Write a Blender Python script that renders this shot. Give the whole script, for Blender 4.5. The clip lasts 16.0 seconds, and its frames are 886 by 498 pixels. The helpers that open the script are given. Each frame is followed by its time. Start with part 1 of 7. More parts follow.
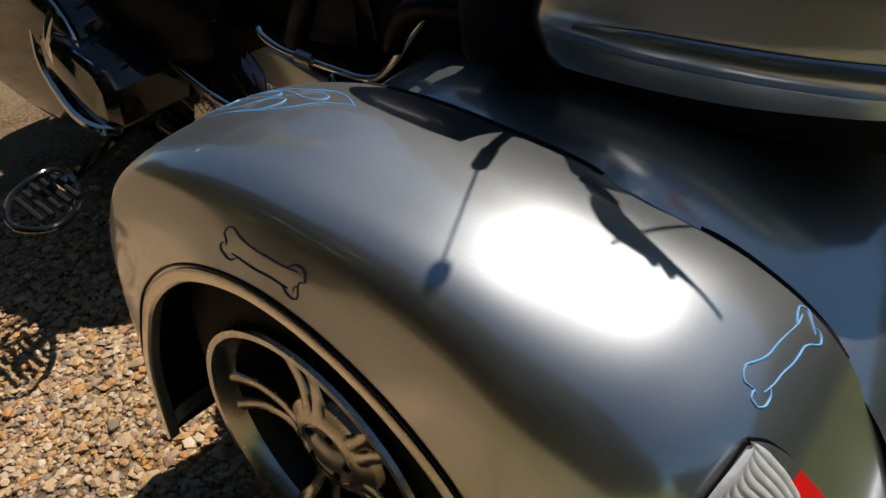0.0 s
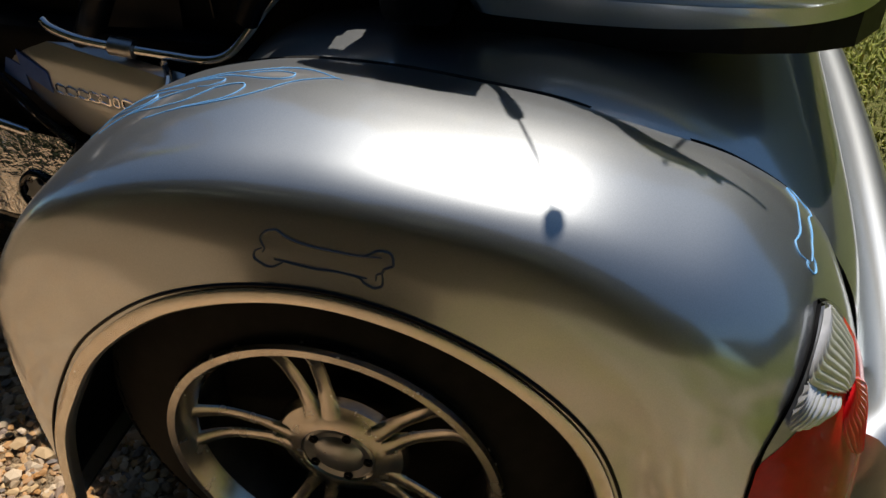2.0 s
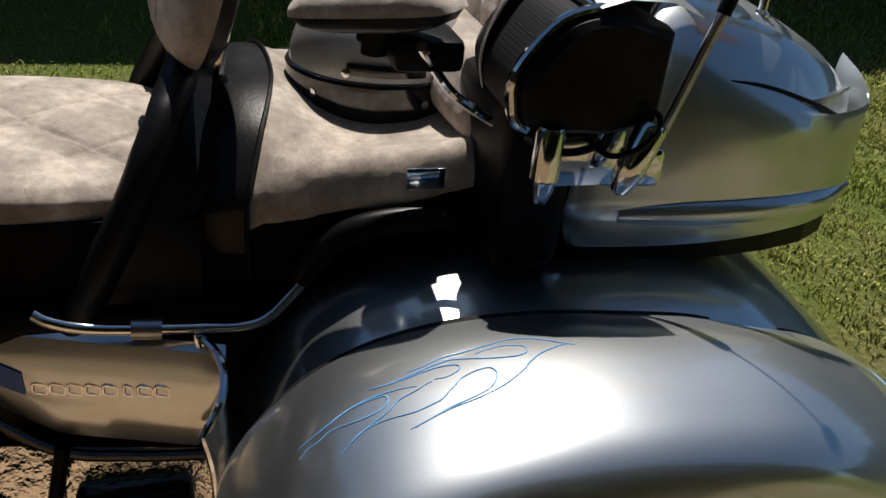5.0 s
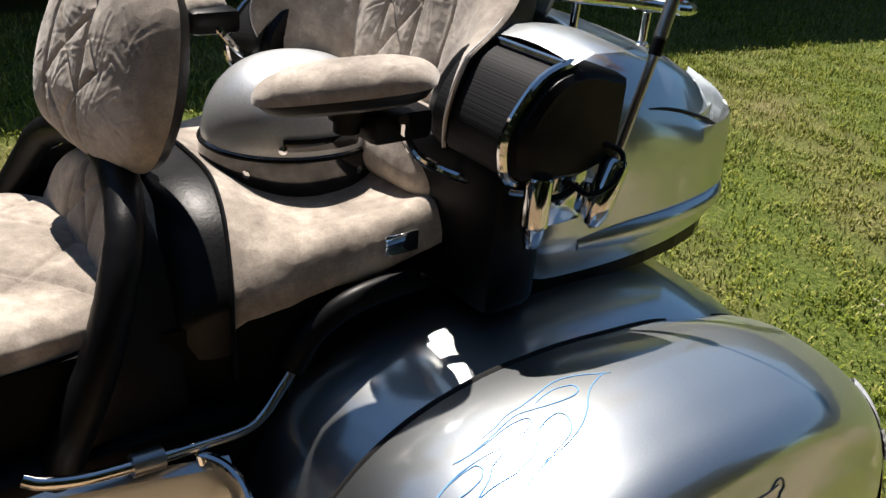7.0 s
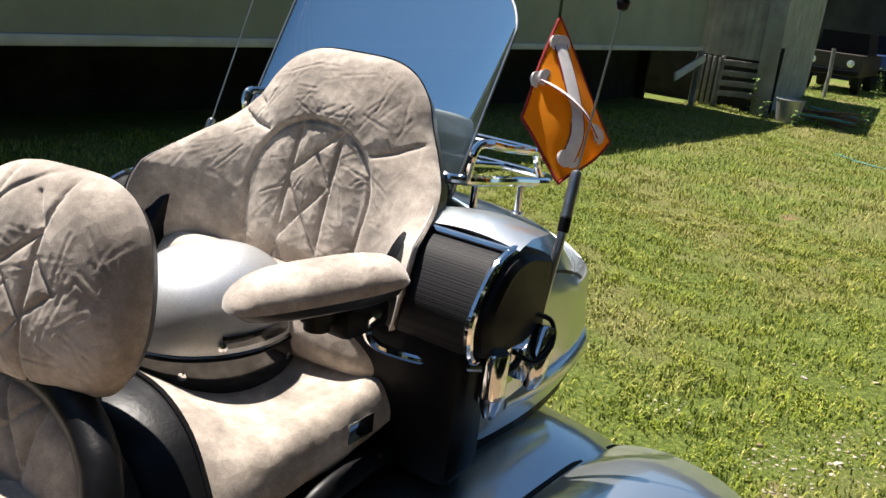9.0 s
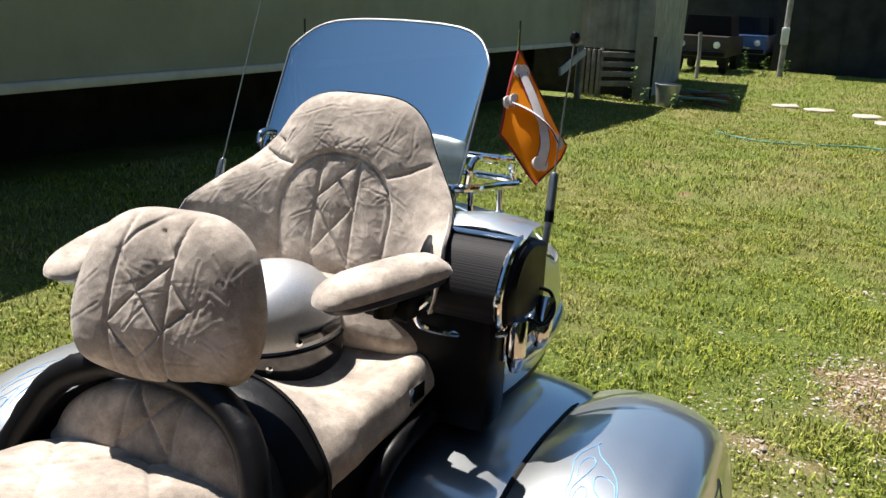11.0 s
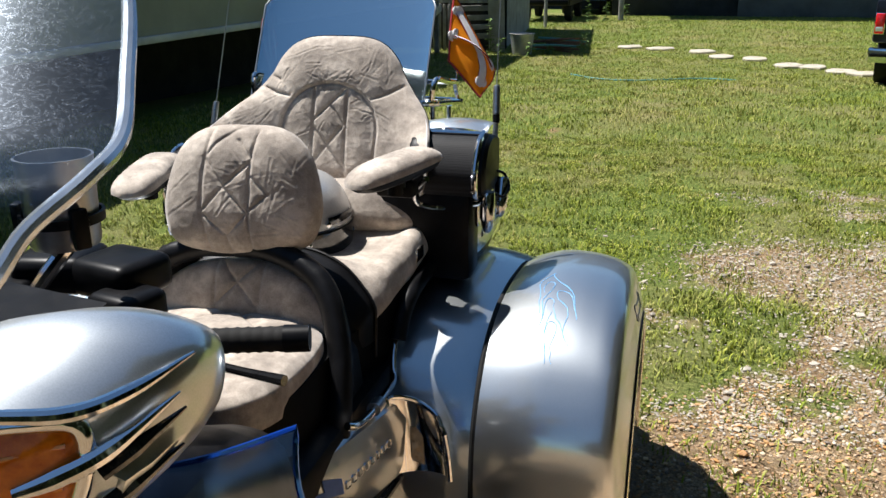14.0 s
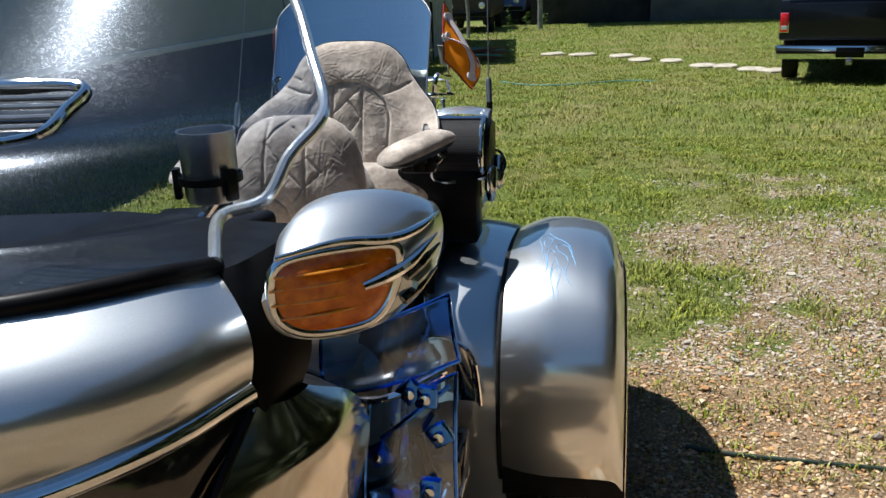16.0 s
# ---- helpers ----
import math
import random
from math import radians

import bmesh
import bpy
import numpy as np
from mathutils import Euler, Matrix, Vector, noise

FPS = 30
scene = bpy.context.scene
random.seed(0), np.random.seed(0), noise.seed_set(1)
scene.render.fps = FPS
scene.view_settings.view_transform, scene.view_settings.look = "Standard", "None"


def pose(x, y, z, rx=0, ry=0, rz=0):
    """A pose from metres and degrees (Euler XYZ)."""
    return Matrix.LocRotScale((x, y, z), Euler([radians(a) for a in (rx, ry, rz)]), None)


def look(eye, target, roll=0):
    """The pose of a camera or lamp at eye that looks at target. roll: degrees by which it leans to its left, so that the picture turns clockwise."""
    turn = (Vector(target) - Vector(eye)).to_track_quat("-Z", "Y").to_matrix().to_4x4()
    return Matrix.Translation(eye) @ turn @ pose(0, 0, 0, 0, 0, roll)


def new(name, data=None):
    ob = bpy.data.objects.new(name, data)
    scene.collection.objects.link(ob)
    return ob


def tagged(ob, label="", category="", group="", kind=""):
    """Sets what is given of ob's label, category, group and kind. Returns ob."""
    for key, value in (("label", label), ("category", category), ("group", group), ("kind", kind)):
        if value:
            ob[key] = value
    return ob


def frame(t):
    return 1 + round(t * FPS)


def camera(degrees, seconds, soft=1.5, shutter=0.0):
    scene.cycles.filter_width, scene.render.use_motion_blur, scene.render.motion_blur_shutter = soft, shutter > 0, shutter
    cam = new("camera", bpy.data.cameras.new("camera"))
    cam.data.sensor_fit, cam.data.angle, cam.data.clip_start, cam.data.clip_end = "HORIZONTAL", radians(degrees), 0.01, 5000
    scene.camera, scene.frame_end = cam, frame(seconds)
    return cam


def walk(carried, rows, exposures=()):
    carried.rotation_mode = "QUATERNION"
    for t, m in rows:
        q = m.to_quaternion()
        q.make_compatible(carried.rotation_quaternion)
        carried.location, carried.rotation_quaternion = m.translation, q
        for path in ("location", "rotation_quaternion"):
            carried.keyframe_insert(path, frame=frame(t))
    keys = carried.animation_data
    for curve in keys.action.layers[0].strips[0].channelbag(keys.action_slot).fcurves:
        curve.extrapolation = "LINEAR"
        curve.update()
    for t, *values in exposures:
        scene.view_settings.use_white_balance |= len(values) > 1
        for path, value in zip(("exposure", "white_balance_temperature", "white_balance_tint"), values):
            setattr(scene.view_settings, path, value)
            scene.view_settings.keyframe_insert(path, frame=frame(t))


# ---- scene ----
cam = camera(55.5, 16.0)
PATH = [
    (0, (-1.079, -0.524, 1.075), (-0.507, 0.062, 0.501), -7.35),
    (0.5, (-1.110, -0.452, 1.064), (-0.507, 0.069, 0.460), -5.12),
    (1, (-1.162, -0.363, 1.073), (-0.513, 0.045, 0.430), -3.36),
    (1.5, (-1.219, -0.253, 1.071), (-0.498, 0.016, 0.432), -2.13),
    (2, (-1.257, -0.169, 1.084), (-0.504, 0.025, 0.455), -1.24),
    (2.5, (-1.233, -0.070, 1.087), (-0.463, 0.071, 0.465), -1.15),
    (3, (-1.192, 0.037, 1.101), (-0.426, 0.155, 0.470), 0.23),
    (3.5, (-1.172, 0.125, 1.116), (-0.383, 0.160, 0.502), 2.43),
    (4, (-1.196, 0.276, 1.141), (-0.375, 0.207, 0.574), 2.65),
    (4.5, (-1.215, 0.372, 1.173), (-0.404, 0.228, 0.605), 1.92),
    (4.7, (-1.209, 0.412, 1.187), (-0.387, 0.214, 0.653), 4.13),
    (6.8, (-1.034, 0.697, 1.222), (-0.327, 0.163, 0.757), 5.73),
    (7, (-1.047, 0.746, 1.233), (-0.351, 0.193, 0.776), 5.00),
    (7.5, (-1.043, 0.833, 1.243), (-0.354, 0.250, 0.811), 5.13),
    (8, (-0.948, 0.862, 1.255), (-0.298, 0.207, 0.867), 5.10),
    (8.5, (-0.900, 0.892, 1.274), (-0.302, 0.167, 0.931), 6.45),
    (9, (-0.845, 0.973, 1.305), (-0.342, 0.163, 1.005), 7.02),
    (9.2, (-0.836, 1.027, 1.294), (-0.379, 0.181, 1.017), 5.59),
    (11.3, (-0.821, 1.362, 1.364), (-0.432, 0.486, 1.077), 1.64),
    (11.5, (-0.806, 1.402, 1.352), (-0.432, 0.522, 1.058), 0.56),
    (12, (-0.755, 1.487, 1.340), (-0.470, 0.578, 1.036), 2.05),
    (12.5, (-0.727, 1.544, 1.324), (-0.496, 0.614, 1.038), 1.46),
    (13, (-0.752, 1.622, 1.321), (-0.515, 0.694, 1.034), -0.12),
    (13.5, (-0.793, 1.755, 1.332), (-0.560, 0.833, 1.022), -0.25),
    (14, (-0.790, 1.857, 1.346), (-0.535, 0.944, 1.026), -0.41),
    (14.5, (-0.740, 1.955, 1.356), (-0.497, 1.040, 1.033), -2.23),
    (15, (-0.677, 2.028, 1.338), (-0.511, 1.090, 1.034), -3.31),
    (15.5, (-0.661, 2.109, 1.337), (-0.510, 1.164, 1.046), -2.61),
    (16, (-0.669, 2.244, 1.344), (-0.494, 1.309, 1.038), -2.12),
]
walk(cam, [(t, look(eye, target, roll)) for t, eye, target, roll in PATH], [(0, -0.16, 6700, 13.5), (1.2, -0.16, 6700, 13.5), (2.2, 0.04, 6650, 13), (4.7, 0.08, 6600, 13), (7, 0.64, 6650, 13), (8.0, 0.9, 6650, 13), (8.5, 1.02, 6650, 13), (9.2, 1.08, 6600, 13), (12, 0.98, 6450, 12), (14, 0.86, 6250, 11), (16, 0.62, 6050, 10.5)])

# ---- light ----
SUN_EL, SUN_AZ = 62.3, 104.0  # the sun's height, and its compass angle from +y towards +x
world = bpy.data.worlds.new("sky")
scene.world = world
world.use_nodes = True
wn = world.node_tree
wn.nodes.clear()
sky = wn.nodes.new("ShaderNodeTexSky")
sky.sky_type = "NISHITA"
sky.sun_disc = False
sky.sun_elevation = radians(SUN_EL)
sky.sun_rotation = radians(SUN_AZ)
sky.air_density = 0.8
sky.dust_density = 0.3
sky.ozone_density = 1.0
bg = wn.nodes.new("ShaderNodeBackground")
bg.inputs["Strength"].default_value = 0.056
wout = wn.nodes.new("ShaderNodeOutputWorld")
tone = wn.nodes.new("ShaderNodeMix")
tone.data_type, tone.blend_type = "RGBA", "MULTIPLY"
tone.inputs[0].default_value = 1.0
tone.inputs[7].default_value = (0.8, 1.02, 1.06, 1)
wn.links.new(sky.outputs[0], tone.inputs[6])
wn.links.new(tone.outputs[2], bg.inputs["Color"])
wn.links.new(bg.outputs[0], wout.inputs["Surface"])
sun = new("sun", bpy.data.lights.new("sun", "SUN"))
sun.data.energy = 5.0
sun.data.angle = radians(0.53)
sun.data.color = (1.0, 0.95, 0.87)
to_sun = Vector((math.sin(radians(SUN_AZ)) * math.cos(radians(SUN_EL)), math.cos(radians(SUN_AZ)) * math.cos(radians(SUN_EL)), math.sin(radians(SUN_EL))))
sun.matrix_world = look(to_sun * 30, (0, 0, 0))

# ---- materials ----
def mat(name, color, rough=0.5, metal=0.0, spec=0.5, coat=0.0, coat_rough=0.03, trans=0.0, ior=1.5, alpha=1.0, emit=None):
    m = bpy.data.materials.new(name)
    m.use_nodes = True
    b = m.node_tree.nodes["Principled BSDF"]
    b.inputs["Base Color"].default_value = (*color, 1)
    b.inputs["Roughness"].default_value = rough
    b.inputs["Metallic"].default_value = metal
    b.inputs["Specular IOR Level"].default_value = spec
    b.inputs["Coat Weight"].default_value = coat
    b.inputs["Coat Roughness"].default_value = coat_rough
    b.inputs["Transmission Weight"].default_value = trans
    b.inputs["IOR"].default_value = ior
    b.inputs["Alpha"].default_value = alpha
    if emit:
        b.inputs["Emission Color"].default_value = (*emit[:3], 1)
        b.inputs["Emission Strength"].default_value = emit[3]
    return m


def node(m, kind, **values):
    n = m.node_tree.nodes.new(kind)
    for key, v in values.items():
        n.inputs[key.replace("_", " ")].default_value = v
    return n


def link(m, a, b):
    m.node_tree.links.new(a, b)


def bsdf(m):
    return m.node_tree.nodes["Principled BSDF"]


def noise_tex(m, scale, detail=4.0, rough=0.55, coord=None, distort=0.0):
    n = node(m, "ShaderNodeTexNoise", Scale=scale, Detail=detail, Roughness=rough, Distortion=distort)
    c = coord or node(m, "ShaderNodeTexCoord").outputs["Object"]
    link(m, c, n.inputs["Vector"])
    return n.outputs["Fac"]


def ramp(m, fac, stops):
    r = node(m, "ShaderNodeValToRGB")
    e = r.color_ramp.elements
    while len(e) < len(stops):
        e.new(0.5)
    for el, (p, c) in zip(e, stops):
        el.position = p
        el.color = (*c, 1) if len(c) == 3 else c
    link(m, fac, r.inputs["Fac"])
    return r.outputs["Color"]


def bump(m, fac, strength, dist=0.002, prev=None):
    b = node(m, "ShaderNodeBump", Strength=strength, Distance=dist)
    link(m, fac, b.inputs["Height"])
    if prev:
        link(m, prev, b.inputs["Normal"])
    link(m, b.outputs["Normal"], bsdf(m).inputs["Normal"])
    return b.outputs["Normal"]


def mixc(m, fac, a, b, mode="MIX"):
    n = node(m, "ShaderNodeMix")
    n.data_type, n.blend_type = "RGBA", mode
    for sock, v in ((n.inputs[0], fac), (n.inputs[6], a), (n.inputs[7], b)):
        if isinstance(v, (int, float)):
            sock.default_value = v
        elif isinstance(v, tuple):
            sock.default_value = (*v, 1)
        else:
            link(m, v, sock)
    return n.outputs[2]


def mathn(m, op, a, b=0.0):
    n = node(m, "ShaderNodeMath")
    n.operation = op
    for sock, v in zip(n.inputs, (a, b)):
        if isinstance(v, (int, float)):
            sock.default_value = v
        else:
            link(m, v, sock)
    return n.outputs[0]


def grain(m, lo, hi, scale, detail=5.0, bump_strength=0.0, bump_scale=None, dist=0.002, rlo=None, rhi=None):
    """Colour that wanders between two tones, with a fine relief and an uneven gloss."""
    f = noise_tex(m, scale, detail, 0.6)
    link(m, ramp(m, f, [(0.3, lo), (0.7, hi)]), bsdf(m).inputs["Base Color"])
    if bump_strength:
        bump(m, noise_tex(m, bump_scale or scale * 6, 4), bump_strength, dist)
    if rlo is not None:
        mr = node(m, "ShaderNodeMapRange")
        mr.inputs["To Min"].default_value, mr.inputs["To Max"].default_value = rlo, rhi
        link(m, noise_tex(m, scale * 2.3, 6), mr.inputs["Value"])
        link(m, mr.outputs[0], bsdf(m).inputs["Roughness"])
    return m


M = {}
# metallic silver paint under clear lacquer, with flakes and faint dust
M["silver"] = mat("silver_paint", (0.5, 0.51, 0.53), 0.24, 1.0, coat=1.0, coat_rough=0.03)
_m = M["silver"]
_f = noise_tex(_m, 900, 2)
link(_m, ramp(_m, _f, [(0.3, (0.46, 0.485, 0.495)), (0.7, (0.57, 0.595, 0.605))]), bsdf(_m).inputs["Base Color"])
_r = node(_m, "ShaderNodeMapRange")
_r.inputs["To Min"].default_value, _r.inputs["To Max"].default_value = 0.12, 0.18
link(_m, noise_tex(_m, 9, 6), _r.inputs["Value"])
link(_m, _r.outputs[0], bsdf(_m).inputs["Roughness"])
# a second, broader gloss from the flakes
_wide = node(_m, "ShaderNodeBsdfGlossy")
_wide.inputs["Roughness"].default_value = 0.45
link(_m, ramp(_m, _f, [(0.3, (0.76, 0.8, 0.82)), (0.7, (0.87, 0.91, 0.93))]), _wide.inputs["Color"])
_two = node(_m, "ShaderNodeMixShader")
_two.inputs[0].default_value = 0.33
link(_m, bsdf(_m).outputs[0], _two.inputs[1])
link(_m, _wide.outputs[0], _two.inputs[2])
link(_m, _two.outputs[0], _m.node_tree.nodes["Material Output"].inputs["Surface"])
# near-black tone for the rim barrel: the shade inside is in its colour
M["barrel"] = grain(mat("shade_dark_alloy", (0.03, 0.027, 0.023), 0.5, 0.4), (0.02, 0.018, 0.016), (0.045, 0.04, 0.034), 30, rlo=0.4, rhi=0.65)
M["chrome"] = grain(mat("chrome", (0.75, 0.76, 0.78), 0.06, 1.0), (0.7, 0.71, 0.73), (0.8, 0.81, 0.83), 30, rlo=0.03, rhi=0.12)
M["wheel"] = grain(mat("polished_alloy", (0.6, 0.57, 0.52), 0.25, 1.0), (0.48, 0.455, 0.41), (0.66, 0.63, 0.57), 22, rlo=0.16, rhi=0.34)
M["steel"] = grain(mat("grey_metal", (0.4, 0.41, 0.42), 0.3, 0.9), (0.34, 0.35, 0.36), (0.46, 0.47, 0.48), 40, rlo=0.22, rhi=0.4)
M["suede"] = mat("tan_suede", (0.42, 0.35, 0.28), 0.85, spec=0.25)
_m = M["suede"]
bsdf(_m).inputs["Sheen Weight"].default_value = 0.35
bsdf(_m).inputs["Sheen Roughness"].default_value = 0.5
_big = noise_tex(_m, 12, 6, 0.68)
_c = ramp(_m, _big, [(0.33, (0.178, 0.15, 0.127)), (0.5, (0.37, 0.316, 0.266)), (0.64, (0.65, 0.57, 0.485))])
_fine = noise_tex(_m, 420, 3)
_hide = mixc(_m, 0.22, _c, ramp(_m, _fine, [(0.3, (0.27, 0.22, 0.175)), (0.7, (0.66, 0.57, 0.48))]))
def crumple(m, scale, push):
    """Straight-edged folds, as in crushed cloth."""
    v = node(m, "ShaderNodeTexVoronoi", Scale=scale, Randomness=1.0)
    c = node(m, "ShaderNodeTexCoord").outputs["Object"]
    n = node(m, "ShaderNodeTexNoise", Scale=scale * 0.5, Detail=2.0)
    link(m, c, n.inputs["Vector"])
    a = node(m, "ShaderNodeVectorMath")
    a.operation = "SCALE"
    a.inputs[3].default_value = push
    link(m, n.outputs["Color"], a.inputs[0])
    b = node(m, "ShaderNodeVectorMath")
    link(m, c, b.inputs[0])
    link(m, a.outputs[0], b.inputs[1])
    link(m, b.outputs[0], v.inputs["Vector"])
    return v.outputs["Distance"]


# multiplies the hide slightly darker at the middle of each fold cell
_fold_tone = ramp(_m, crumple(_m, 55, 0.02), [(0.0, (0.86, 0.85, 0.84)), (0.5, (1, 1, 1))])
link(_m, mixc(_m, 1.0, _hide, _fold_tone, "MULTIPLY"), bsdf(_m).inputs["Base Color"])
_b2 = bump(_m, crumple(_m, 40, 0.015), 0.22, 0.006)
bump(_m, _fine, 0.25, 0.0008, _b2)
M["leather"] = grain(mat("black_leather", (0.006, 0.006, 0.0065), 0.36, spec=0.2), (0.003, 0.003, 0.0035), (0.008, 0.008, 0.009), 18, bump_strength=0.35, bump_scale=160, dist=0.001, rlo=0.3, rhi=0.5)
M["vinyl"] = grain(mat("dull_black_vinyl", (0.003, 0.003, 0.003), 0.6, spec=0.06), (0.002, 0.002, 0.002), (0.005, 0.005, 0.005), 20, bump_strength=0.2, bump_scale=200, dist=0.0006)
M["plastic"] = grain(mat("black_plastic", (0.006, 0.006, 0.006), 0.36, spec=0.13), (0.002, 0.002, 0.0025), (0.008, 0.008, 0.009), 25, bump_strength=0.12, bump_scale=300, dist=0.0005, rlo=0.3, rhi=0.48)
M["rubber"] = grain(mat("tyre_rubber", (0.012, 0.012, 0.012), 0.75, spec=0.2), (0.008, 0.008, 0.008), (0.018, 0.0175, 0.017), 30, bump_strength=0.25, bump_scale=120, dist=0.001)
M["grille"] = mat("speaker_mesh", (0.02, 0.02, 0.022), 0.6, spec=0.15)
_m = M["grille"]
_v = node(_m, "ShaderNodeTexVoronoi", Scale=330.0, Randomness=0.0)
link(_m, node(_m, "ShaderNodeTexCoord").outputs["Object"], _v.inputs["Vector"])
bump(_m, _v.outputs["Distance"], 0.3, 0.001)
link(_m, ramp(_m, _v.outputs["Distance"], [(0.2, (0.003, 0.003, 0.003)), (0.6, (0.02, 0.02, 0.022))]), bsdf(_m).inputs["Base Color"])
M["blue_line"] = grain(mat("blue_pinstripe", (0.16, 0.42, 0.78), 0.5, spec=0.3), (0.12, 0.38, 0.74), (0.22, 0.5, 0.84), 60)
M["navy_line"] = grain(mat("dark_pinstripe", (0.03, 0.06, 0.1), 0.35, coat=0.6), (0.025, 0.05, 0.085), (0.04, 0.075, 0.12), 60)
M["red_lens"] = grain(mat("red_lens", (0.9, 0.015, 0.02), 0.2, coat=0.25), (0.8, 0.01, 0.014), (0.95, 0.025, 0.03), 50, rlo=0.08, rhi=0.2)
M["red_dark"] = grain(mat("dark_red_lens", (0.7, 0.008, 0.01), 0.3, spec=0.25, coat=0.12), (0.6, 0.006, 0.008), (0.8, 0.012, 0.014), 40, rlo=0.06, rhi=0.16)
M["clear_lens"] = grain(mat("clear_lens", (0.85, 0.86, 0.87), 0.2, 0.4, spec=0.6, coat=0.6), (0.74, 0.75, 0.76), (0.95, 0.96, 0.97), 90, rlo=0.12, rhi=0.3)
M["orange"] = grain(mat("orange_cloth", (0.9, 0.36, 0.01), 0.75, spec=0.2), (0.85, 0.32, 0.008), (0.95, 0.41, 0.015), 25, bump_strength=0.3, bump_scale=900, dist=0.0006)
_m = M["orange"]
_t = node(_m, "ShaderNodeBsdfTranslucent", Color=(0.98, 0.46, 0.01, 1))
_x = node(_m, "ShaderNodeMixShader")
_x.inputs[0].default_value = 0.5
link(_m, bsdf(_m).outputs[0], _x.inputs[1])
link(_m, _t.outputs[0], _x.inputs[2])
link(_m, _x.outputs[0], _m.node_tree.nodes["Material Output"].inputs["Surface"])
M["cloth_white"] = grain(mat("white_cloth", (0.75, 0.72, 0.72), 0.8, spec=0.2), (0.68, 0.65, 0.66), (0.8, 0.78, 0.78), 60, bump_strength=0.3, bump_scale=900, dist=0.0006)
M["cloth_red"] = grain(mat("dark_red_cloth", (0.3, 0.03, 0.03), 0.8, spec=0.2), (0.24, 0.02, 0.025), (0.36, 0.04, 0.04), 60)
# clear and tinted sheets
def sheet(name, tint, haze, rough=0.02, swirl=0.0):
    """A clear tinted sheet: straight-through light, a mirror gloss, and a little milky haze."""
    m = bpy.data.materials.new(name)
    m.use_nodes = True
    nt = m.node_tree
    nt.nodes.remove(nt.nodes["Principled BSDF"])
    t = nt.nodes.new("ShaderNodeBsdfTransparent")
    t.inputs["Color"].default_value = (*tint, 1)
    gl = nt.nodes.new("ShaderNodeBsdfGlossy")
    gl.inputs["Roughness"].default_value = rough
    fr = nt.nodes.new("ShaderNodeFresnel")
    fr.inputs["IOR"].default_value = 1.5
    mx = nt.nodes.new("ShaderNodeMixShader")
    nt.links.new(fr.outputs[0], mx.inputs[0])
    nt.links.new(t.outputs[0], mx.inputs[1])
    nt.links.new(gl.outputs[0], mx.inputs[2])
    hz = nt.nodes.new("ShaderNodeBsdfGlossy")
    hz.inputs["Roughness"].default_value = 0.27
    hz.inputs["Color"].default_value = (0.75, 0.85, 1.0, 1)
    m2 = nt.nodes.new("ShaderNodeMixShader")
    m2.inputs[0].default_value = haze
    if swirl:
        f = noise_tex(m, 60, 4, 0.65, None, 2.2)
        r = ramp(m, f, [(0.44, (haze * 0.75,) * 3), (0.492, (haze,) * 3), (0.5, (haze + swirl,) * 3), (0.508, (haze,) * 3), (0.56, (haze * 0.75,) * 3)])
        link(m, r, m2.inputs[0])
    nt.links.new(mx.outputs[0], m2.inputs[1])
    nt.links.new(hz.outputs[0], m2.inputs[2])
    nt.links.new(m2.outputs[0], nt.nodes["Material Output"].inputs["Surface"])
    return m


M["shield"] = sheet("clear_windshield", (0.74, 0.8, 0.88), 0.03, 0.03, 0.14)
M["deflector"] = sheet("smoked_rear_screen", (0.25, 0.31, 0.36), 0.1, 0.04)
_film = M["deflector"].node_tree
_fg = next(n for n in _film.nodes if n.type == "BSDF_GLOSSY" and n.inputs["Roughness"].default_value < 0.1)
_fg.inputs["Color"].default_value = (0.78, 0.94, 0.96, 1)
_fm = next(n for n in _film.nodes if n.type == "MIX_SHADER" and n.inputs[0].is_linked)
_film.links.remove(_fm.inputs[0].links[0])
_fm.inputs[0].default_value = 0.84
M["blue_sheet"] = sheet("blue_acrylic", (0.22, 0.5, 1.0), 0.16)
# ground
M["ground"] = mat("grass_and_gravel", (0.1, 0.12, 0.03), 0.9, spec=0.2)
_m = M["ground"]
_c = node(_m, "ShaderNodeTexCoord").outputs["Object"]
_n1 = noise_tex(_m, 0.8, 6, 0.6, _c)
_n2 = noise_tex(_m, 26, 5, 0.7, _c)
_n3 = noise_tex(_m, 140, 4, 0.7, _c)
_g = ramp(_m, _n2, [(0.3, (0.05, 0.09, 0.012)), (0.5, (0.11, 0.19, 0.02)), (0.72, (0.21, 0.28, 0.05))])
_g = mixc(_m, 0.55, _g, ramp(_m, _n3, [(0.3, (0.03, 0.055, 0.008)), (0.7, (0.24, 0.29, 0.07))]))
_g = mixc(_m, 0.5, _g, ramp(_m, noise_tex(_m, 52, 8, 0.8, _c), [(0.4, (0.02, 0.035, 0.006)), (0.5, (0.13, 0.18, 0.025)), (0.6, (0.36, 0.36, 0.12))]))
_v = node(_m, "ShaderNodeTexVoronoi", Scale=85.0, Randomness=1.0)
link(_m, _c, _v.inputs["Vector"])
_sep = node(_m, "ShaderNodeSeparateColor")
link(_m, _v.outputs["Color"], _sep.inputs[0])
_peb = ramp(_m, _sep.outputs[0], [(0.0, (0.46, 0.25, 0.09)), (0.25, (0.33, 0.24, 0.15)), (0.5, (0.52, 0.34, 0.16)), (0.75, (0.34, 0.18, 0.07)), (1.0, (0.56, 0.43, 0.28))])
_peb = mixc(_m, 1.0, _peb, ramp(_m, _v.outputs["Distance"], [(0.25, (1, 1, 1)), (0.7, (0.3, 0.27, 0.22))]), "MULTIPLY")
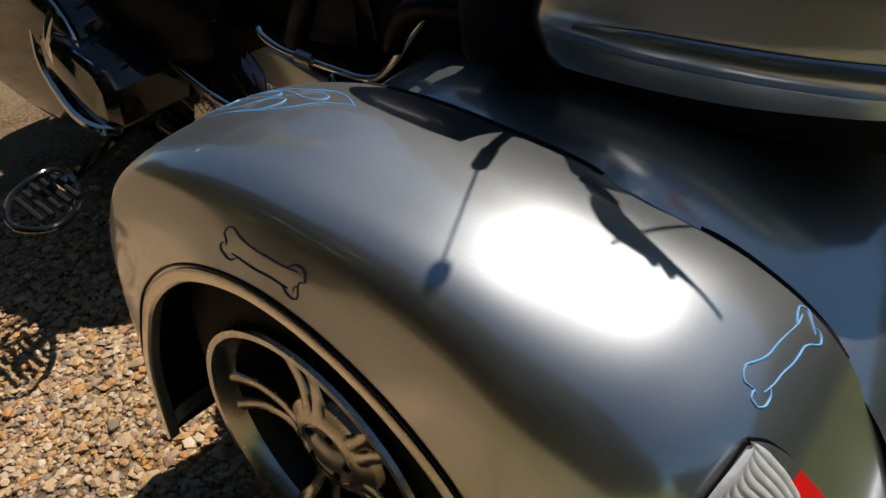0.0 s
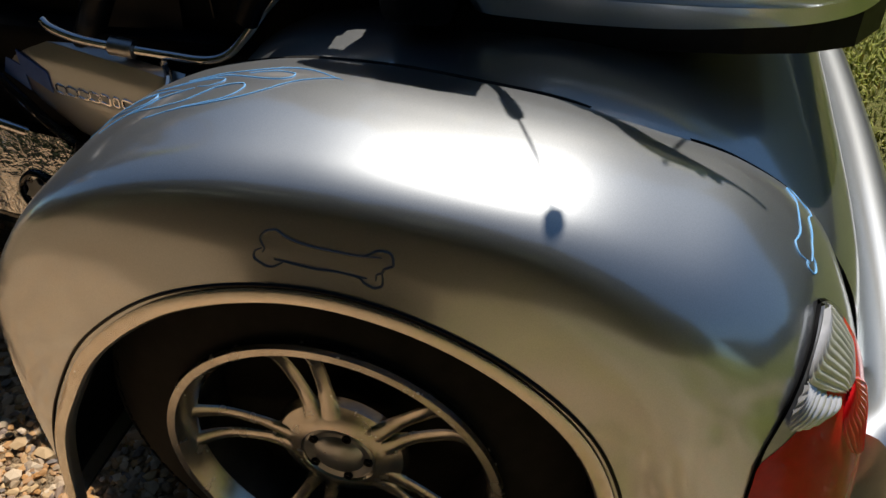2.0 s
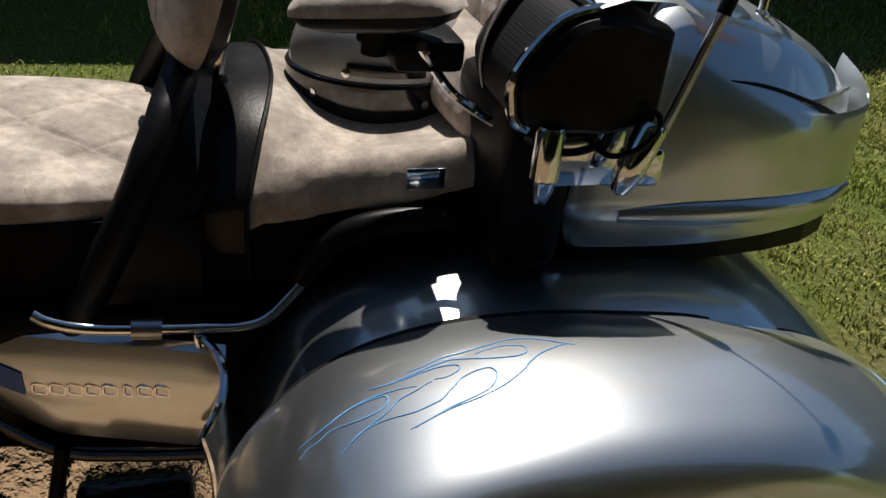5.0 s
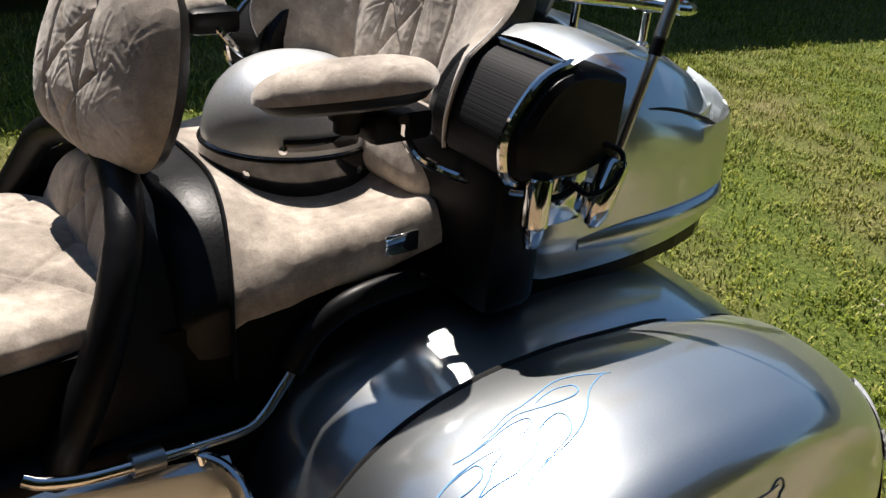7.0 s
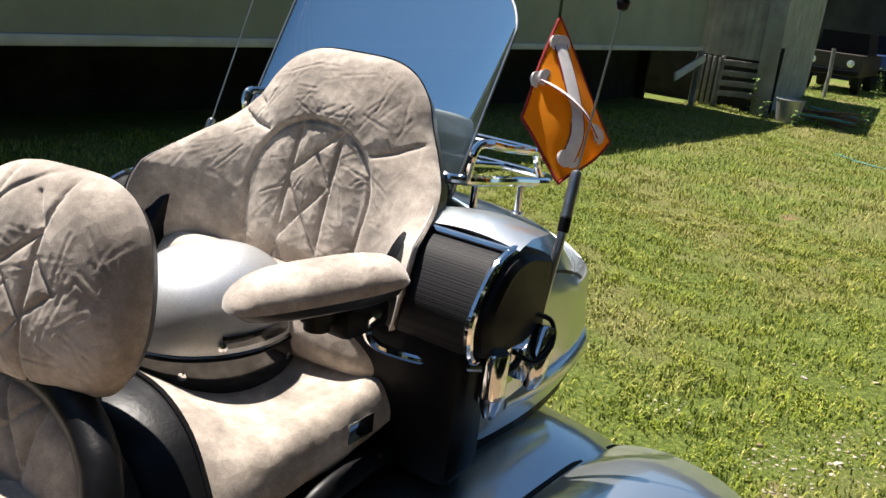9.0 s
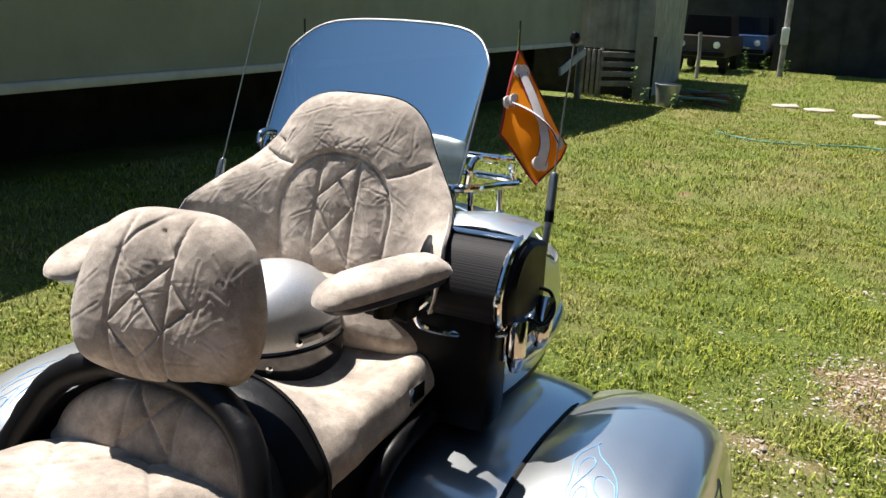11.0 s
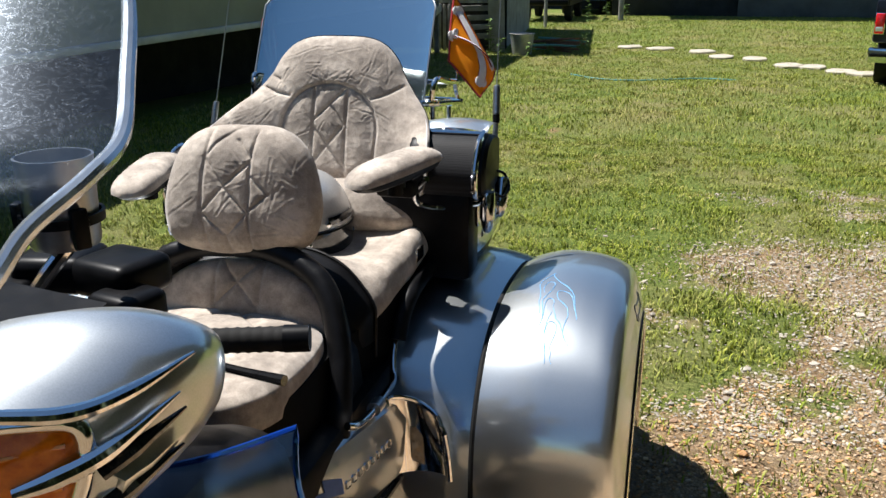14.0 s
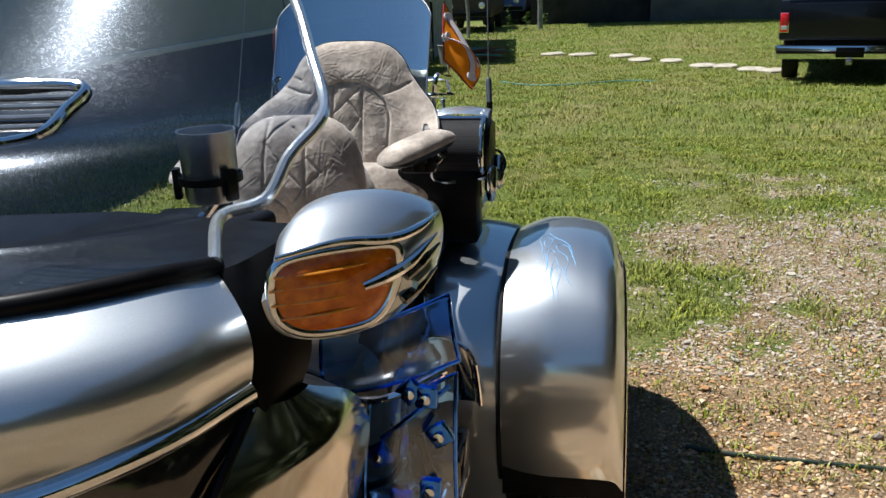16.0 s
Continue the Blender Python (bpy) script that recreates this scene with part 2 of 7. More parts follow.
_dirt = ramp(_m, _n3, [(0.32, (0.19, 0.125, 0.065)), (0.5, (0.42, 0.31, 0.185)), (0.7, (0.62, 0.5, 0.35))])
_dry = mixc(_m, ramp(_m, noise_tex(_m, 2.2, 5, 0.65, _c), [(0.4, (0.25, 0.25, 0.25)), (0.6, (0.85, 0.85, 0.85))]), _dirt, _peb)
_soil = ramp(_m, _n1, [(0.44, (0, 0, 0)), (0.66, (1, 1, 1))])
_att = node(_m, "ShaderNodeAttribute")
_att.attribute_name = "bare"
_mask = mathn(_m, "MULTIPLY", _att.outputs["Fac"], 1.0)
_edge = mathn(_m, "ADD", mathn(_m, "MULTIPLY", noise_tex(_m, 5, 6, 0.7, _c), 1.2), -0.6)
_mk = mathn(_m, "ADD", _mask, _edge)
_mk2 = ramp(_m, _mk, [(0.36, (0, 0, 0)), (0.66, (1, 1, 1))])
_col = mixc(_m, mathn(_m, "MULTIPLY", _soil, 0.45), _g, _dry)
link(_m, mixc(_m, _mk2, _col, _dry), bsdf(_m).inputs["Base Color"])
bump(_m, _n3, 0.8, 0.03)
M["grass"] = mat("grass_blades", (0.1, 0.15, 0.03), 0.7, spec=0.3)
_m = M["grass"]
_i = node(_m, "ShaderNodeNewGeometry").outputs["Random Per Island"]
_c = node(_m, "ShaderNodeTexCoord").outputs["Object"]
_lush = ramp(_m, _i, [(0.0, (0.07, 0.095, 0.012)), (0.35, (0.2, 0.24, 0.02)), (0.8, (0.39, 0.43, 0.045)), (1.0, (0.58, 0.51, 0.17))])
_tired = ramp(_m, _i, [(0.0, (0.13, 0.12, 0.03)), (0.4, (0.3, 0.3, 0.07)), (0.8, (0.48, 0.42, 0.16)), (1.0, (0.6, 0.48, 0.26))])
_lush = mixc(_m, ramp(_m, noise_tex(_m, 3.4, 4, 0.6, _c), [(0.35, (0, 0, 0)), (0.65, (1, 1, 1))]), _lush, mixc(_m, 1.0, _lush, (0.62, 0.74, 0.5), "MULTIPLY"))
link(_m, mixc(_m, ramp(_m, noise_tex(_m, 0.9, 6, 0.72, _c), [(0.45, (0, 0, 0)), (0.66, (0.85, 0.85, 0.85))]), _lush, _tired), bsdf(_m).inputs["Base Color"])
M["pebble"] = mat("river_gravel", (0.4, 0.32, 0.24), 0.7, spec=0.35)
_m = M["pebble"]
_i = node(_m, "ShaderNodeNewGeometry").outputs["Random Per Island"]
link(_m, mixc(_m, 0.14, ramp(_m, _i, [(0.0, (0.52, 0.24, 0.05)), (0.15, (0.42, 0.28, 0.14)), (0.3, (0.62, 0.42, 0.2)), (0.45, (0.16, 0.14, 0.13)), (0.6, (0.5, 0.23, 0.05)), (0.75, (0.46, 0.33, 0.21)), (0.88, (0.68, 0.55, 0.38)), (1.0, (0.3, 0.18, 0.09))]), ramp(_m, noise_tex(_m, 60, 4), [(0.3, (0.2, 0.15, 0.1)), (0.7, (0.7, 0.6, 0.48))])), bsdf(_m).inputs["Base Color"])
M["chip"] = mat("pale_stone_chips", (0.5, 0.46, 0.4), 0.75, spec=0.3)
_m = M["chip"]
_i = node(_m, "ShaderNodeNewGeometry").outputs["Random Per Island"]
link(_m, ramp(_m, _i, [(0.0, (0.36, 0.29, 0.2)), (0.3, (0.5, 0.45, 0.38)), (0.6, (0.3, 0.27, 0.23)), (0.85, (0.56, 0.5, 0.41)), (1.0, (0.38, 0.26, 0.15))]), bsdf(_m).inputs["Base Color"])
M["stone"] = grain(mat("flat_stone", (0.42, 0.38, 0.3), 0.85, spec=0.2), (0.32, 0.29, 0.23), (0.52, 0.47, 0.38), 7, bump_strength=0.5, bump_scale=30, dist=0.01)
M["siding"] = grain(mat("cream_siding", (0.34, 0.35, 0.28), 0.55), (0.27, 0.28, 0.22), (0.35, 0.36, 0.29), 1.5, rlo=0.45, rhi=0.65)
M["trimwhite"] = grain(mat("white_trim", (0.62, 0.62, 0.58), 0.55), (0.52, 0.52, 0.48), (0.7, 0.7, 0.66), 4)
# near-black tone for sheets that stand in for deep shade
M["skirt"] = grain(mat("dark_shade_sheet", (0.025, 0.025, 0.025), 0.85, spec=0.2), (0.015, 0.015, 0.015), (0.04, 0.038, 0.036), 3)
M["shed"] = grain(mat("weathered_sheet_metal", (0.34, 0.34, 0.31), 0.6), (0.24, 0.23, 0.2), (0.44, 0.44, 0.41), 2.2, bump_strength=0.2, bump_scale=12, dist=0.004)
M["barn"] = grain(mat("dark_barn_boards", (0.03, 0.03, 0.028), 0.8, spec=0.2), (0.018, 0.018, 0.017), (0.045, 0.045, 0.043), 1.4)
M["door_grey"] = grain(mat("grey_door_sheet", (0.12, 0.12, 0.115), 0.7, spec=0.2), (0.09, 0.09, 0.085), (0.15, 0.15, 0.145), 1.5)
M["brown_dark"] = grain(mat("dark_brown_paint", (0.035, 0.025, 0.02), 0.5), (0.025, 0.018, 0.014), (0.05, 0.036, 0.028), 6)
M["weed"] = grain(mat("weed_leaves", (0.08, 0.15, 0.03), 0.6, spec=0.3), (0.05, 0.1, 0.02), (0.14, 0.22, 0.045), 12)
M["wood"] = grain(mat("grey_weathered_wood", (0.25, 0.24, 0.22), 0.85, spec=0.2), (0.17, 0.165, 0.15), (0.34, 0.33, 0.31), 5, bump_strength=0.3, bump_scale=40, dist=0.003)
M["leaf"] = mat("tree_leaves", (0.05, 0.08, 0.02), 0.6, spec=0.3)
_m = M["leaf"]
_i = node(_m, "ShaderNodeNewGeometry").outputs["Random Per Island"]
link(_m, ramp(_m, _i, [(0.0, (0.01, 0.018, 0.004)), (0.6, (0.022, 0.036, 0.008)), (1.0, (0.045, 0.06, 0.014))]), bsdf(_m).inputs["Base Color"])
M["bark"] = grain(mat("bark", (0.12, 0.09, 0.07), 0.9, spec=0.2), (0.08, 0.06, 0.045), (0.17, 0.135, 0.1), 9, bump_strength=0.6, bump_scale=25, dist=0.02)
M["truck_paint"] = grain(mat("dark_blue_black_paint", (0.006, 0.008, 0.014), 0.35, spec=0.2, coat=0.25), (0.005, 0.006, 0.01), (0.009, 0.011, 0.018), 3, rlo=0.22, rhi=0.4)
M["glass_dark"] = grain(mat("dark_window_glass", (0.01, 0.012, 0.014), 0.06, spec=0.6), (0.008, 0.01, 0.012), (0.014, 0.016, 0.02), 5)
M["bucket"] = grain(mat("galvanised_zinc", (0.4, 0.41, 0.42), 0.45, 0.6), (0.33, 0.34, 0.35), (0.46, 0.47, 0.48), 14)
M["rust"] = grain(mat("rusty_scrap", (0.2, 0.1, 0.06), 0.8, spec=0.2), (0.14, 0.07, 0.04), (0.28, 0.15, 0.09), 20)
M["hose"] = grain(mat("dark_green_hose", (0.015, 0.03, 0.02), 0.5), (0.01, 0.02, 0.014), (0.02, 0.04, 0.026), 30)
M["hose_teal"] = grain(mat("teal_hose", (0.1, 0.3, 0.26), 0.5), (0.08, 0.25, 0.22), (0.12, 0.34, 0.3), 30)
M["sticker"] = grain(mat("blue_sticker", (0.05, 0.11, 0.3), 0.35, coat=0.4), (0.04, 0.095, 0.26), (0.06, 0.13, 0.34), 40)
M["blue_decal"] = grain(mat("blue_vinyl_decal", (0.09, 0.17, 0.45), 0.45, spec=0.3), (0.08, 0.15, 0.4), (0.1, 0.19, 0.5), 40)
M["engine_chrome"] = mat("wavy_engine_chrome", (0.78, 0.78, 0.78), 0.05, 1.0)
bump(M["engine_chrome"], noise_tex(M["engine_chrome"], 42, 3, 0.6), 0.35, 0.012)
M["gauge"] = grain(mat("silver_gauge_face", (0.3, 0.3, 0.31), 0.35, 0.6), (0.24, 0.24, 0.25), (0.36, 0.36, 0.37), 30)
M["bluechrome"] = grain(mat("blue_anodised_metal", (0.05, 0.2, 0.75), 0.15, 1.0), (0.04, 0.16, 0.65), (0.08, 0.26, 0.85), 30)
M["gloss_black"] = grain(mat("gloss_black_trim", (0.008, 0.008, 0.009), 0.12, spec=0.5, coat=0.8), (0.006, 0.006, 0.007), (0.012, 0.012, 0.013), 30, rlo=0.08, rhi=0.2)
M["amber"] = grain(mat("amber_lens", (0.6, 0.12, 0.005), 0.15, spec=0.4, coat=0.25), (0.42, 0.06, 0.002), (0.85, 0.24, 0.008), 45, bump_strength=0.3, bump_scale=160, dist=0.002, rlo=0.08, rhi=0.25)
M["amber_bright"] = grain(mat("amber_rib", (0.85, 0.3, 0.02), 0.12, spec=0.6, coat=1.0), (0.8, 0.25, 0.015), (0.9, 0.38, 0.03), 60)

M["helmet_silver"] = grain(mat("satin_silver_lacquer", (0.66, 0.67, 0.68), 0.42, 0.7, coat=0.5, coat_rough=0.06), (0.6, 0.61, 0.62), (0.72, 0.73, 0.74), 300, rlo=0.38, rhi=0.46)
# copy of the silver paint, glossier and warm-tinted towards the gravel it reflects
M["polished"] = grain(mat("glossy_silver_copy", (0.6, 0.58, 0.54), 0.12, 1.0, coat=0.5), (0.54, 0.52, 0.48), (0.64, 0.62, 0.58), 20, rlo=0.1, rhi=0.17)
M["lamp_glass"] = grain(mat("headlight_glass", (0.3, 0.31, 0.32), 0.08, 0.6, coat=1.0), (0.15, 0.16, 0.17), (0.5, 0.51, 0.52), 60, rlo=0.05, rhi=0.14)
M["acrylic_edge"] = grain(mat("clear_acrylic_edge", (0.5, 0.55, 0.6), 0.18, 0.75, spec=0.6, coat=0.6), (0.45, 0.5, 0.55), (0.6, 0.65, 0.7), 40, rlo=0.12, rhi=0.25)

# ---- building helpers ----
def part(name, bm, material, parent=None, label="", smooth=35.0, kind=""):
    """One mesh object from a bmesh, under its thing."""
    if smooth:
        for f in bm.faces:
            f.smooth = True
        for e in bm.edges:
            if len(e.link_faces) == 2 and e.calc_face_angle(0) > radians(smooth):
                e.smooth = False
    me = bpy.data.meshes.new(name)
    bm.to_mesh(me)
    bm.free()
    mats = material if isinstance(material, (list, tuple)) else [material]
    for m in mats:
        me.materials.append(M[m] if isinstance(m, str) else m)
    ob = new(name, me)
    if parent:
        ob.parent = parent
    return tagged(ob, label=label, kind=kind)


def thing(name, label, category, group="", at=(0, 0, 0), rz=0.0):
    ob = new(name)
    ob.empty_display_size = 0.05
    ob.matrix_basis = pose(*at, 0, 0, rz)
    return tagged(ob, label, category, group)


def spline(pts, n, closed=False):
    """n points along a smooth curve through pts."""
    P = [Vector(p) for p in pts]
    k = len(P)
    segs = k if closed else k - 1
    out = []
    for i in range(n):
        t = i / (n if closed else n - 1) * segs
        a = min(int(t), segs - 1)
        f = t - a
        if closed:
            p0, p1, p2, p3 = (P[(a + j) % k] for j in (-1, 0, 1, 2))
        else:
            p1, p2 = P[a], P[a + 1]
            p0 = P[a - 1] if a > 0 else p1 * 2 - p2
            p3 = P[a + 2] if a + 2 < k else p2 * 2 - p1
        out.append(0.5 * ((2 * p1) + (p2 - p0) * f + (2 * p0 - 5 * p1 + 4 * p2 - p3) * f * f + (3 * p1 - p0 - 3 * p2 + p3) * f ** 3))
    return out


def loft(rings, close=True, caps=True, bm=None, loop=False):
    """Skin over rings of equally many points."""
    bm = bm or bmesh.new()
    V = [[bm.verts.new(p) for p in r] for r in rings]
    n = len(V[0])
    pairs = list(zip(V, V[1:])) + ([(V[-1], V[0])] if loop else [])
    for a, b in pairs:
        for i in range(n if close else n - 1):
            j = (i + 1) % n
            bm.faces.new((a[i], a[j], b[j], b[i]))
    if caps and close and not loop:
        bm.faces.new(V[0][::-1])
        bm.faces.new(V[-1])
    bmesh.ops.recalc_face_normals(bm, faces=bm.faces)
    return bm


def tube(pts, r, n=48, sides=12, closed=False, bm=None, raw=False, flat=1.0):
    """A round bar along a smooth curve; r may be a list of radii to follow along it."""
    C = [Vector(p) for p in pts] if raw else spline(pts, n, closed)
    m = len(C)
    rings, up = [], None
    for i, c in enumerate(C):
        d = (C[(i + 1) % m] - C[i - 1]) if closed else (C[min(i + 1, m - 1)] - C[max(i - 1, 0)])
        d.normalize()
        if up is None:
            up = Vector((0, 0, 1)) if abs(d.z) < 0.9 else Vector((1, 0, 0))
        side = d.cross(up).normalized()
        up = side.cross(d).normalized()
        if isinstance(r, (list, tuple)):
            t = i / max(m - 1, 1) * (len(r) - 1)
            a = min(int(t), len(r) - 2)
            rad = r[a] + (r[a + 1] - r[a]) * (t - a)
        else:
            rad = r
        rings.append([c + side * (rad * math.cos(k * 2 * math.pi / sides)) + up * (rad * flat * math.sin(k * 2 * math.pi / sides)) for k in range(sides)])
    return loft(rings, True, not closed, bm, closed)


def box(size, at=(0, 0, 0), bevel=0.0, segs=2, m=None, bm=None):
    b2 = bmesh.new()
    bmesh.ops.create_cube(b2, size=1.0)
    bmesh.ops.scale(b2, vec=size, verts=b2.verts)
    if bevel:
        bmesh.ops.bevel(b2, geom=list(b2.edges), offset=bevel, segments=segs, affect="EDGES", profile=0.5)
    bmesh.ops.transform(b2, matrix=(m or Matrix()) if m else Matrix.Translation(at), verts=b2.verts)
    return join(bm, b2)


def join(bm, b2):
    if bm is None:
        return b2
    me = bpy.data.meshes.new("tmp")
    b2.to_mesh(me)
    b2.free()
    bm.from_mesh(me)
    bpy.data.meshes.remove(me)
    return bm


def turned(profile, sides=32, m=None, bm=None, caps=True):
    """A lathe shape round z from (radius, height) pairs."""
    b2 = loft([[Vector((r * math.cos(k * 2 * math.pi / sides), r * math.sin(k * 2 * math.pi / sides), z)) for k in range(sides)] for r, z in profile], True, caps)
    if m:
        bmesh.ops.transform(b2, matrix=m, verts=b2.verts)
    return join(bm, b2)


def seg_dist(u, v, a, b):
    ax, ay, bx, by = *a, *b
    dx, dy = bx - ax, by - ay
    t = max(0, min(1, ((u - ax) * dx + (v - ay) * dy) / (dx * dx + dy * dy + 1e-12)))
    return math.hypot(u - ax - t * dx, v - ay - t * dy)


def pad(outline, depth, m, seams=(), groove=0.007, width=0.007, power=3.0, rings=30, n=120, wrinkle=0.0012, bend=None, back=0.0, seed=0.0, puff=0.0, creases=0):
    """A stuffed cushion over an outline in its own plane (u, v); it swells along +w by depth, with sewn seams pulled in.
    m lays u, v, w into the world; bend(u, v) gives an extra push along w."""
    edge = spline([(a, b, 0) for a, b in outline], n, True)
    cu = sum(p.x for p in edge) / n
    cv = sum(p.y for p in edge) / n
    bm = bmesh.new()
    # short straight creases, kept by cells of two centimetres
    rng = random.Random(int(seed * 7) + 3)
    cells = {}
    us, vs = [p.x for p in edge], [p.y for p in edge]
    for k in range(creases):
        if k % 3 == 0:
            knot = (rng.uniform(min(us), max(us)), rng.uniform(min(vs), max(vs)))
        a = (knot[0] + rng.uniform(-0.02, 0.02), knot[1] + rng.uniform(-0.02, 0.02))
        t, r = rng.uniform(0, 6.28), rng.uniform(0.018, 0.06)
        b = (a[0] + r * math.cos(t), a[1] + r * math.sin(t))
        line = (a, b, rng.uniform(0.3, 1.0))
        for cell in {(int((a[0] + (b[0] - a[0]) * i / 6 + du) // 0.02), int((a[1] + (b[1] - a[1]) * i / 6 + dv) // 0.02)) for i in range(7) for du in (-0.008, 0.008) for dv in (-0.008, 0.008)}:
            cells.setdefault(cell, []).append(line)

    def height(u, v, rr):
        w = depth * (1 - rr ** power) ** 0.5 if rr < 1 else 0.0
        soft = min(1.0, (1 - rr) * 12)
        near = 9.0
        for a, b in seams:
            near = min(near, seg_dist(u, v, a, b))
        w -= groove * math.exp(-((near / width) ** 2)) * soft
        if puff:
            w += puff * (1 - math.exp(-((near / 0.02) ** 2))) * soft
        for a, b, deep in cells.get((int(u // 0.02), int(v // 0.02)), ()):
            d = seg_dist(u, v, a, b)
            w += deep * soft * (0.0004 * math.exp(-(((d - 0.004) / 0.003) ** 2)) - 0.0006 * math.exp(-((d / 0.0018) ** 2)))
        q = Vector((u * 38, v * 38, seed))
        w += wrinkle * soft * (noise.noise(q) + 1.3 * (0.35 - abs(noise.noise(q * 1.7 + Vector((3, 1, 2)))))) * (1.0 + 1.5 * math.exp(-near / 0.02))
        if bend:
            w += bend(u, v)
        return w
    c = bm.verts.new(m @ Vector((cu, cv, height(cu, cv, 0))))
    prev = None
    for i in range(1, rings + 1):
        rr = (i / rings) ** 0.8
        ring = []
        for p in edge:
            u, v = cu + (p.x - cu) * rr, cv + (p.y - cv) * rr
            ring.append(bm.verts.new(m @ Vector((u, v, height(u, v, rr)))))
        for k in range(n):
            j = (k + 1) % n
            if prev is None:
                bm.faces.new((c, ring[k], ring[j]))
            else:
                bm.faces.new((prev[k], ring[k], ring[j], prev[j]))
        prev = ring
    if back:
        off = (m.to_3x3() @ Vector((0, 0, -1))) * back
        low = [bm.verts.new(v.co + off) for v in prev]
        for k in range(n):
            j = (k + 1) % n
            bm.faces.new((prev[k], low[k], low[j], prev[j]))
        bm.faces.new(low[::-1])
    bmesh.ops.recalc_face_normals(bm, faces=bm.faces)
    return bm


def frame_of(origin, u, w):
    """A matrix whose columns are u (across), v (up along the face) and w (out of the face)."""
    u, w = Vector(u).normalized(), Vector(w).normalized()
    v = u.cross(w).normalized()
    u = w.cross(v).normalized()
    return Matrix(((u.x, v.x, w.x, origin[0]), (u.y, v.y, w.y, origin[1]), (u.z, v.z, w.z, origin[2]), (0, 0, 0, 1)))


def ground_z(x, y):
    """The yard falls away gently behind the machine."""
    d = min(11.0, max(0.0, -y - 2.0))
    rut = 0.1 * math.exp(-(((x - 0.68) / 0.4) ** 4) - ((y - 0.1) / 0.6) ** 4)
    return -0.04 * d * d / (d + 1.5) - rut

# ---- the yard ----
def bare(x, y):
    """How far the grass is worn to gravel: the drive along the machine's side, and a patch behind it."""
    v = 1.25 - max(0.0, (x + 0.95) * 1.5) - max(0.0, (-y - 0.2) * 1.15) if x < 1.2 else 0.0
    v *= max(0.15, min(1.0, (x + 5.2) / 1.5))
    if x < -0.7 and y < 0.2:
        far = -2.3 + 0.62 * (x + 0.9)
        worn = max(0.0, min(1.0, (y - far) / 0.5)) * max(0.0, min(1.0, (-x - 0.75) / 0.3)) * max(0.0, min(1.0, (x + 7) / 2))
        patch = 0.98 + 0.85 * noise.noise(Vector((x * 1.5, y * 1.9, 7))) + 0.4 * noise.noise(Vector((x * 4, y * 5, 2)))
        tuft = math.exp(-(((x + 0.98) / 0.2) ** 2 + ((y + 1.24) / 0.22) ** 2))
        v = max(v * (1 - tuft), worn * patch - 1.2 * tuft)
        thin = math.exp(-(((x + 1.75) / 0.5) ** 2 + ((y + 3.95) / 0.25) ** 2)) + math.exp(-(((x + 2.6) / 0.7) ** 2 + ((y + 6.2) / 0.4) ** 2))
        v = max(v, 0.75 * thin)
    if y < -0.6 and -4.5 < x < 0.5:
        p = noise.noise(Vector((x * 0.9 + 3.1, y * 0.75, 11))) + 0.45 * noise.noise(Vector((x * 3.1, y * 3.3, 5)))
        v = max(v, min(0.8, 2.6 * (p - 0.2)) * max(0.0, min(1.0, (y + 9.0) / 3.0)))
        spot = math.exp(-(((x + 1.35) / 0.6) ** 2 + ((y + 2.1) / 0.55) ** 2))
        thin = math.exp(-(((x + 1.9) / 1.0) ** 4 + ((y + 3.1) / 0.95) ** 4))
        rust = math.exp(-(((x + 1.27) / 0.3) ** 2 + ((y + 3.45) / 0.2) ** 2))
        v = max(v, spot * (1.15 + 0.9 * p), thin * (0.22 + 0.6 * p), rust * (0.8 + p))
        v -= (0.75 - 0.4 * spot) * max(0.0, noise.noise(Vector((x * 3.6, y * 4.2, 21))) + 0.12) * 1.6
    if y > -0.3 and abs(x) < 1.4:
        v = max(v, min(1.3, 0.4 + y * 2))
    return max(0.0, min(1.0, v * 0.8))


def build_ground():
    xs = sorted({round(v, 3) for v in [-400, -150, -60, -30, -18, -12, 9, 12, 18, 30, 60, 150, 400] + [-9 + 0.15 * i for i in range(121)]})
    ys = sorted({round(v, 3) for v in [-600, -250, -100, -60, -40, -32, 6, 10, 20, 40, 100, 300] + [-28 + 0.2 * i for i in range(170)]})
    bm = bmesh.new()
    lay = bm.verts.layers.float.new("bare")
    grid = []
    for y in ys:
        row = []
        for x in xs:
            z = ground_z(max(-30, min(30, x)), max(-45, y))
            v = bm.verts.new((x, y, z))
            v[lay] = bare(x, y)
            row.append(v)
        grid.append(row)
    for a, b in zip(grid, grid[1:]):
        for i in range(len(a) - 1):
            bm.faces.new((a[i], a[i + 1], b[i + 1], b[i]))
    tagged(part("ground", bm, "ground"), "lawn of patchy grass worn to tan gravel", "ground", kind="structure")


build_ground()

# ---- the motor trike ----
trike = thing("motor_trike", "silver three-wheeled touring motorcycle with tan suede seats on gravel", "motorcycle", at=(0, 0, 0))

CROWN = [(0.451, 0.162), (0.487, 0.305), (0.476, 0.479), (0.412, 0.59), (0.331, 0.655), (0.222, 0.69), (0.107, 0.699), (-0.013, 0.691), (-0.127, 0.675), (-0.225, 0.642), (-0.306, 0.606), (-0.377, 0.545), (-0.44, 0.428), (-0.466, 0.296), (-0.464, 0.144)]
LIP = [(0.465, 0.132), (0.438, 0.283), (0.395, 0.381), (0.333, 0.474), (0.235, 0.552), (0.116, 0.589), (0.007, 0.58), (-0.091, 0.535), (-0.167, 0.462), (-0.204, 0.374), (-0.212, 0.288), (-0.203, 0.205), (-0.195, 0.172)]
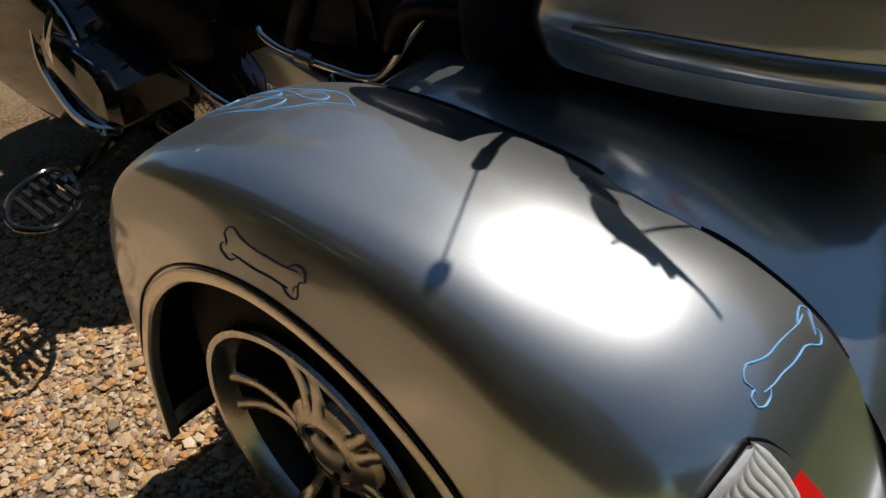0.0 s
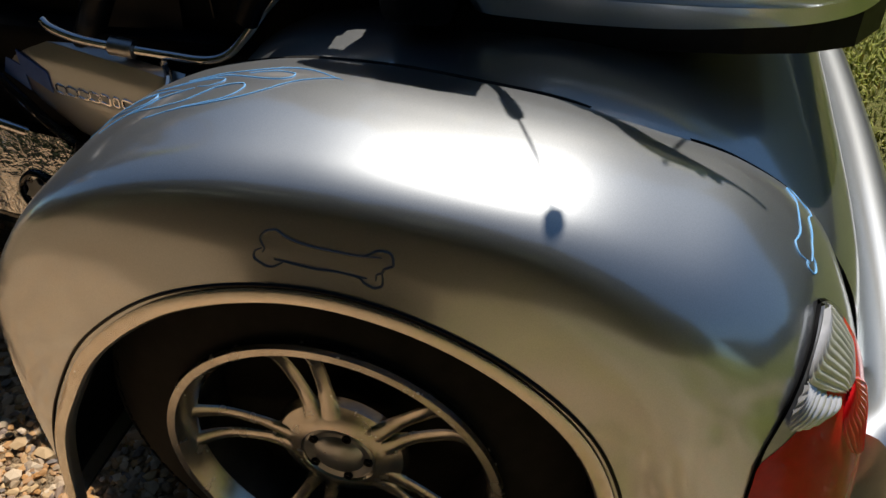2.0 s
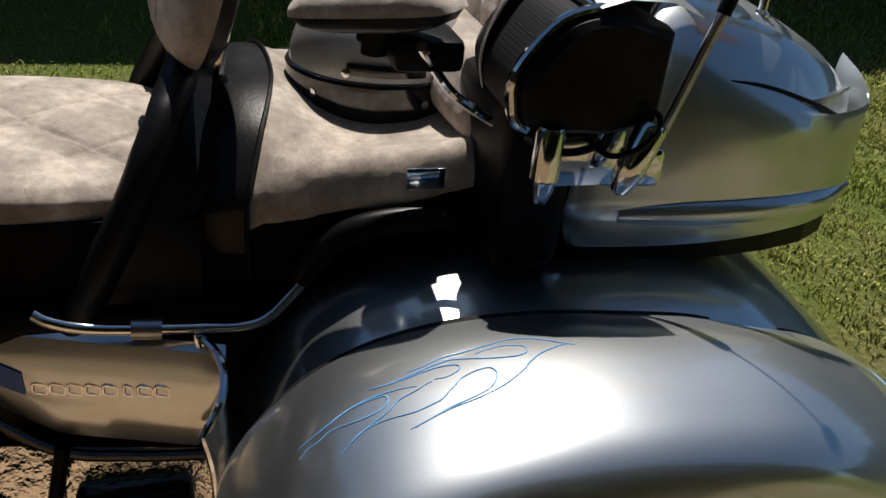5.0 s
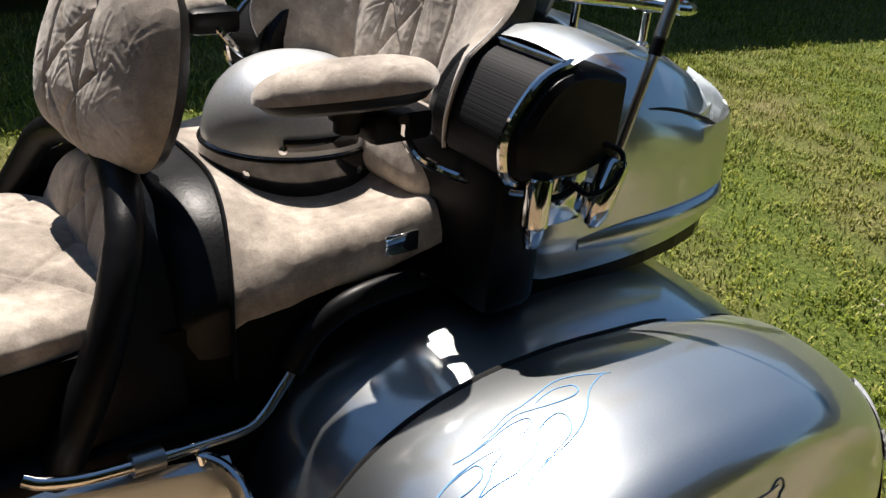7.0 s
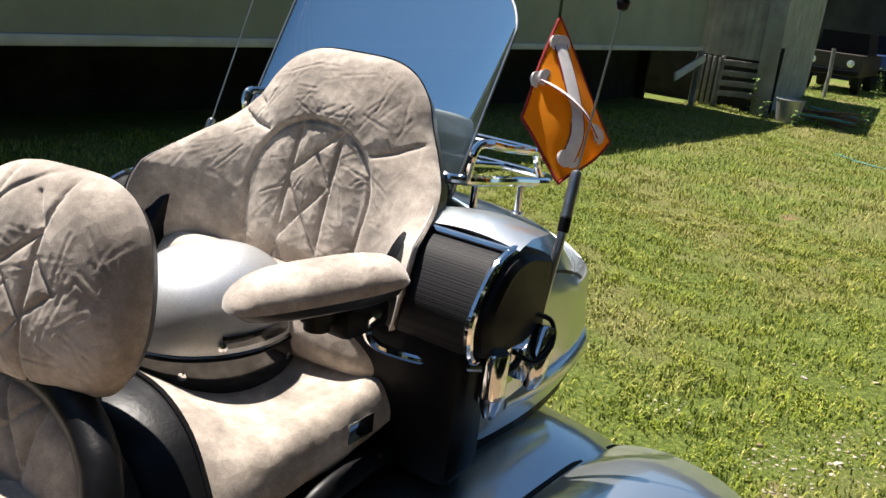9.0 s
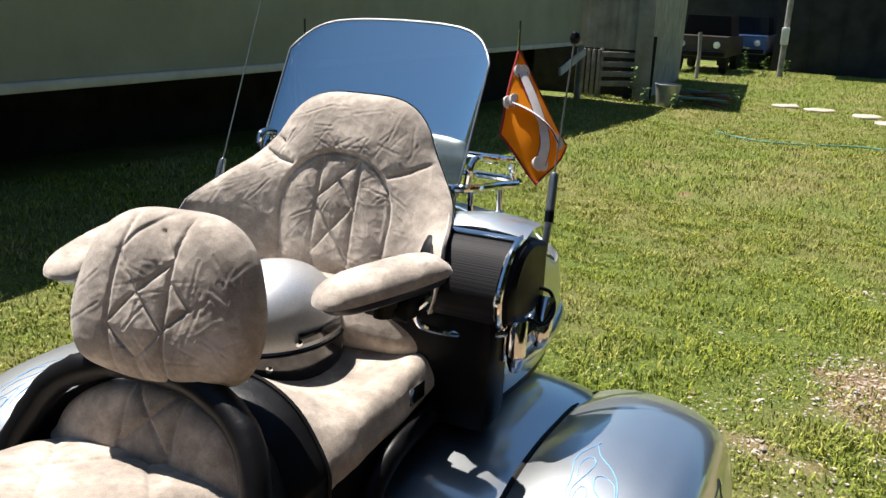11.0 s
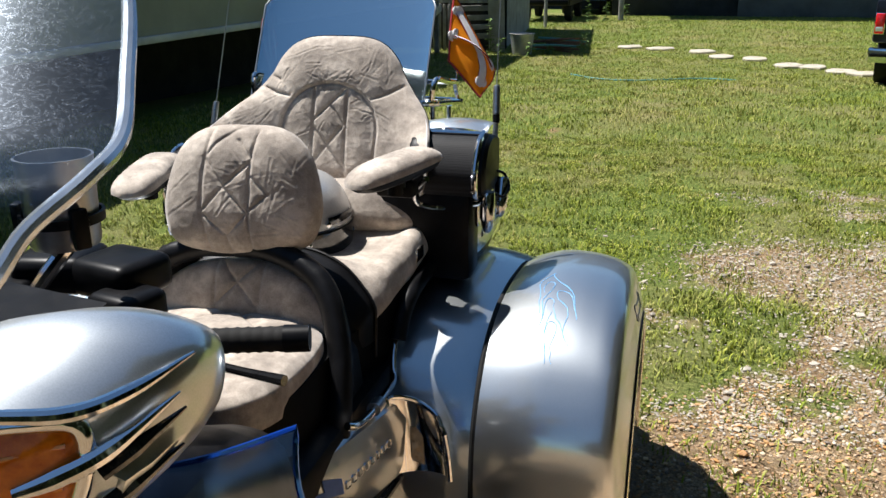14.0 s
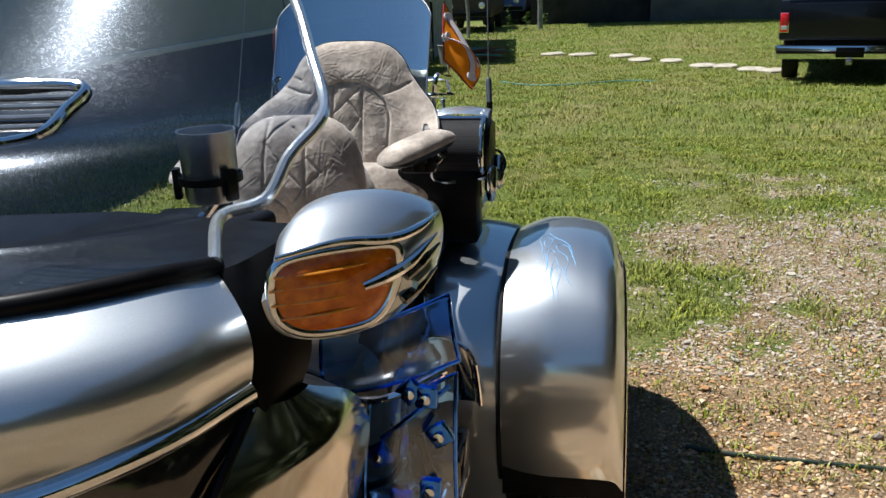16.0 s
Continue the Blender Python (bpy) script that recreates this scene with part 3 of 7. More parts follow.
DROP = [0.008, 0.02, 0.033, 0.037, 0.003, 0.0]  # how far the inner edge lies under the crown
AXLE = (0.1, 0.302)
X_IN, X_OUT = -0.461, -0.753
NS = 90
CURVE_C = spline([(a, b, 0) for a, b in CROWN], NS)
CURVE_L = spline([(a, b, 0) for a, b in LIP], NS)


def shoulder_curve():
    """The fender's cross-section: how far out and how far down, evenly along its length."""
    P = spline([(0, 0, 0), (0.15, 0.003, 0), (0.3, 0.018, 0), (0.45, 0.05, 0), (0.575, 0.085, 0), (0.66, 0.125, 0), (0.735, 0.18, 0), (0.79, 0.24, 0), (0.83, 0.32, 0), (0.865, 0.44, 0), (0.91, 0.615, 0), (0.955, 0.815, 0), (1, 1, 0)], 200)
    run = [0.0]
    for p, q in zip(P, P[1:]):
        run.append(run[-1] + math.hypot((q.x - p.x) * 0.167, (q.y - p.y) * 0.112))
    out = []
    for k in range(101):
        want = run[-1] * k / 100
        i = next((j for j in range(1, len(run)) if run[j] >= want), len(run) - 1)
        out.append(P[i - 1].lerp(P[i], (want - run[i - 1]) / max(1e-9, run[i] - run[i - 1])))
    return out


SHOULDER = shoulder_curve()


def fender_point(s, f, sgn=1, lift=0.0):
    """The fender's skin: s from its front foot over the crown to its tail, f from the inner edge (0) to the lip (1)."""
    i = min(int(s), NS - 2)
    q = s - i
    c, l = CURVE_C[i].lerp(CURVE_C[i + 1], q), CURVE_L[i].lerp(CURVE_L[i + 1], q)
    u = s / (NS - 1)
    e = 0.82 + 0.234 * max(0.0, min(1, (u - 0.5) / 0.3))
    xf = -0.59 if u < 0.55 else -0.59 + 0.07 * min(1, (u - 0.55) / 0.25)
    if f < 0.25:
        t = f / 0.25
        j = min(4, int(u * 5))
        d = (DROP[j] + (DROP[j + 1] - DROP[j]) * (u * 5 - j)) * (1 - t) ** 2
        r = Vector((c.x - 0.06, c.y - 0.3)).normalized()
        p = Vector((X_IN + (xf - X_IN) * t, c.x - r.x * d, c.y - r.y * d))
    else:
        a = (f - 0.25) / 0.75 * math.pi / 2
        k, out = 1 - max(0.0, math.cos(a)) ** e, math.sin(a) ** e
        h = min(99.999, max(0.0, (f - 0.25) / 0.75 * 100))
        w = SHOULDER[int(h)].lerp(SHOULDER[int(h) + 1], h - int(h))
        b = max(0.0, min(1.0, (u - 0.52) / 0.24))
        b = b * b * (3 - 2 * b)
        k, out = w.y + (k - w.y) * b, w.x + (out - w.x) * b
        # the front and rear corners are fuller than the middle
        k -= 0.97 * k * (1 - k) * max(0.0, min(1.0, (0.42 - u) / 0.2))
        k -= 0.622 * k * (1 - k) * max(0.0, min(1.0, (u - 0.55) / 0.2))
        p = Vector((xf + (X_OUT - xf) * out, c.x + (l.x - c.x) * k, c.y + (l.y - c.y) * k))
    if lift:
        out = Vector((-math.sin(max(0.0, f - 0.25) / 0.75 * math.pi / 2), 0, 0))
        out += Vector((0, c.x - 0.06, c.y - 0.3)).normalized() * math.cos(max(0.0, f - 0.25) / 0.75 * math.pi / 2)
        p += out.normalized() * lift
    p.x *= sgn
    return p


FLAMES = [
    [(21.0, 0.233), (22.38, 0.229), (23.5, 0.222), (24.5, 0.215), (25.5, 0.212), (26.38, 0.212), (27.25, 0.215), (28.0, 0.219), (28.75, 0.226)],
    [(22.75, 0.229), (23.75, 0.222), (24.75, 0.215), (25.88, 0.215), (26.75, 0.219), (27.0, 0.222), (27.12, 0.233), (27.0, 0.243), (26.5, 0.257), (25.62, 0.26), (24.5, 0.25), (23.38, 0.243), (22.5, 0.25), (21.75, 0.25), (21.0, 0.264)],
    [(23.75, 0.354), (24.38, 0.333), (25.12, 0.312), (25.75, 0.306), (26.62, 0.306), (27.38, 0.312), (28.25, 0.319), (29.12, 0.312), (29.75, 0.302), (30.25, 0.278), (30.88, 0.247), (31.38, 0.236), (32.12, 0.229), (32.75, 0.229), (33.0, 0.24), (33.0, 0.253), (32.75, 0.285), (32.25, 0.312), (31.62, 0.326), (30.88, 0.337), (30.0, 0.347), (29.25, 0.361), (28.5, 0.372), (27.75, 0.382)],
    [(28.0, 0.382), (28.88, 0.368), (29.88, 0.354), (30.75, 0.347), (31.75, 0.337), (32.88, 0.316), (33.75, 0.288), (34.88, 0.24), (35.88, 0.212), (36.75, 0.198), (37.62, 0.188), (38.12, 0.194)],
    [(26.12, 0.184), (27.0, 0.191), (28.0, 0.191), (28.88, 0.188), (29.88, 0.181), (30.88, 0.177), (31.88, 0.188), (33.0, 0.201), (34.0, 0.208), (34.75, 0.208), (35.25, 0.198), (35.25, 0.181), (34.88, 0.174), (34.12, 0.167), (33.12, 0.17), (32.38, 0.177)],
    [(28.38, 0.177), (29.38, 0.174), (30.5, 0.163), (31.62, 0.163), (33.0, 0.156), (34.38, 0.146), (35.5, 0.149), (36.5, 0.163), (37.38, 0.181), (38.12, 0.194)],
    [(26.38, 0.188), (27.5, 0.194), (28.62, 0.194), (29.38, 0.191), (30.38, 0.191), (31.12, 0.198), (31.25, 0.208), (31.0, 0.219), (30.38, 0.226), (29.75, 0.222)],
    [(24.38, 0.333), (25.25, 0.312), (26.12, 0.295), (27.0, 0.274), (27.5, 0.25), (28.0, 0.243), (28.75, 0.236), (29.25, 0.229), (29.62, 0.226)],
]
SIDE_BONE = [
    [(36.62, 0.885), (36.75, 0.872), (36.62, 0.854), (36.62, 0.84), (36.88, 0.823), (37.12, 0.816), (37.5, 0.812), (37.75, 0.819), (38.0, 0.83), (38.5, 0.84), (39.12, 0.847), (39.88, 0.851), (40.75, 0.851), (41.5, 0.851), (42.25, 0.847), (42.88, 0.84), (43.25, 0.837)],
    [(42.25, 0.847), (42.62, 0.833), (43.0, 0.819), (43.5, 0.816), (43.75, 0.823), (43.88, 0.84), (43.88, 0.854), (43.5, 0.868), (43.38, 0.882), (43.12, 0.892), (43.12, 0.91)],
    [(43.38, 0.878), (43.5, 0.903), (43.5, 0.92), (43.25, 0.931), (43.0, 0.934), (42.5, 0.927), (42.25, 0.917), (41.75, 0.913)],
    [(42.62, 0.91), (41.75, 0.913), (40.88, 0.913), (39.75, 0.917), (38.62, 0.913), (37.75, 0.906), (37.25, 0.903)],
    [(37.75, 0.91), (37.5, 0.917), (37.12, 0.927), (36.75, 0.927), (36.5, 0.92), (36.12, 0.906), (36.12, 0.892), (36.25, 0.882), (36.62, 0.872)],
]
TAIL_BONE = [
    [(67.38, 0.052), (67.38, 0.09), (67.38, 0.111), (67.12, 0.083), (67.0, 0.042), (67.12, 0.024), (67.5, 0.01), (67.75, 0.017), (68.0, 0.038), (68.25, 0.056), (68.62, 0.08)],
    [(68.25, 0.059), (68.75, 0.052), (69.0, 0.066), (69.12, 0.09), (69.0, 0.111), (68.62, 0.139), (68.38, 0.17), (68.38, 0.208), (68.38, 0.257), (68.25, 0.295), (68.25, 0.326), (68.12, 0.358)],
    [(68.12, 0.337), (68.5, 0.351), (68.62, 0.365), (68.62, 0.378), (68.38, 0.389), (68.12, 0.389), (67.75, 0.385), (67.62, 0.368), (67.88, 0.372)],
    [(67.62, 0.368), (67.25, 0.368), (66.88, 0.368), (66.5, 0.354), (66.38, 0.34), (66.38, 0.333), (66.62, 0.319), (66.88, 0.299), (67.0, 0.278), (67.0, 0.247), (67.12, 0.188), (67.38, 0.111)],
]


def build_stripes(fender, sgn):
    for name, lines, material, label, r in (("flame_pinstripe", FLAMES, "blue_line", "pale blue flame pinstripe", 0.00068), ("bone_pinstripe", SIDE_BONE, "navy_line", "dark blue bone outline", 0.0011), ("bone_pinstripe", TAIL_BONE, "blue_line", "pale blue bone outline", 0.00085)):
        bm = bmesh.new()
        for line in lines:
            flat = spline([(a, b * 40, 0) for a, b in line], 6 * len(line))
            pts = [fender_point(p.x, p.y / 40, sgn, 0.0004) for p in flat]
            n = len(pts)
            rr = [r * (0.55 + 0.6 * max(0.0, math.sin(math.pi * k / (n - 1))) ** 0.6) for k in range(n)]
            bm = tube(pts, rr, raw=True, sides=6, bm=bm)
        part(name, bm, material, fender, label)


def build_fender(sgn):
    rings = [[fender_point(s, k / 36, sgn) for k in range(37)] for s in range(NS)]
    # inner flange that turns down to the body
    rings = [[Vector((r[0].x + 0.004 * sgn, r[0].y * 0.86, r[0].z - 0.07))] + r for r in rings]
    bm = loft(rings, False, False)
    fender = part("rear_fender", bm, "silver", trike, "rounded silver rear fender with blue pinstripes")
    edge = [fender_point(s, 0, sgn) for s in range(NS)]
    # dark tube added where the gap between fender and body lies in shade
    part("fender_gasket", tube([Vector((p.x + 0.006 * sgn, p.y * 0.985, p.z - 0.006)) for p in edge], 0.006, raw=True, sides=8), "rubber", fender, "dark strip for the shaded gap along the inner edge")
    lip = [fender_point(s, 1, sgn) for s in range(NS)]
    band = []
    for p in lip:
        d = Vector((0, AXLE[0] - p.y, AXLE[1] - p.z)).normalized()
        band.append([p + Vector((sgn * -0.002, 0, 0)) - d * 0.003, p + Vector((sgn * -0.0045, 0, 0)) + d * 0.001, p + Vector((sgn * -0.004, 0, 0)) + d * 0.012, p + Vector((sgn * -0.001, 0, 0)) + d * 0.0155, p + Vector((sgn * 0.012, 0, 0)) + d * 0.016])
    part("arch_trim", loft(band, False, False), "trim_tan", fender, "pale edge strip round the wheel arch")
    part("arch_seam", tube([fender_point(s, 0.985, sgn, 0.001) for s in range(NS)], 0.0018, raw=True, sides=6), "plastic", fender)
    inner = [[p, Vector((p.x + 0.02 * sgn, p.y, p.z + 0.004)), Vector((sgn * -0.462, p.y, p.z))] for p in lip]
    bm = loft(inner, False, False)
    bm.faces.new([bm.verts.new(Vector((sgn * -0.463, p.y, p.z))) for p in lip])
    part("wheel_well", bm, "plastic", fender, smooth=0)
    build_stripes(fender, sgn)
    return fender


def build_wheel(sgn):
    hub = Vector((sgn * -0.657, *AXLE))
    turn = Matrix.Translation(hub) @ Matrix.Rotation(radians(-90 * sgn), 4, "Y") @ Matrix.Rotation(radians(14.5 * sgn), 4, "Z") @ Matrix.Scale(0.9, 4)
    wheel = new("rear_wheel")
    wheel.parent = trike
    tyre = [(0.2, -0.09), (0.25, -0.1), (0.3, -0.098), (0.32, -0.085), (0.328, -0.05), (0.326, 0.02), (0.318, 0.036), (0.3, 0.044), (0.28, 0.054), (0.25, 0.064), (0.228, 0.07), (0.21, 0.07)]
    part("tyre", turned(tyre, 64, turn, caps=False), "rubber", wheel)
    bm = bmesh.new()
    for k in range(64):
        a = k * 2 * math.pi / 64
        bm = box((0.012, 0.022, 0.003), m=turn @ Matrix.Rotation(a, 4, "Z") @ Matrix.Translation((0.312, 0, 0.038)) @ Matrix.Rotation(radians(38), 4, "Y"), bm=bm)
    part("tread", bm, "rubber", wheel)
    rim = [(0.204, 0.03), (0.214, 0.074), (0.2185, 0.082), (0.216, 0.088), (0.206, 0.088), (0.197, 0.078), (0.19, 0.058)]
    part("rim", turned(rim, 72, turn, caps=False), "wheel", wheel, "polished alloy rim")
    part("rim_barrel", turned([(0.204, 0.03), (0.194, 0.058), (0.188, 0.04), (0.184, -0.02), (0.18, -0.06)], 72, turn, caps=False), "barrel", wheel, "rim barrel coloured dark for the shade inside")
    part("brake_drum", turned([(0.0, -0.03), (0.16, -0.03), (0.16, -0.055), (0.0, -0.055)], 40, turn), "rubber", wheel)
    # black disc added behind the spokes, so the openings look shaded
    part("wheel_disc", turned([(0.0, -0.012), (0.19, -0.012), (0.2, -0.03), (0.0, -0.03)], 48, turn), "rubber", wheel)
    for k in range(5):
        # one forked blade: solid foot at the hub, two flat arms to the rim
        for side in (-1, 1):
            pts = [(0.062, side * 0.011, 0.047), (0.085, side * 0.0125, 0.044), (0.11, side * 0.0155, 0.042), (0.15, side * 0.0205, 0.044), (0.175, side * 0.0245, 0.052), (0.198, side * 0.0295, 0.064)]
            bm = tube(pts, [0.019, 0.0125, 0.0098, 0.0098, 0.011, 0.015], 24, 12, flat=0.5)
            bmesh.ops.transform(bm, matrix=turn @ Matrix.Rotation(radians(k * 72), 4, "Z"), verts=bm.verts)
            part("spoke", bm, "wheel", wheel)
    part("hub", turned([(0.0, 0.02), (0.084, 0.02), (0.088, 0.036), (0.082, 0.047), (0.07, 0.052), (0.062, 0.057), (0.05, 0.059), (0.046, 0.054), (0.044, 0.05)], 48, turn, caps=False), "wheel", wheel)
    part("hub_cap", turned([(0.0475, 0.045), (0.047, 0.056), (0.044, 0.058), (0.034, 0.056), (0.031, 0.059), (0.022, 0.064), (0.008, 0.066), (0.0, 0.0665)], 36, turn, caps=False), "steel", wheel, "grey centre cap")
    for k in range(5):
        a = radians(k * 72 + 36)
        b2 = turned([(0.0062, 0.045), (0.0062, 0.0605), (0.0035, 0.0605), (0.003, 0.055), (0.0, 0.055)], 8, turn @ Matrix.Rotation(a, 4, "Z") @ Matrix.Translation((0.0395, 0, 0)), caps=False)
        part("lug_nut", b2, "plastic", wheel)
    return wheel


M["trim_tan"] = grain(mat("pale_edge_strip", (0.8, 0.76, 0.68), 0.25, 0.9), (0.72, 0.68, 0.6), (0.86, 0.82, 0.74), 60, rlo=0.16, rhi=0.32)
build_fender(1)
build_fender(-1)
build_wheel(1)
build_wheel(-1)


def build_body():
    prof = [(0.445, 0.1), (0.44, 0.3), (0.425, 0.42), (0.4, 0.49), (0.363, 0.548), (0.31, 0.594), (0.246, 0.626), (0.19, 0.638), (0.1, 0.65), (0.0, 0.658), (-0.1, 0.66), (-0.2, 0.645), (-0.27, 0.617), (-0.34, 0.582), (-0.41, 0.525), (-0.46, 0.44), (-0.485, 0.32), (-0.49, 0.2)]
    P = spline([(a, b, 0) for a, b in prof], 60)
    xs = [-0.468, -0.462, -0.447, -0.4, -0.3, -0.15, 0, 0.15, 0.3, 0.4, 0.447, 0.462, 0.468]
    rings = []
    for p in P:
        rings.append([Vector((x, p.x * (1 - 0.02 * (x / 0.468) ** 8), p.y + 0.012 * (0.66 - (x / 0.468) ** 2) - 0.02 * abs(x / 0.468) ** 8)) for x in xs])
    body = part("rear_body", loft(rings, False, False), "silver", trike, "silver rear body between the fenders")
    part("rear_bumper", tube([(-0.6, -0.46, 0.3), (-0.48, -0.51, 0.3), (0, -0.53, 0.3), (0.48, -0.51, 0.3), (0.6, -0.46, 0.3)], 0.05, 40, 14, flat=1.3), "silver", trike, "smooth silver rear bumper")
    part("underside", box((0.9, 0.8, 0.1), (0, -0.15, 0.18), 0.02), "plastic", trike)
    return body


build_body()


def build_tail_light(sgn):
    lamp = new("tail_light")
    lamp.parent = trike
    tagged(lamp, "tail light with clear and red ribbed lenses")

    def shell(rows, lift, ribs=0.0, across=True):
        """A lens on the fender's skin: (s, inner f, outer f) down its length."""
        R = spline([(r[0], r[1], r[2]) for r in rows], 40)
        out = []
        for i, r in enumerate(R):
            out.append([fender_point(r.x, r.y + (r.z - r.y) * k / 40, sgn, lift + ribs * abs(math.sin((k if across else i) * math.pi * 0.25)) + 0.004 * math.sin(math.pi * k / 40)) for k in range(41)])
        return loft(out, False, False)
    part("lamp_bezel", shell([(69.0, 0.445, 0.46), (69.8, 0.42, 0.604), (71.05, 0.402, 0.724), (72.5, 0.387, 0.776), (75, 0.352, 0.806), (79, 0.311, 0.812), (84, 0.334, 0.774)], 0.0005), "plastic", lamp)
    part("lamp_shell", shell([(69.1, 0.45, 0.462), (69.9, 0.425, 0.61), (71.1, 0.405, 0.725), (72.3, 0.392, 0.77)], 0.0035), "steel", lamp, "grey reflector shell")
    part("red_lens", shell([(71.9, 0.397, 0.757), (72.5, 0.39, 0.775), (75, 0.355, 0.805), (79, 0.315, 0.81), (83.5, 0.34, 0.77)], 0.004), "red_dark", lamp, "dark red lens")
    part("clear_lens", shell([(69.05, 0.452, 0.468), (69.4, 0.444, 0.565), (70, 0.438, 0.612), (70.9, 0.434, 0.604), (71.8, 0.43, 0.585), (72.7, 0.432, 0.56), (73.3, 0.475, 0.54)], 0.008, 0.0018), "clear_lens", lamp, "clear ribbed lens")
    part("clear_lens", shell([(70.0, 0.616, 0.625), (70.4, 0.612, 0.668), (70.9, 0.606, 0.69), (71.6, 0.596, 0.685), (72.5, 0.572, 0.65), (73.2, 0.55, 0.6)], 0.007, 0.0016, False), "clear_lens", lamp, "clear ribbed lens")
    part("reflector", shell([(73.5, 0.49, 0.51), (73.9, 0.475, 0.55), (74.7, 0.445, 0.576), (76.0, 0.41, 0.572), (77.0, 0.45, 0.555), (77.9, 0.495, 0.53)], 0.007, 0.002), "red_lens", lamp, "bright red ribbed reflector")
    return lamp


build_tail_light(1)
build_tail_light(-1)


# ---- trunk ----
def build_trunk():
    # cross rings along y: half width at the belt, roof height, floor height
    st = [(0.05, 0.35, 0.97, 0.68), (0.02, 0.362, 0.985, 0.68), (-0.1, 0.372, 0.985, 0.682), (-0.2, 0.37, 0.968, 0.684), (-0.28, 0.36, 0.945, 0.688), (-0.35, 0.342, 0.915, 0.692), (-0.405, 0.31, 0.88, 0.7), (-0.44, 0.25, 0.85, 0.715), (-0.455, 0.17, 0.83, 0.73)]
    # dark tray added to fill the gap below the trunk, as its shade
    tray = [[Vector((sx * w * 0.93, y, z)) for sx, z in ((1, low + 0.003), (1, 0.655), (-1, 0.655), (-1, low + 0.003))] for y, w, top, low in st[:-1]]
    part("trunk_tray", loft(tray), "plastic", trike, "dark tray filling the shaded gap under the trunk", smooth=0)
    rings = []
    A, B = spline([r[:3] for r in st], 40), spline([(r[3], 0, 0) for r in st], 40)
    for y, w, top, low in [(*a, b.x) for a, b in zip(A, B)]:
        half = [(0.0, low), (w * 0.8, low), (w * 0.94, low + 0.001), (w * 0.965, low + 0.01), (w * 0.985, low + 0.05), (w * 0.975, low + 0.085), (w * 0.95, low + 0.16), (w * 0.905, top - 0.08), (w * 0.8, top - 0.03), (w * 0.66, top - 0.006), (w * 0.35, top + 0.006), (0.0, top + 0.01)]
        R = spline([(a, 0, b) for a, b in half], 24)
        # the front wall is hollowed for the backrest
        hollow = [0.17 * (1 - (p.x / w) ** 4) * max(0.0, (y + 0.12) / 0.17) for p in R]
        rings.append([Vector((p.x, y - d, p.z)) for p, d in zip(R, hollow)] + [Vector((-p.x, y - d, p.z)) for p, d in list(zip(R, hollow))[-2:0:-1]])
    trunk = part("trunk", loft(rings), "silver", trike, "silver luggage trunk with chrome rack")
    for sgn in (1, -1):
        part("rub_strip", tube([(sgn * -0.357, -0.028, 0.733), (sgn * -0.364, -0.1, 0.735), (sgn * -0.363, -0.2, 0.735), (sgn * -0.353, -0.28, 0.734), (sgn * -0.335, -0.35, 0.734), (sgn * -0.303, -0.405, 0.735)], [0.008, 0.013, 0.013, 0.013, 0.008], 30, 10, flat=1.3), "silver", trunk)
        part("lid_seam", tube([(sgn * -0.325, 0.0, 0.9), (sgn * -0.333, -0.1, 0.902), (sgn * -0.331, -0.2, 0.892), (sgn * -0.325, -0.28, 0.87), (sgn * -0.313, -0.35, 0.842), (sgn * -0.287, -0.4, 0.81)], 0.003, 30, 8), "plastic", trunk, "dark lid seam")
        lens = [[Vector((sgn * -(0.346 - 0.03 * t - 0.03 * t * t + 0.004 - 0.26 * 0.085 * k / 12), -0.272 - 0.12 * t, 0.785 + 0.085 * k / 12 + 0.002 * (k % 2))) for k in range(13)] for t in [i / 8 for i in range(9)]]
        part("marker_lens", loft(lens, False, False), "clear_lens", trunk, "clear ribbed marker lens")
    for x in (-1, 1):
        for y, z in ((-0.107, 0.985), (-0.257, 0.958)):
            part("rack_post", turned([(0.011, 0), (0.011, 0.004), (0.006, 0.008), (0.006, 0.05), (0.009, 0.052)], 14, Matrix.Translation((x * 0.218, y, z - 0.01))), "chrome", trunk)
    part("rack_rail", tube([(-0.225, -0.06, 1.035), (-0.235, -0.2, 1.018), (-0.232, -0.33, 1.0), (-0.15, -0.4, 0.992), (0.15, -0.4, 0.992), (0.232, -0.33, 1.0), (0.235, -0.2, 1.018), (0.225, -0.06, 1.035), (0.15, -0.04, 1.037), (-0.15, -0.04, 1.037)], 0.008, 90, 10, closed=True), "chrome", trunk)
    part("rack_rail", tube([(-0.228, -0.06, 1.036), (-0.236, -0.072, 1.087), (-0.24, -0.16, 1.075), (-0.235, -0.262, 1.06), (-0.1, -0.32, 1.05), (0.1, -0.32, 1.05), (0.235, -0.262, 1.06), (0.24, -0.16, 1.075), (0.236, -0.072, 1.087), (0.228, -0.06, 1.036)], 0.007, 90, 10), "chrome", trunk)
    for x in (-0.233, 0.233):
        part("rack_bar", tube([(x, -0.262, 1.06), (x, -0.275, 1.035), (x, -0.3, 1.005)], 0.006, 10, 10), "chrome", trunk)
    for x in (-0.1, 0.1):
        part("rack_bar", tube([(x, -0.04, 1.037), (x, -0.2, 1.02), (x, -0.4, 0.992)], 0.006, 16, 10), "chrome", trunk)
    return trunk


build_trunk()


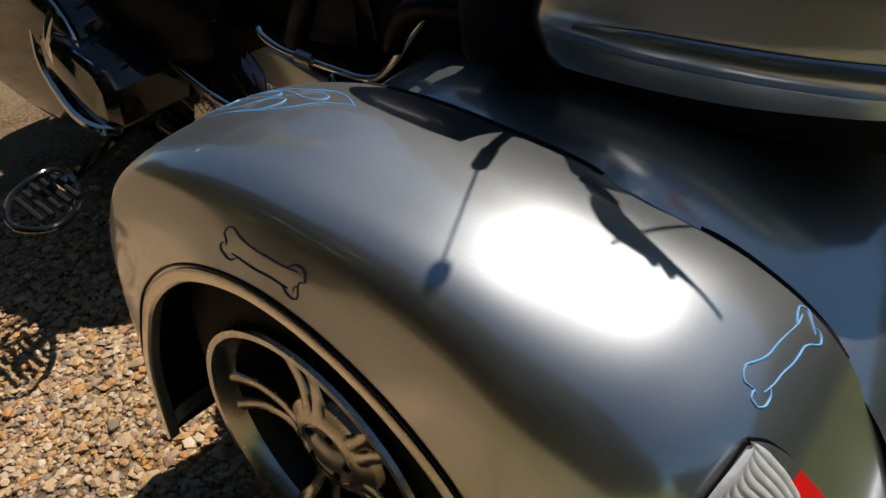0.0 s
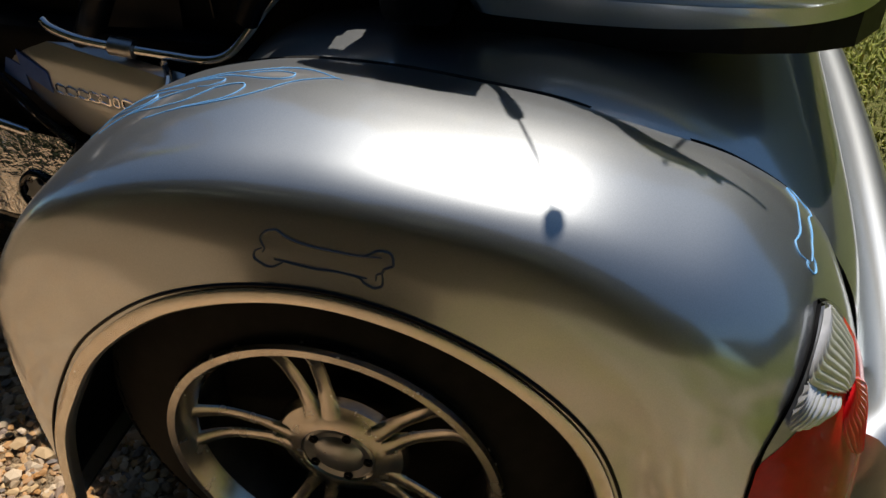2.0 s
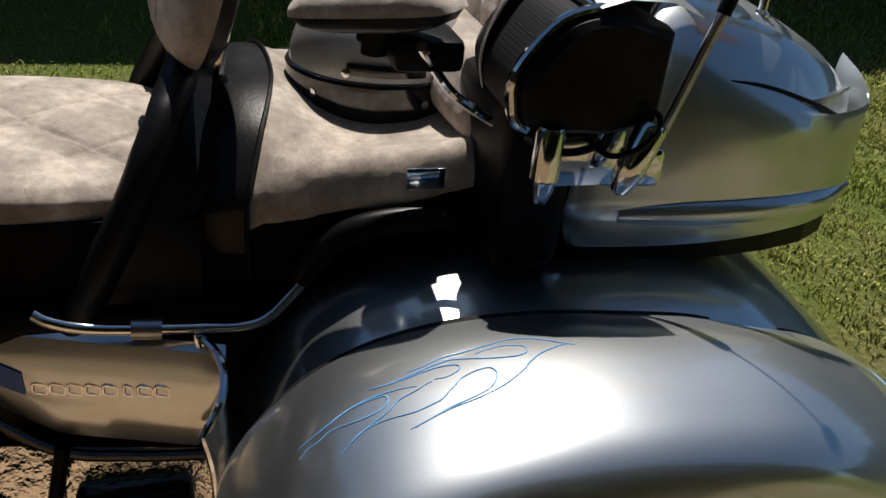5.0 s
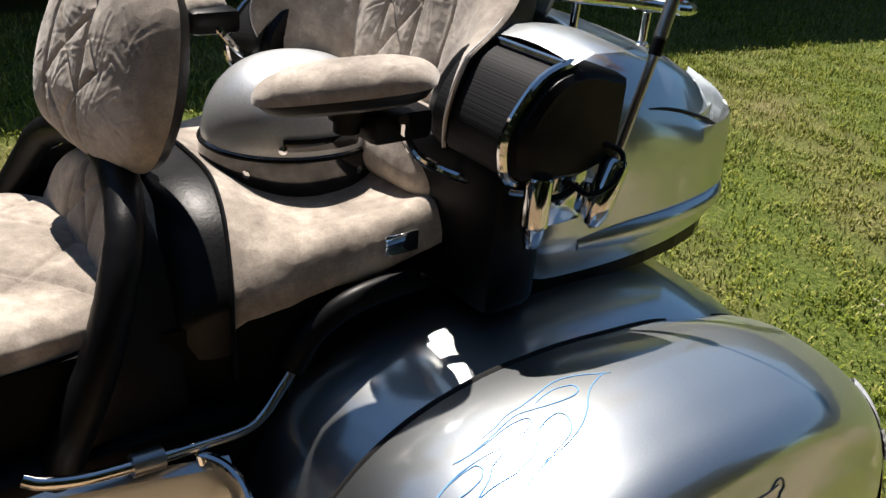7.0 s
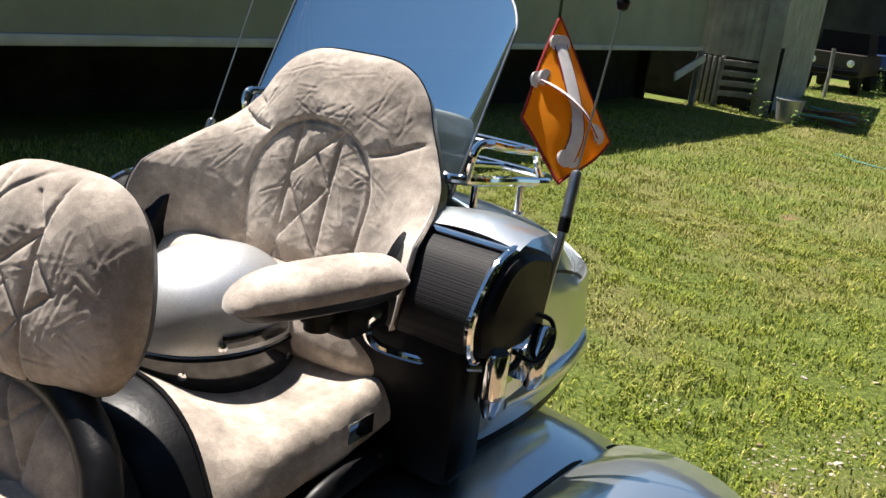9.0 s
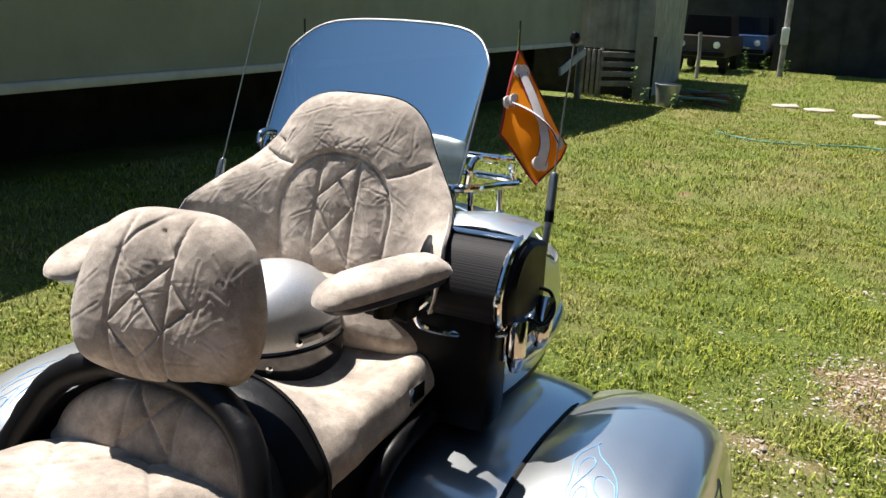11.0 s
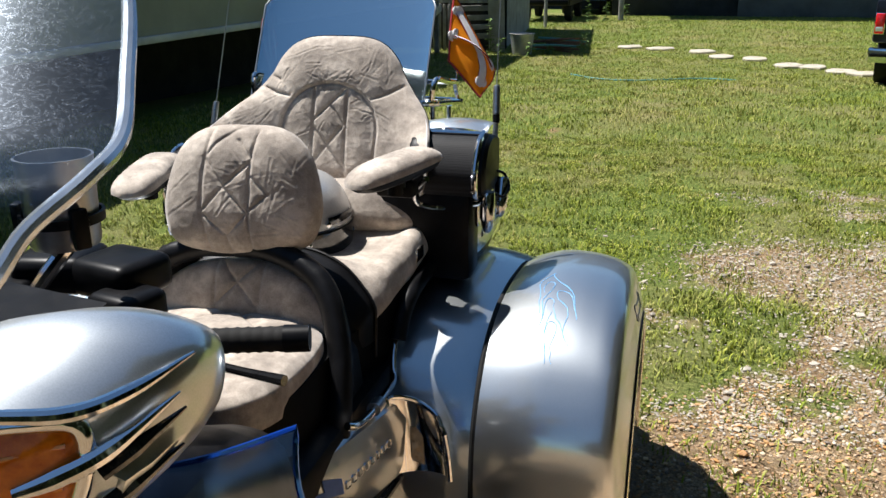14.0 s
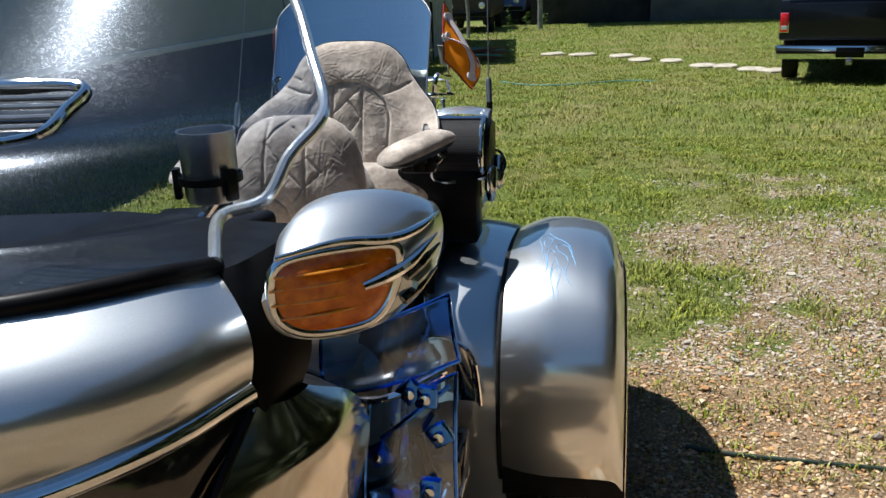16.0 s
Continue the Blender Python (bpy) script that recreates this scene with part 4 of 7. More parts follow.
# ---- speaker pods and armrests ----
def build_pod(sgn):
    def X(x):
        return sgn * -x
    prof = [(0.03, 0.99), (0.06, 0.99), (0.1, 0.975), (0.135, 0.93), (0.14, 0.895), (0.12, 0.862), (0.03, 0.855)]
    R = spline([(a, b, 0) for a, b in prof], 26)
    rings = []
    for x, sh in ((0.225, 0.95), (0.235, 1.0), (0.375, 1.0), (0.395, 0.95), (0.402, 0.85)):
        rings.append([Vector((X(x), 0.03 + (p.x - 0.03) * sh, 0.92 + (p.y - 0.92) * sh)) for p in R] + [Vector((X(x), 0.03 - 0.06 * sh, 0.92 - 0.05 * sh)), Vector((X(x), 0.03 - 0.06 * sh, 0.92 + 0.055 * sh))])
    pod = part("speaker_pod", loft(rings), "plastic", trike, "black speaker pod with chrome trim")
    mesh = [[Vector((X(x), 0.03 + (p.x - 0.03) * 1.02, 0.92 + (p.y - 0.92) * 1.02)) for p in R[3:21]] for x in (0.245, 0.28, 0.32, 0.36, 0.375)]
    part("speaker_grille", loft(mesh, False, False), "grille", pod, "black mesh speaker grille")
    part("chrome_trim", tube([Vector((X(0.382), 0.03 + (p.x - 0.03) * 1.03, 0.92 + (p.y - 0.92) * 1.03)) for p in R[3:22]], 0.007, raw=True, sides=10), "chrome", pod)
    part("chrome_trim", tube([Vector((X(x), 0.067, 0.994)) for x in (0.24, 0.3, 0.382)], 0.005, 12, 8), "chrome", pod)
    cap = [[Vector((X(x), y, z - (0.0 if sgn == 1 else 0.03) + 0.012 * math.sin((x - 0.22) / 0.19 * math.pi))) for y, z in ((0.062, 0.992), (0.03, 1.002), (-0.02, 1.0), (-0.06, 0.985))] for x in [0.22 + 0.172 * i / 12 for i in range(13)]]
    part("pod_cap", loft(cap, False, False), "silver" if sgn == 1 else "plastic", pod, "silver pod cap" if sgn == 1 else "black pod cap")
    # armrest
    arm = new("armrest")
    arm.parent = trike
    tip, rear = (Vector((-0.183, 0.338, 0.93)), Vector((-0.307, 0.195, 0.968))) if sgn == 1 else (Vector((0.322, 0.365, 0.887)), Vector((0.34, 0.18, 0.922)))
    d = (tip - rear).normalized()
    c = (tip + rear) / 2
    side = Vector((0, 0, 1)).cross(d).normalized()
    F = frame_of(c, d, d.cross(side)) @ Matrix.Diagonal((0.97, 1.2, 0.95, 1))
    out = [(-0.108, 0.0), (-0.1, 0.028), (-0.05, 0.04), (0.05, 0.042), (0.098, 0.032), (0.115, 0.0), (0.098, -0.032), (0.05, -0.042), (-0.05, -0.04), (-0.1, -0.028)]
    part("cushion", pad(out, 0.034, F, rings=50, n=150, wrinkle=0.0004, seed=4, creases=36), "suede", arm, "tan suede cushion")
    F2 = F @ Matrix.Diagonal((1, 1, -1, 1))
    part("armrest_base", pad([(a * 0.98, b * 0.97) for a, b in out], 0.024, F2, rings=8, n=60, wrinkle=0.0), "leather", arm, "black vinyl underside")
    part("pivot", turned([(0.016, -0.05), (0.016, -0.035), (0.022, -0.034), (0.022, -0.015)], 14, Matrix.Translation(c)), "plastic", arm)
    # block added under the armrest only to cast shade on the body
    part("armrest_hinge", box((0.085, 0.085, 0.04), m=pose(X(0.236) if sgn == 1 else X(0.31), 0.207, 0.905), bevel=0.01), "plastic", arm, "black block added to shade the body below")
    part("armrest_bracket", tube([(X(0.3), 0.225, 0.925), (X(0.268), 0.2, 0.89), (X(0.265), 0.17, 0.855), (X(0.3), 0.135, 0.838), (X(0.36), 0.115, 0.842), (X(0.395), 0.1, 0.848)], 0.0065, 36, 10), "chrome", arm)
    part("black_panel", box((0.22, 0.09, 0.21), (X(0.262), 0.09, 0.77), 0.02), "plastic", trike, "black plastic panel below the speaker pod")
    part("clip", tube([(X(0.402), 0.1, 0.84), (X(0.412), 0.07, 0.845), (X(0.405), 0.04, 0.85)], 0.005, 12, 8), "plastic", trike)
    can = turned([(0.0, -0.092), (0.008, -0.088), (0.013, -0.075), (0.015, -0.06), (0.017, -0.058), (0.017, 0.0), (0.015, 0.004), (0.0, 0.004)], 20, Matrix.Translation((X(0.402), 0.1, 0.868)))
    part("chrome_fitting", can, "chrome", trike, "polished chrome bullet-shaped fitting")
    part("chrome_plate", box((0.006, 0.09, 0.07), (X(0.375), 0.04, 0.82), 0.002), "chrome", trike)
    part("chrome_fitting", turned([(0.0, -0.06), (0.01, -0.054), (0.016, -0.04), (0.018, -0.02), (0.018, 0.028), (0.014, 0.034), (0.0, 0.034)], 20, pose(X(0.41), -0.008, 0.845, 0, 0, 0) @ Matrix.Rotation(radians(18), 4, "X")), "chrome", trike, "polished chrome bullet-shaped fitting")
    part("wire", tube([(X(0.405), 0.06, 0.86), (X(0.425), 0.035, 0.845), (X(0.43), 0.0, 0.86), (X(0.415), -0.02, 0.885), (X(0.395), 0.01, 0.9)], 0.0035, 24, 7), "plastic", trike)


build_pod(1)
build_pod(-1)


# ---- seats ----
def seg(*p):
    return list(zip(p, p[1:]))


def build_passenger_backrest():
    back = new("passenger_backrest")
    back.parent = trike
    tagged(back, "tall wing-shaped passenger backrest in quilted tan suede")
    F = frame_of((0.0, -0.018, 0.982), (1, 0, 0), (0, 0.955, 0.28))
    edge = [(0.0, 0.212), (0.07, 0.209), (0.115, 0.192), (0.147, 0.16), (0.17, 0.118), (0.203, 0.073), (0.242, 0.026), (0.27, -0.03), (0.28, -0.09), (0.27, -0.14), (0.24, -0.172), (0.13, -0.195), (0.0, -0.2)]
    out = edge + [(-a, b) for a, b in edge[-2:0:-1]]
    curve = [(0.12 * math.cos(a), -0.015 + 0.108 * math.sin(a)) for a in [math.pi * k / 14 for k in range(15)]]
    arch = seg((0.1, -0.2), (0.113, -0.1), *curve, (-0.113, -0.1), (-0.1, -0.2))
    inner = seg((-0.043, 0.085), (-0.04, -0.2)) + seg((0.04, 0.085), (0.042, -0.2)) + seg((-0.04, 0.083), (0.04, 0.007)) + seg((0.0, 0.045), (-0.037, -0.004), (0.044, -0.1), (0.0, -0.16)) + seg((0.04, -0.01), (-0.04, -0.105), (0.0, -0.16))
    inner += seg((-0.105, 0.06), (-0.14, 0.072), (-0.185, 0.1)) + seg((0.105, 0.062), (0.14, 0.068), (0.185, 0.085)) + seg((0.135, 0.1), (0.165, 0.112))

    def bend(u, v):
        wing = max(0.0, abs(u) - 0.115)
        low = max(0.0, min(1.0, (0.16 - v) / 0.2))
        inside = math.hypot(u / 0.12, max(0.0, v + 0.015) / 0.108)
        return 5.0 * wing * wing * low - 0.006 * max(0.0, min(1.0, (1.06 - inside) / 0.16))
    part("cushion", pad(out, 0.05, F, arch + inner, groove=0.005, width=0.0035, rings=120, n=340, bend=bend, wrinkle=0.0004, seed=1, puff=0.003, creases=300), "suede", back, "quilted tan suede cushion")
    F2 = F @ Matrix.Diagonal((1, 1, -1, 1))
    part("back_shell", pad([(a * 1.01, b * 1.01) for a, b in out], 0.06, F2, rings=16, n=120, wrinkle=0.0, power=5, bend=lambda u, v: -5.0 * max(0.0, abs(u) - 0.115) ** 2 * max(0.0, min(1.0, (0.16 - v) / 0.2))), "leather", back, "black leather back shell")
    rim = [F @ Vector((p.x * 0.985, p.y * 0.985, 0.006 + bend(p.x, p.y))) for p in spline([(a, b, 0) for a, b in out], 160, True)]
    part("stitching", tube(rim, 0.0011, raw=True, closed=True, sides=5), "cloth_white", back, "pale stitched edge seam")
    # clear screen behind it
    cols = []
    for k in range(33):
        u = (-1 + k / 16) * 1.25
        q = math.sin(u) / math.sin(1.25)
        high = 0.318 - 0.014 * q * q - 0.055 * abs(q) ** 7
        cols.append([Vector((0.026 + 0.228 * q, -0.07 - 0.165 * (high * i / 24) / 0.312 - 0.05 * (math.cos(u) - 0.4), 1.0 + high * i / 24)) for i in range(25)])
    screen = part("rear_screen", loft(cols, False, False), "deflector", trike, "tinted clear screen behind the passenger backrest")
    edge = cols[0] + [c[-1] for c in cols[1:-1]] + cols[-1][::-1]
    part("screen_edge", tube(edge, 0.0025, raw=True, sides=6), "steel", screen)


build_passenger_backrest()


def build_rider_backrest():
    back = new("rider_backrest")
    back.parent = trike
    tagged(back, "small rounded rider backrest in quilted tan suede")
    F = frame_of((-0.004, 0.452, 0.944), (0.985, 0.15, 0), (-0.145, 0.945, 0.3))
    out = [(0, 0.114), (0.07, 0.108), (0.118, 0.074), (0.143, 0.012), (0.148, -0.05), (0.125, -0.1), (0.06, -0.117), (0, -0.12), (-0.06, -0.117), (-0.125, -0.1), (-0.148, -0.05), (-0.143, 0.012), (-0.118, 0.074), (-0.07, 0.108)]
    s = seg((0.053, 0.12), (0.066, 0.02), (0.068, -0.045), (0.053, -0.125)) + seg((-0.038, 0.12), (-0.026, 0.043), (-0.024, -0.053), (-0.029, -0.125)) + seg((-0.024, 0.043), (0.026, 0.0), (0.067, -0.047)) + seg((0.0, 0.112), (0.04, 0.083), (0.063, 0.055), (0.026, 0.0), (-0.021, -0.05), (0.016, -0.09)) + seg((0.067, -0.05), (0.019, -0.09), (0.013, -0.12)) + seg((-0.002, 0.087), (-0.024, 0.055)) + seg((-0.026, 0.02), (-0.06, -0.015), (-0.025, -0.045))
    out = [(a * 1.04, b * 1.06) for a, b in out]
    part("cushion", pad(out, 0.05, F, s, groove=0.0035, width=0.0032, rings=80, n=280, wrinkle=0.0004, seed=7, puff=0.0025, creases=80), "suede", back, "quilted tan suede cushion")
    F2 = F @ Matrix.Diagonal((1, 1, -1, 1))
    part("back_shell", pad(out, 0.032, F2, rings=14, n=100, wrinkle=0, power=6), "leather", back, "black leather back shell")
    part("post", tube([(-0.02, 0.43, 0.86), (-0.02, 0.445, 0.78), (-0.02, 0.45, 0.7)], 0.012, 10, 10, flat=2.0), "chrome", back)


build_rider_backrest()


def build_seats():
    seat = new("seat")
    seat.parent = trike
    tagged(seat, "two-level touring seat in tan suede and black leather")
    # passenger seat: rings along y, whose front edge bows back in the middle
    def ring(y, w, mid, edge, low, bow=0.0, n=30):
        half = [(0.0, mid), (w * 0.4, mid), (w * 0.7, mid + (edge - mid) * 0.35), (w * 0.9, edge), (w * 0.985, edge - 0.028), (w, edge - 0.05), (w * 0.985, low)]
        R = spline([(a, 0, b) for a, b in half], n)
        full = [(-p.x, p.z) for p in R[::-1]] + [(p.x, p.z) for p in R[1:]]
        return [Vector((x, y - bow * (1 - (x / w) ** 2), z)) for x, z in full]
    st = [(0.09, 0.272, 0.785, 0.795, 0.74), (0.15, 0.274, 0.765, 0.785, 0.732), (0.21, 0.27, 0.757, 0.772, 0.712), (0.27, 0.264, 0.757, 0.762, 0.698), (0.33, 0.258, 0.768, 0.755, 0.685), (0.38, 0.25, 0.788, 0.745, 0.67), (0.415, 0.244, 0.798, 0.735, 0.66)]
    A = spline([s0[:3] for s0 in st], 40)
    B = spline([(s0[3], s0[4], 0) for s0 in st], 40)
    bm = loft([ring(a.x, a.y, a.z, b.x, b.y, 0.05 * max(0.0, (a.x - 0.2) / 0.215) ** 1.5) for a, b in zip(A, B)], False, False)
    for v in bm.verts:
        v.co.z += 0.0016 * noise.noise(v.co * 26) + 0.0018 * noise.noise(Vector((v.co.x * 9, v.co.y * 60, 1))) * max(0.0, abs(v.co.x) - 0.17) * 10
    part("passenger_cushion", bm, "suede", seat, "tan suede passenger cushion")
    # black leather nose in front of it
    nose = [ring(y, w, m0, e0, 0.635, bw) for y, w, m0, e0, bw in ((0.414, 0.247, 0.8, 0.738, 0.05), (0.44, 0.243, 0.802, 0.735, 0.045), (0.465, 0.232, 0.795, 0.72, 0.03), (0.485, 0.215, 0.775, 0.7, 0.015), (0.5, 0.19, 0.74, 0.67, 0.0))]
    part("seat_nose", loft(nose, False, False), "leather", seat, "black leather hump")
    part("piping", tube(ring(0.416, 0.249, 0.803, 0.741, 0.6, 0.05), 0.003, raw=True, sides=6), "leather", seat)
    # skirt below the passenger cushion
    rows = []
    for i in range(14):
        y = 0.12 + 0.42 * i / 13
        w = 0.262 - 0.05 * max(0, (y - 0.3) / 0.24)
        rows.append([Vector((-w, y, 0.74 - 0.09 * (y - 0.12) / 0.42)), Vector((-w - 0.004, y, 0.68)), Vector((-w - 0.002, y, 0.6)), Vector((-w + 0.01, y, 0.5)), Vector((w - 0.01, y, 0.5)), Vector((w + 0.002, y, 0.6)), Vector((w + 0.004, y, 0.68)), Vector((w, y, 0.74 - 0.09 * (y - 0.12) / 0.42))])
    part("seat_skirt", loft(rows, True, True), "vinyl", seat, "black vinyl seat skirt")
    # rider seat
    F = frame_of((0, 0.67, 0.695), (1, 0, 0), (0, -0.04, 1))
    out = [(0, 0.21), (0.1, 0.2), (0.19, 0.13), (0.215, 0.0), (0.2, -0.13), (0.13, -0.2), (0, -0.215), (-0.13, -0.2), (-0.2, -0.13), (-0.215, 0.0), (-0.19, 0.13), (-0.1, 0.2)]
    s = seg((-0.15, -0.15), (0.02, -0.02), (0.15, 0.13)) + seg((0.15, -0.15), (-0.02, -0.02), (-0.15, 0.13)) + seg((-0.05, -0.2), (0.12, -0.05)) + seg((0.05, -0.2), (-0.12, -0.05)) + seg((-0.12, 0.04), (0.0, 0.16)) + seg((0.12, 0.04), (0, 0.16))
    part("rider_cushion", pad(out, 0.03, F, s, groove=0.0035, width=0.0045, rings=90, n=280, wrinkle=0.0004, seed=11, back=0.05, puff=0.004, creases=80), "suede", seat, "quilted tan suede rider cushion")
    rows = []
    for i in range(12):
        y = 0.5 + 0.4 * i / 11
        w = 0.218 - 0.1 * max(0, (y - 0.7) / 0.2) ** 2
        rows.append([Vector((-w, y, 0.675)), Vector((-w - 0.006, y, 0.62)), Vector((-w + 0.002, y, 0.48)), Vector((w - 0.002, y, 0.48)), Vector((w + 0.006, y, 0.62)), Vector((w, y, 0.675))])
    part("seat_skirt", loft(rows, True, True), "vinyl", seat, "black vinyl seat skirt")
    # back panel of the rider seat, inside the padded hoop
    F = frame_of((0, 0.487, 0.735), (1, 0, 0), (0, 0.96, 0.28))
    out = [(0, 0.075), (0.1, 0.06), (0.17, 0.015), (0.195, -0.03), (0.19, -0.06), (0, -0.07), (-0.19, -0.06), (-0.195, -0.03), (-0.17, 0.015), (-0.1, 0.06)]
    s = seg((-0.05, 0.08), (-0.045, -0.1)) + seg((0.05, 0.08), (0.045, -0.1)) + seg((0.04, 0.07), (-0.047, -0.02), (0.0, -0.08)) + seg((-0.04, 0.07), (0.047, -0.02), (0, -0.08))
    part("lumbar_panel", pad(out, 0.03, F, s, groove=0.005, width=0.004, rings=44, n=200, wrinkle=0.0004, seed=15, back=0.02, puff=0.003), "suede", seat, "quilted tan suede lumbar panel")
    # padded leather hoop
    hoop = [(-0.25, 0.665, 0.47), (-0.246, 0.61, 0.58), (-0.228, 0.555, 0.69), (-0.18, 0.51, 0.785), (-0.09, 0.485, 0.828), (0.0, 0.48, 0.836), (0.09, 0.485, 0.828), (0.18, 0.51, 0.785), (0.228, 0.555, 0.69), (0.246, 0.61, 0.58), (0.25, 0.665, 0.47)]
    bm = tube(hoop, 0.023, 110, 16)
    for v in bm.verts:
        v.co += Vector((0.4, 0.4, 1)) * (0.0022 * noise.noise(v.co * 45) + 0.0018 * abs(noise.noise(v.co * 90)))
    part("padded_hoop", bm, "leather", seat, "black leather padded hoop")
    for side in (1, -1):
        H = spline([(side * p[0], p[1], p[2]) for p in hoop[:5]], 30)
        web = [[p.lerp(Vector((p.x * 0.97, min(p.y, 0.472), p.z - 0.012)), k / 5) for k in range(6)] for p in H]
        part("side_gusset", loft(web, False, False), "leather", seat, "black leather gusset behind the hoop")
    part("badge", box((0.004, 0.05, 0.028), (-0.274, 0.199, 0.75), 0.0015), "chrome", seat, "small silver badge")
    part("badge", box((0.004, 0.05, 0.028), (0.274, 0.199, 0.75), 0.0015), "chrome", seat, "small silver badge")
    # lower back bolster of the passenger place
    F = frame_of((0, 0.1, 0.82), (1, 0, 0), (0, 0.9, 0.4))
    out = [(0, 0.06), (0.15, 0.058), (0.24, 0.04), (0.262, 0.0), (0.25, -0.045), (0.15, -0.06), (0, -0.062), (-0.15, -0.06), (-0.25, -0.045), (-0.262, 0), (-0.24, 0.04), (-0.15, 0.058)]
    part("bolster", pad(out, 0.05, F, seg((0.0, 0.07), (0.0, -0.07)), rings=30, n=140, wrinkle=0.0004, seed=19, back=0.06), "suede", seat, "tan suede bolster")


build_seats()


# ---- front: fairing, mirrors, windshield ----
def skin(rows, material, parent, name, label="", bulge=0.0, n=12):
    """A panel drawn between two edge curves, swelling outwards in the middle."""
    A, B = rows
    out = []
    for p, q in zip(A, B):
        mid = (p + q) / 2
        push = Vector((mid.x, mid.y - 1.2, 0.12)).normalized() * bulge
        out.append([p.lerp(q, k / n) + push * math.sin(math.pi * k / n) for k in range(n + 1)])
    return part(name, loft(out, False, False), material, parent, label)


def both(half):
    """A curve on the left half, carried over to the right one."""
    return half + [Vector((-p.x, p.y, p.z)) for p in half[-2::-1]]


def build_fairing():
    top = both(spline([(-0.3, 1.505, 1.075), (-0.275, 1.555, 1.082), (-0.2, 1.628, 1.083), (-0.1, 1.675, 1.08), (0, 1.69, 1.078)], 24))
    trim = both(spline([(-0.345, 1.555, 0.972), (-0.29, 1.64, 0.957), (-0.2, 1.7, 0.935), (-0.1, 1.735, 0.92), (0, 1.745, 0.915)], 24))
    low = both(spline([(-0.335, 1.553, 0.9), (-0.295, 1.635, 0.83), (-0.2, 1.69, 0.78), (-0.1, 1.72, 0.76), (0, 1.73, 0.755)], 24))
    chin = both(spline([(-0.29, 1.42, 0.66), (-0.23, 1.55, 0.62), (-0.16, 1.6, 0.6), (-0.08, 1.62, 0.6), (0, 1.625, 0.6)], 24))
    fairing = skin((top, trim), "silver", trike, "front_fairing", "smooth silver front fairing", 0.048)
    part("chrome_trim", tube([p + Vector((0, 0.002, 0)) for p in trim], 0.0125, raw=True, sides=12), "chrome", fairing)
    lamp = skin((trim, low), "gloss_black", fairing, "headlight_cover", "dark glossy headlight cover", 0.012)
    skin((low, chin), "silver", fairing, "chin_panel", "", 0.02)
    part("cowl_edge", tube([p + Vector((0, -0.004, 0.004)) for p in top], 0.011, raw=True, sides=12), "plastic", fairing, "black rubber edge below the windshield")
    dash = [[p.lerp(Vector((p.x * 0.92, 1.22 - 0.05 * (1 - abs(p.x) / 0.3), 1.04)), k / 6) + Vector((0, 0, -0.03 * math.sin(math.pi * k / 6))) for k in range(7)] for p in top]
    part("dashboard", loft(dash, False, False), "plastic", fairing, "black dashboard")
    for x, r in ((-0.11, 0.05), (0.0, 0.055), (0.11, 0.05)):
        part("gauge", turned([(r, 0.0), (r, 0.012), (r * 0.88, 0.012), (r * 0.86, 0.006), (0.0, 0.006)], 28, Matrix.Translation((x, 1.28, 0.965)) @ Matrix.Rotation(radians(48), 4, "X"), caps=False), "gauge", fairing, "round silver gauge")
    for sgn in (1, -1):
        L = spline([(sgn * -0.303, 1.507, 1.076), (sgn * -0.308, 1.532, 1.03), (sgn * -0.325, 1.545, 0.975), (sgn * -0.348, 1.545, 0.942)], 14)
        R = spline([(sgn * -0.365, 1.45, 1.1), (sgn * -0.378, 1.468, 1.04), (sgn * -0.384, 1.48, 0.985), (sgn * -0.374, 1.495, 0.945)], 14)
        rows = [[p.lerp(q, k / 10) + Vector((0, 0.03 * math.sin(math.pi * k / 10), 0)) for k in range(11)] for p, q in zip(L, R)]
        part("mirror_mount", loft(rows, False, False), "plastic", fairing, "black rubber mirror mount")
        A = spline([(sgn * -0.347, 1.556, 0.952), (sgn * -0.327, 1.62, 0.887), (sgn * -0.305, 1.652, 0.8), (sgn * -0.265, 1.64, 0.7)], 24)
        B = spline([(sgn * -0.382, 1.495, 0.948), (sgn * -0.412, 1.44, 0.912), (sgn * -0.42, 1.415, 0.85), (sgn * -0.4, 1.44, 0.76), (sgn * -0.36, 1.47, 0.68)], 24)
        rows = [[p.lerp(q, k / 16) + Vector((sgn * -0.034, 0.016, 0)) * math.sin(math.pi * k / 16) * min(1.0, 0.3 + i / 9) for k in range(17)] for i, (p, q) in enumerate(zip(A, B))]
        panel = part("side_fairing", loft(rows, False, False), "polished", fairing, "lower side fairing in a glossier copy of the silver")
        part("panel_edge", tube([p + Vector((sgn * -0.002, 0.004, 0)) for p in A], 0.003, raw=True, sides=8), "chrome", panel, "thin bright panel edge")
        part("panel_seam", tube([p + Vector((sgn * -0.001, 0.01, 0.002)) for p in A], 0.0045, raw=True, sides=8), "plastic", panel)
        part("panel_return", loft([[q, q + Vector((sgn * 0.012, -0.006, 0)), q + Vector((sgn * 0.05, -0.03, 0))] for q in B], False, False), "plastic", panel)
        aim = Matrix.Translation((sgn * -0.232, 1.676, 0.878)) @ Vector((sgn * -0.42, 0.9, 0.05)).to_track_quat("Z", "Y").to_matrix().to_4x4()
        lens = part("headlight_lens", turned([(0.047, 0.0), (0.045, 0.012), (0.03, 0.02), (0.012, 0.024), (0.0, 0.0245)], 32, aim, caps=False), "lamp_glass", lamp, "round clear headlight lens")
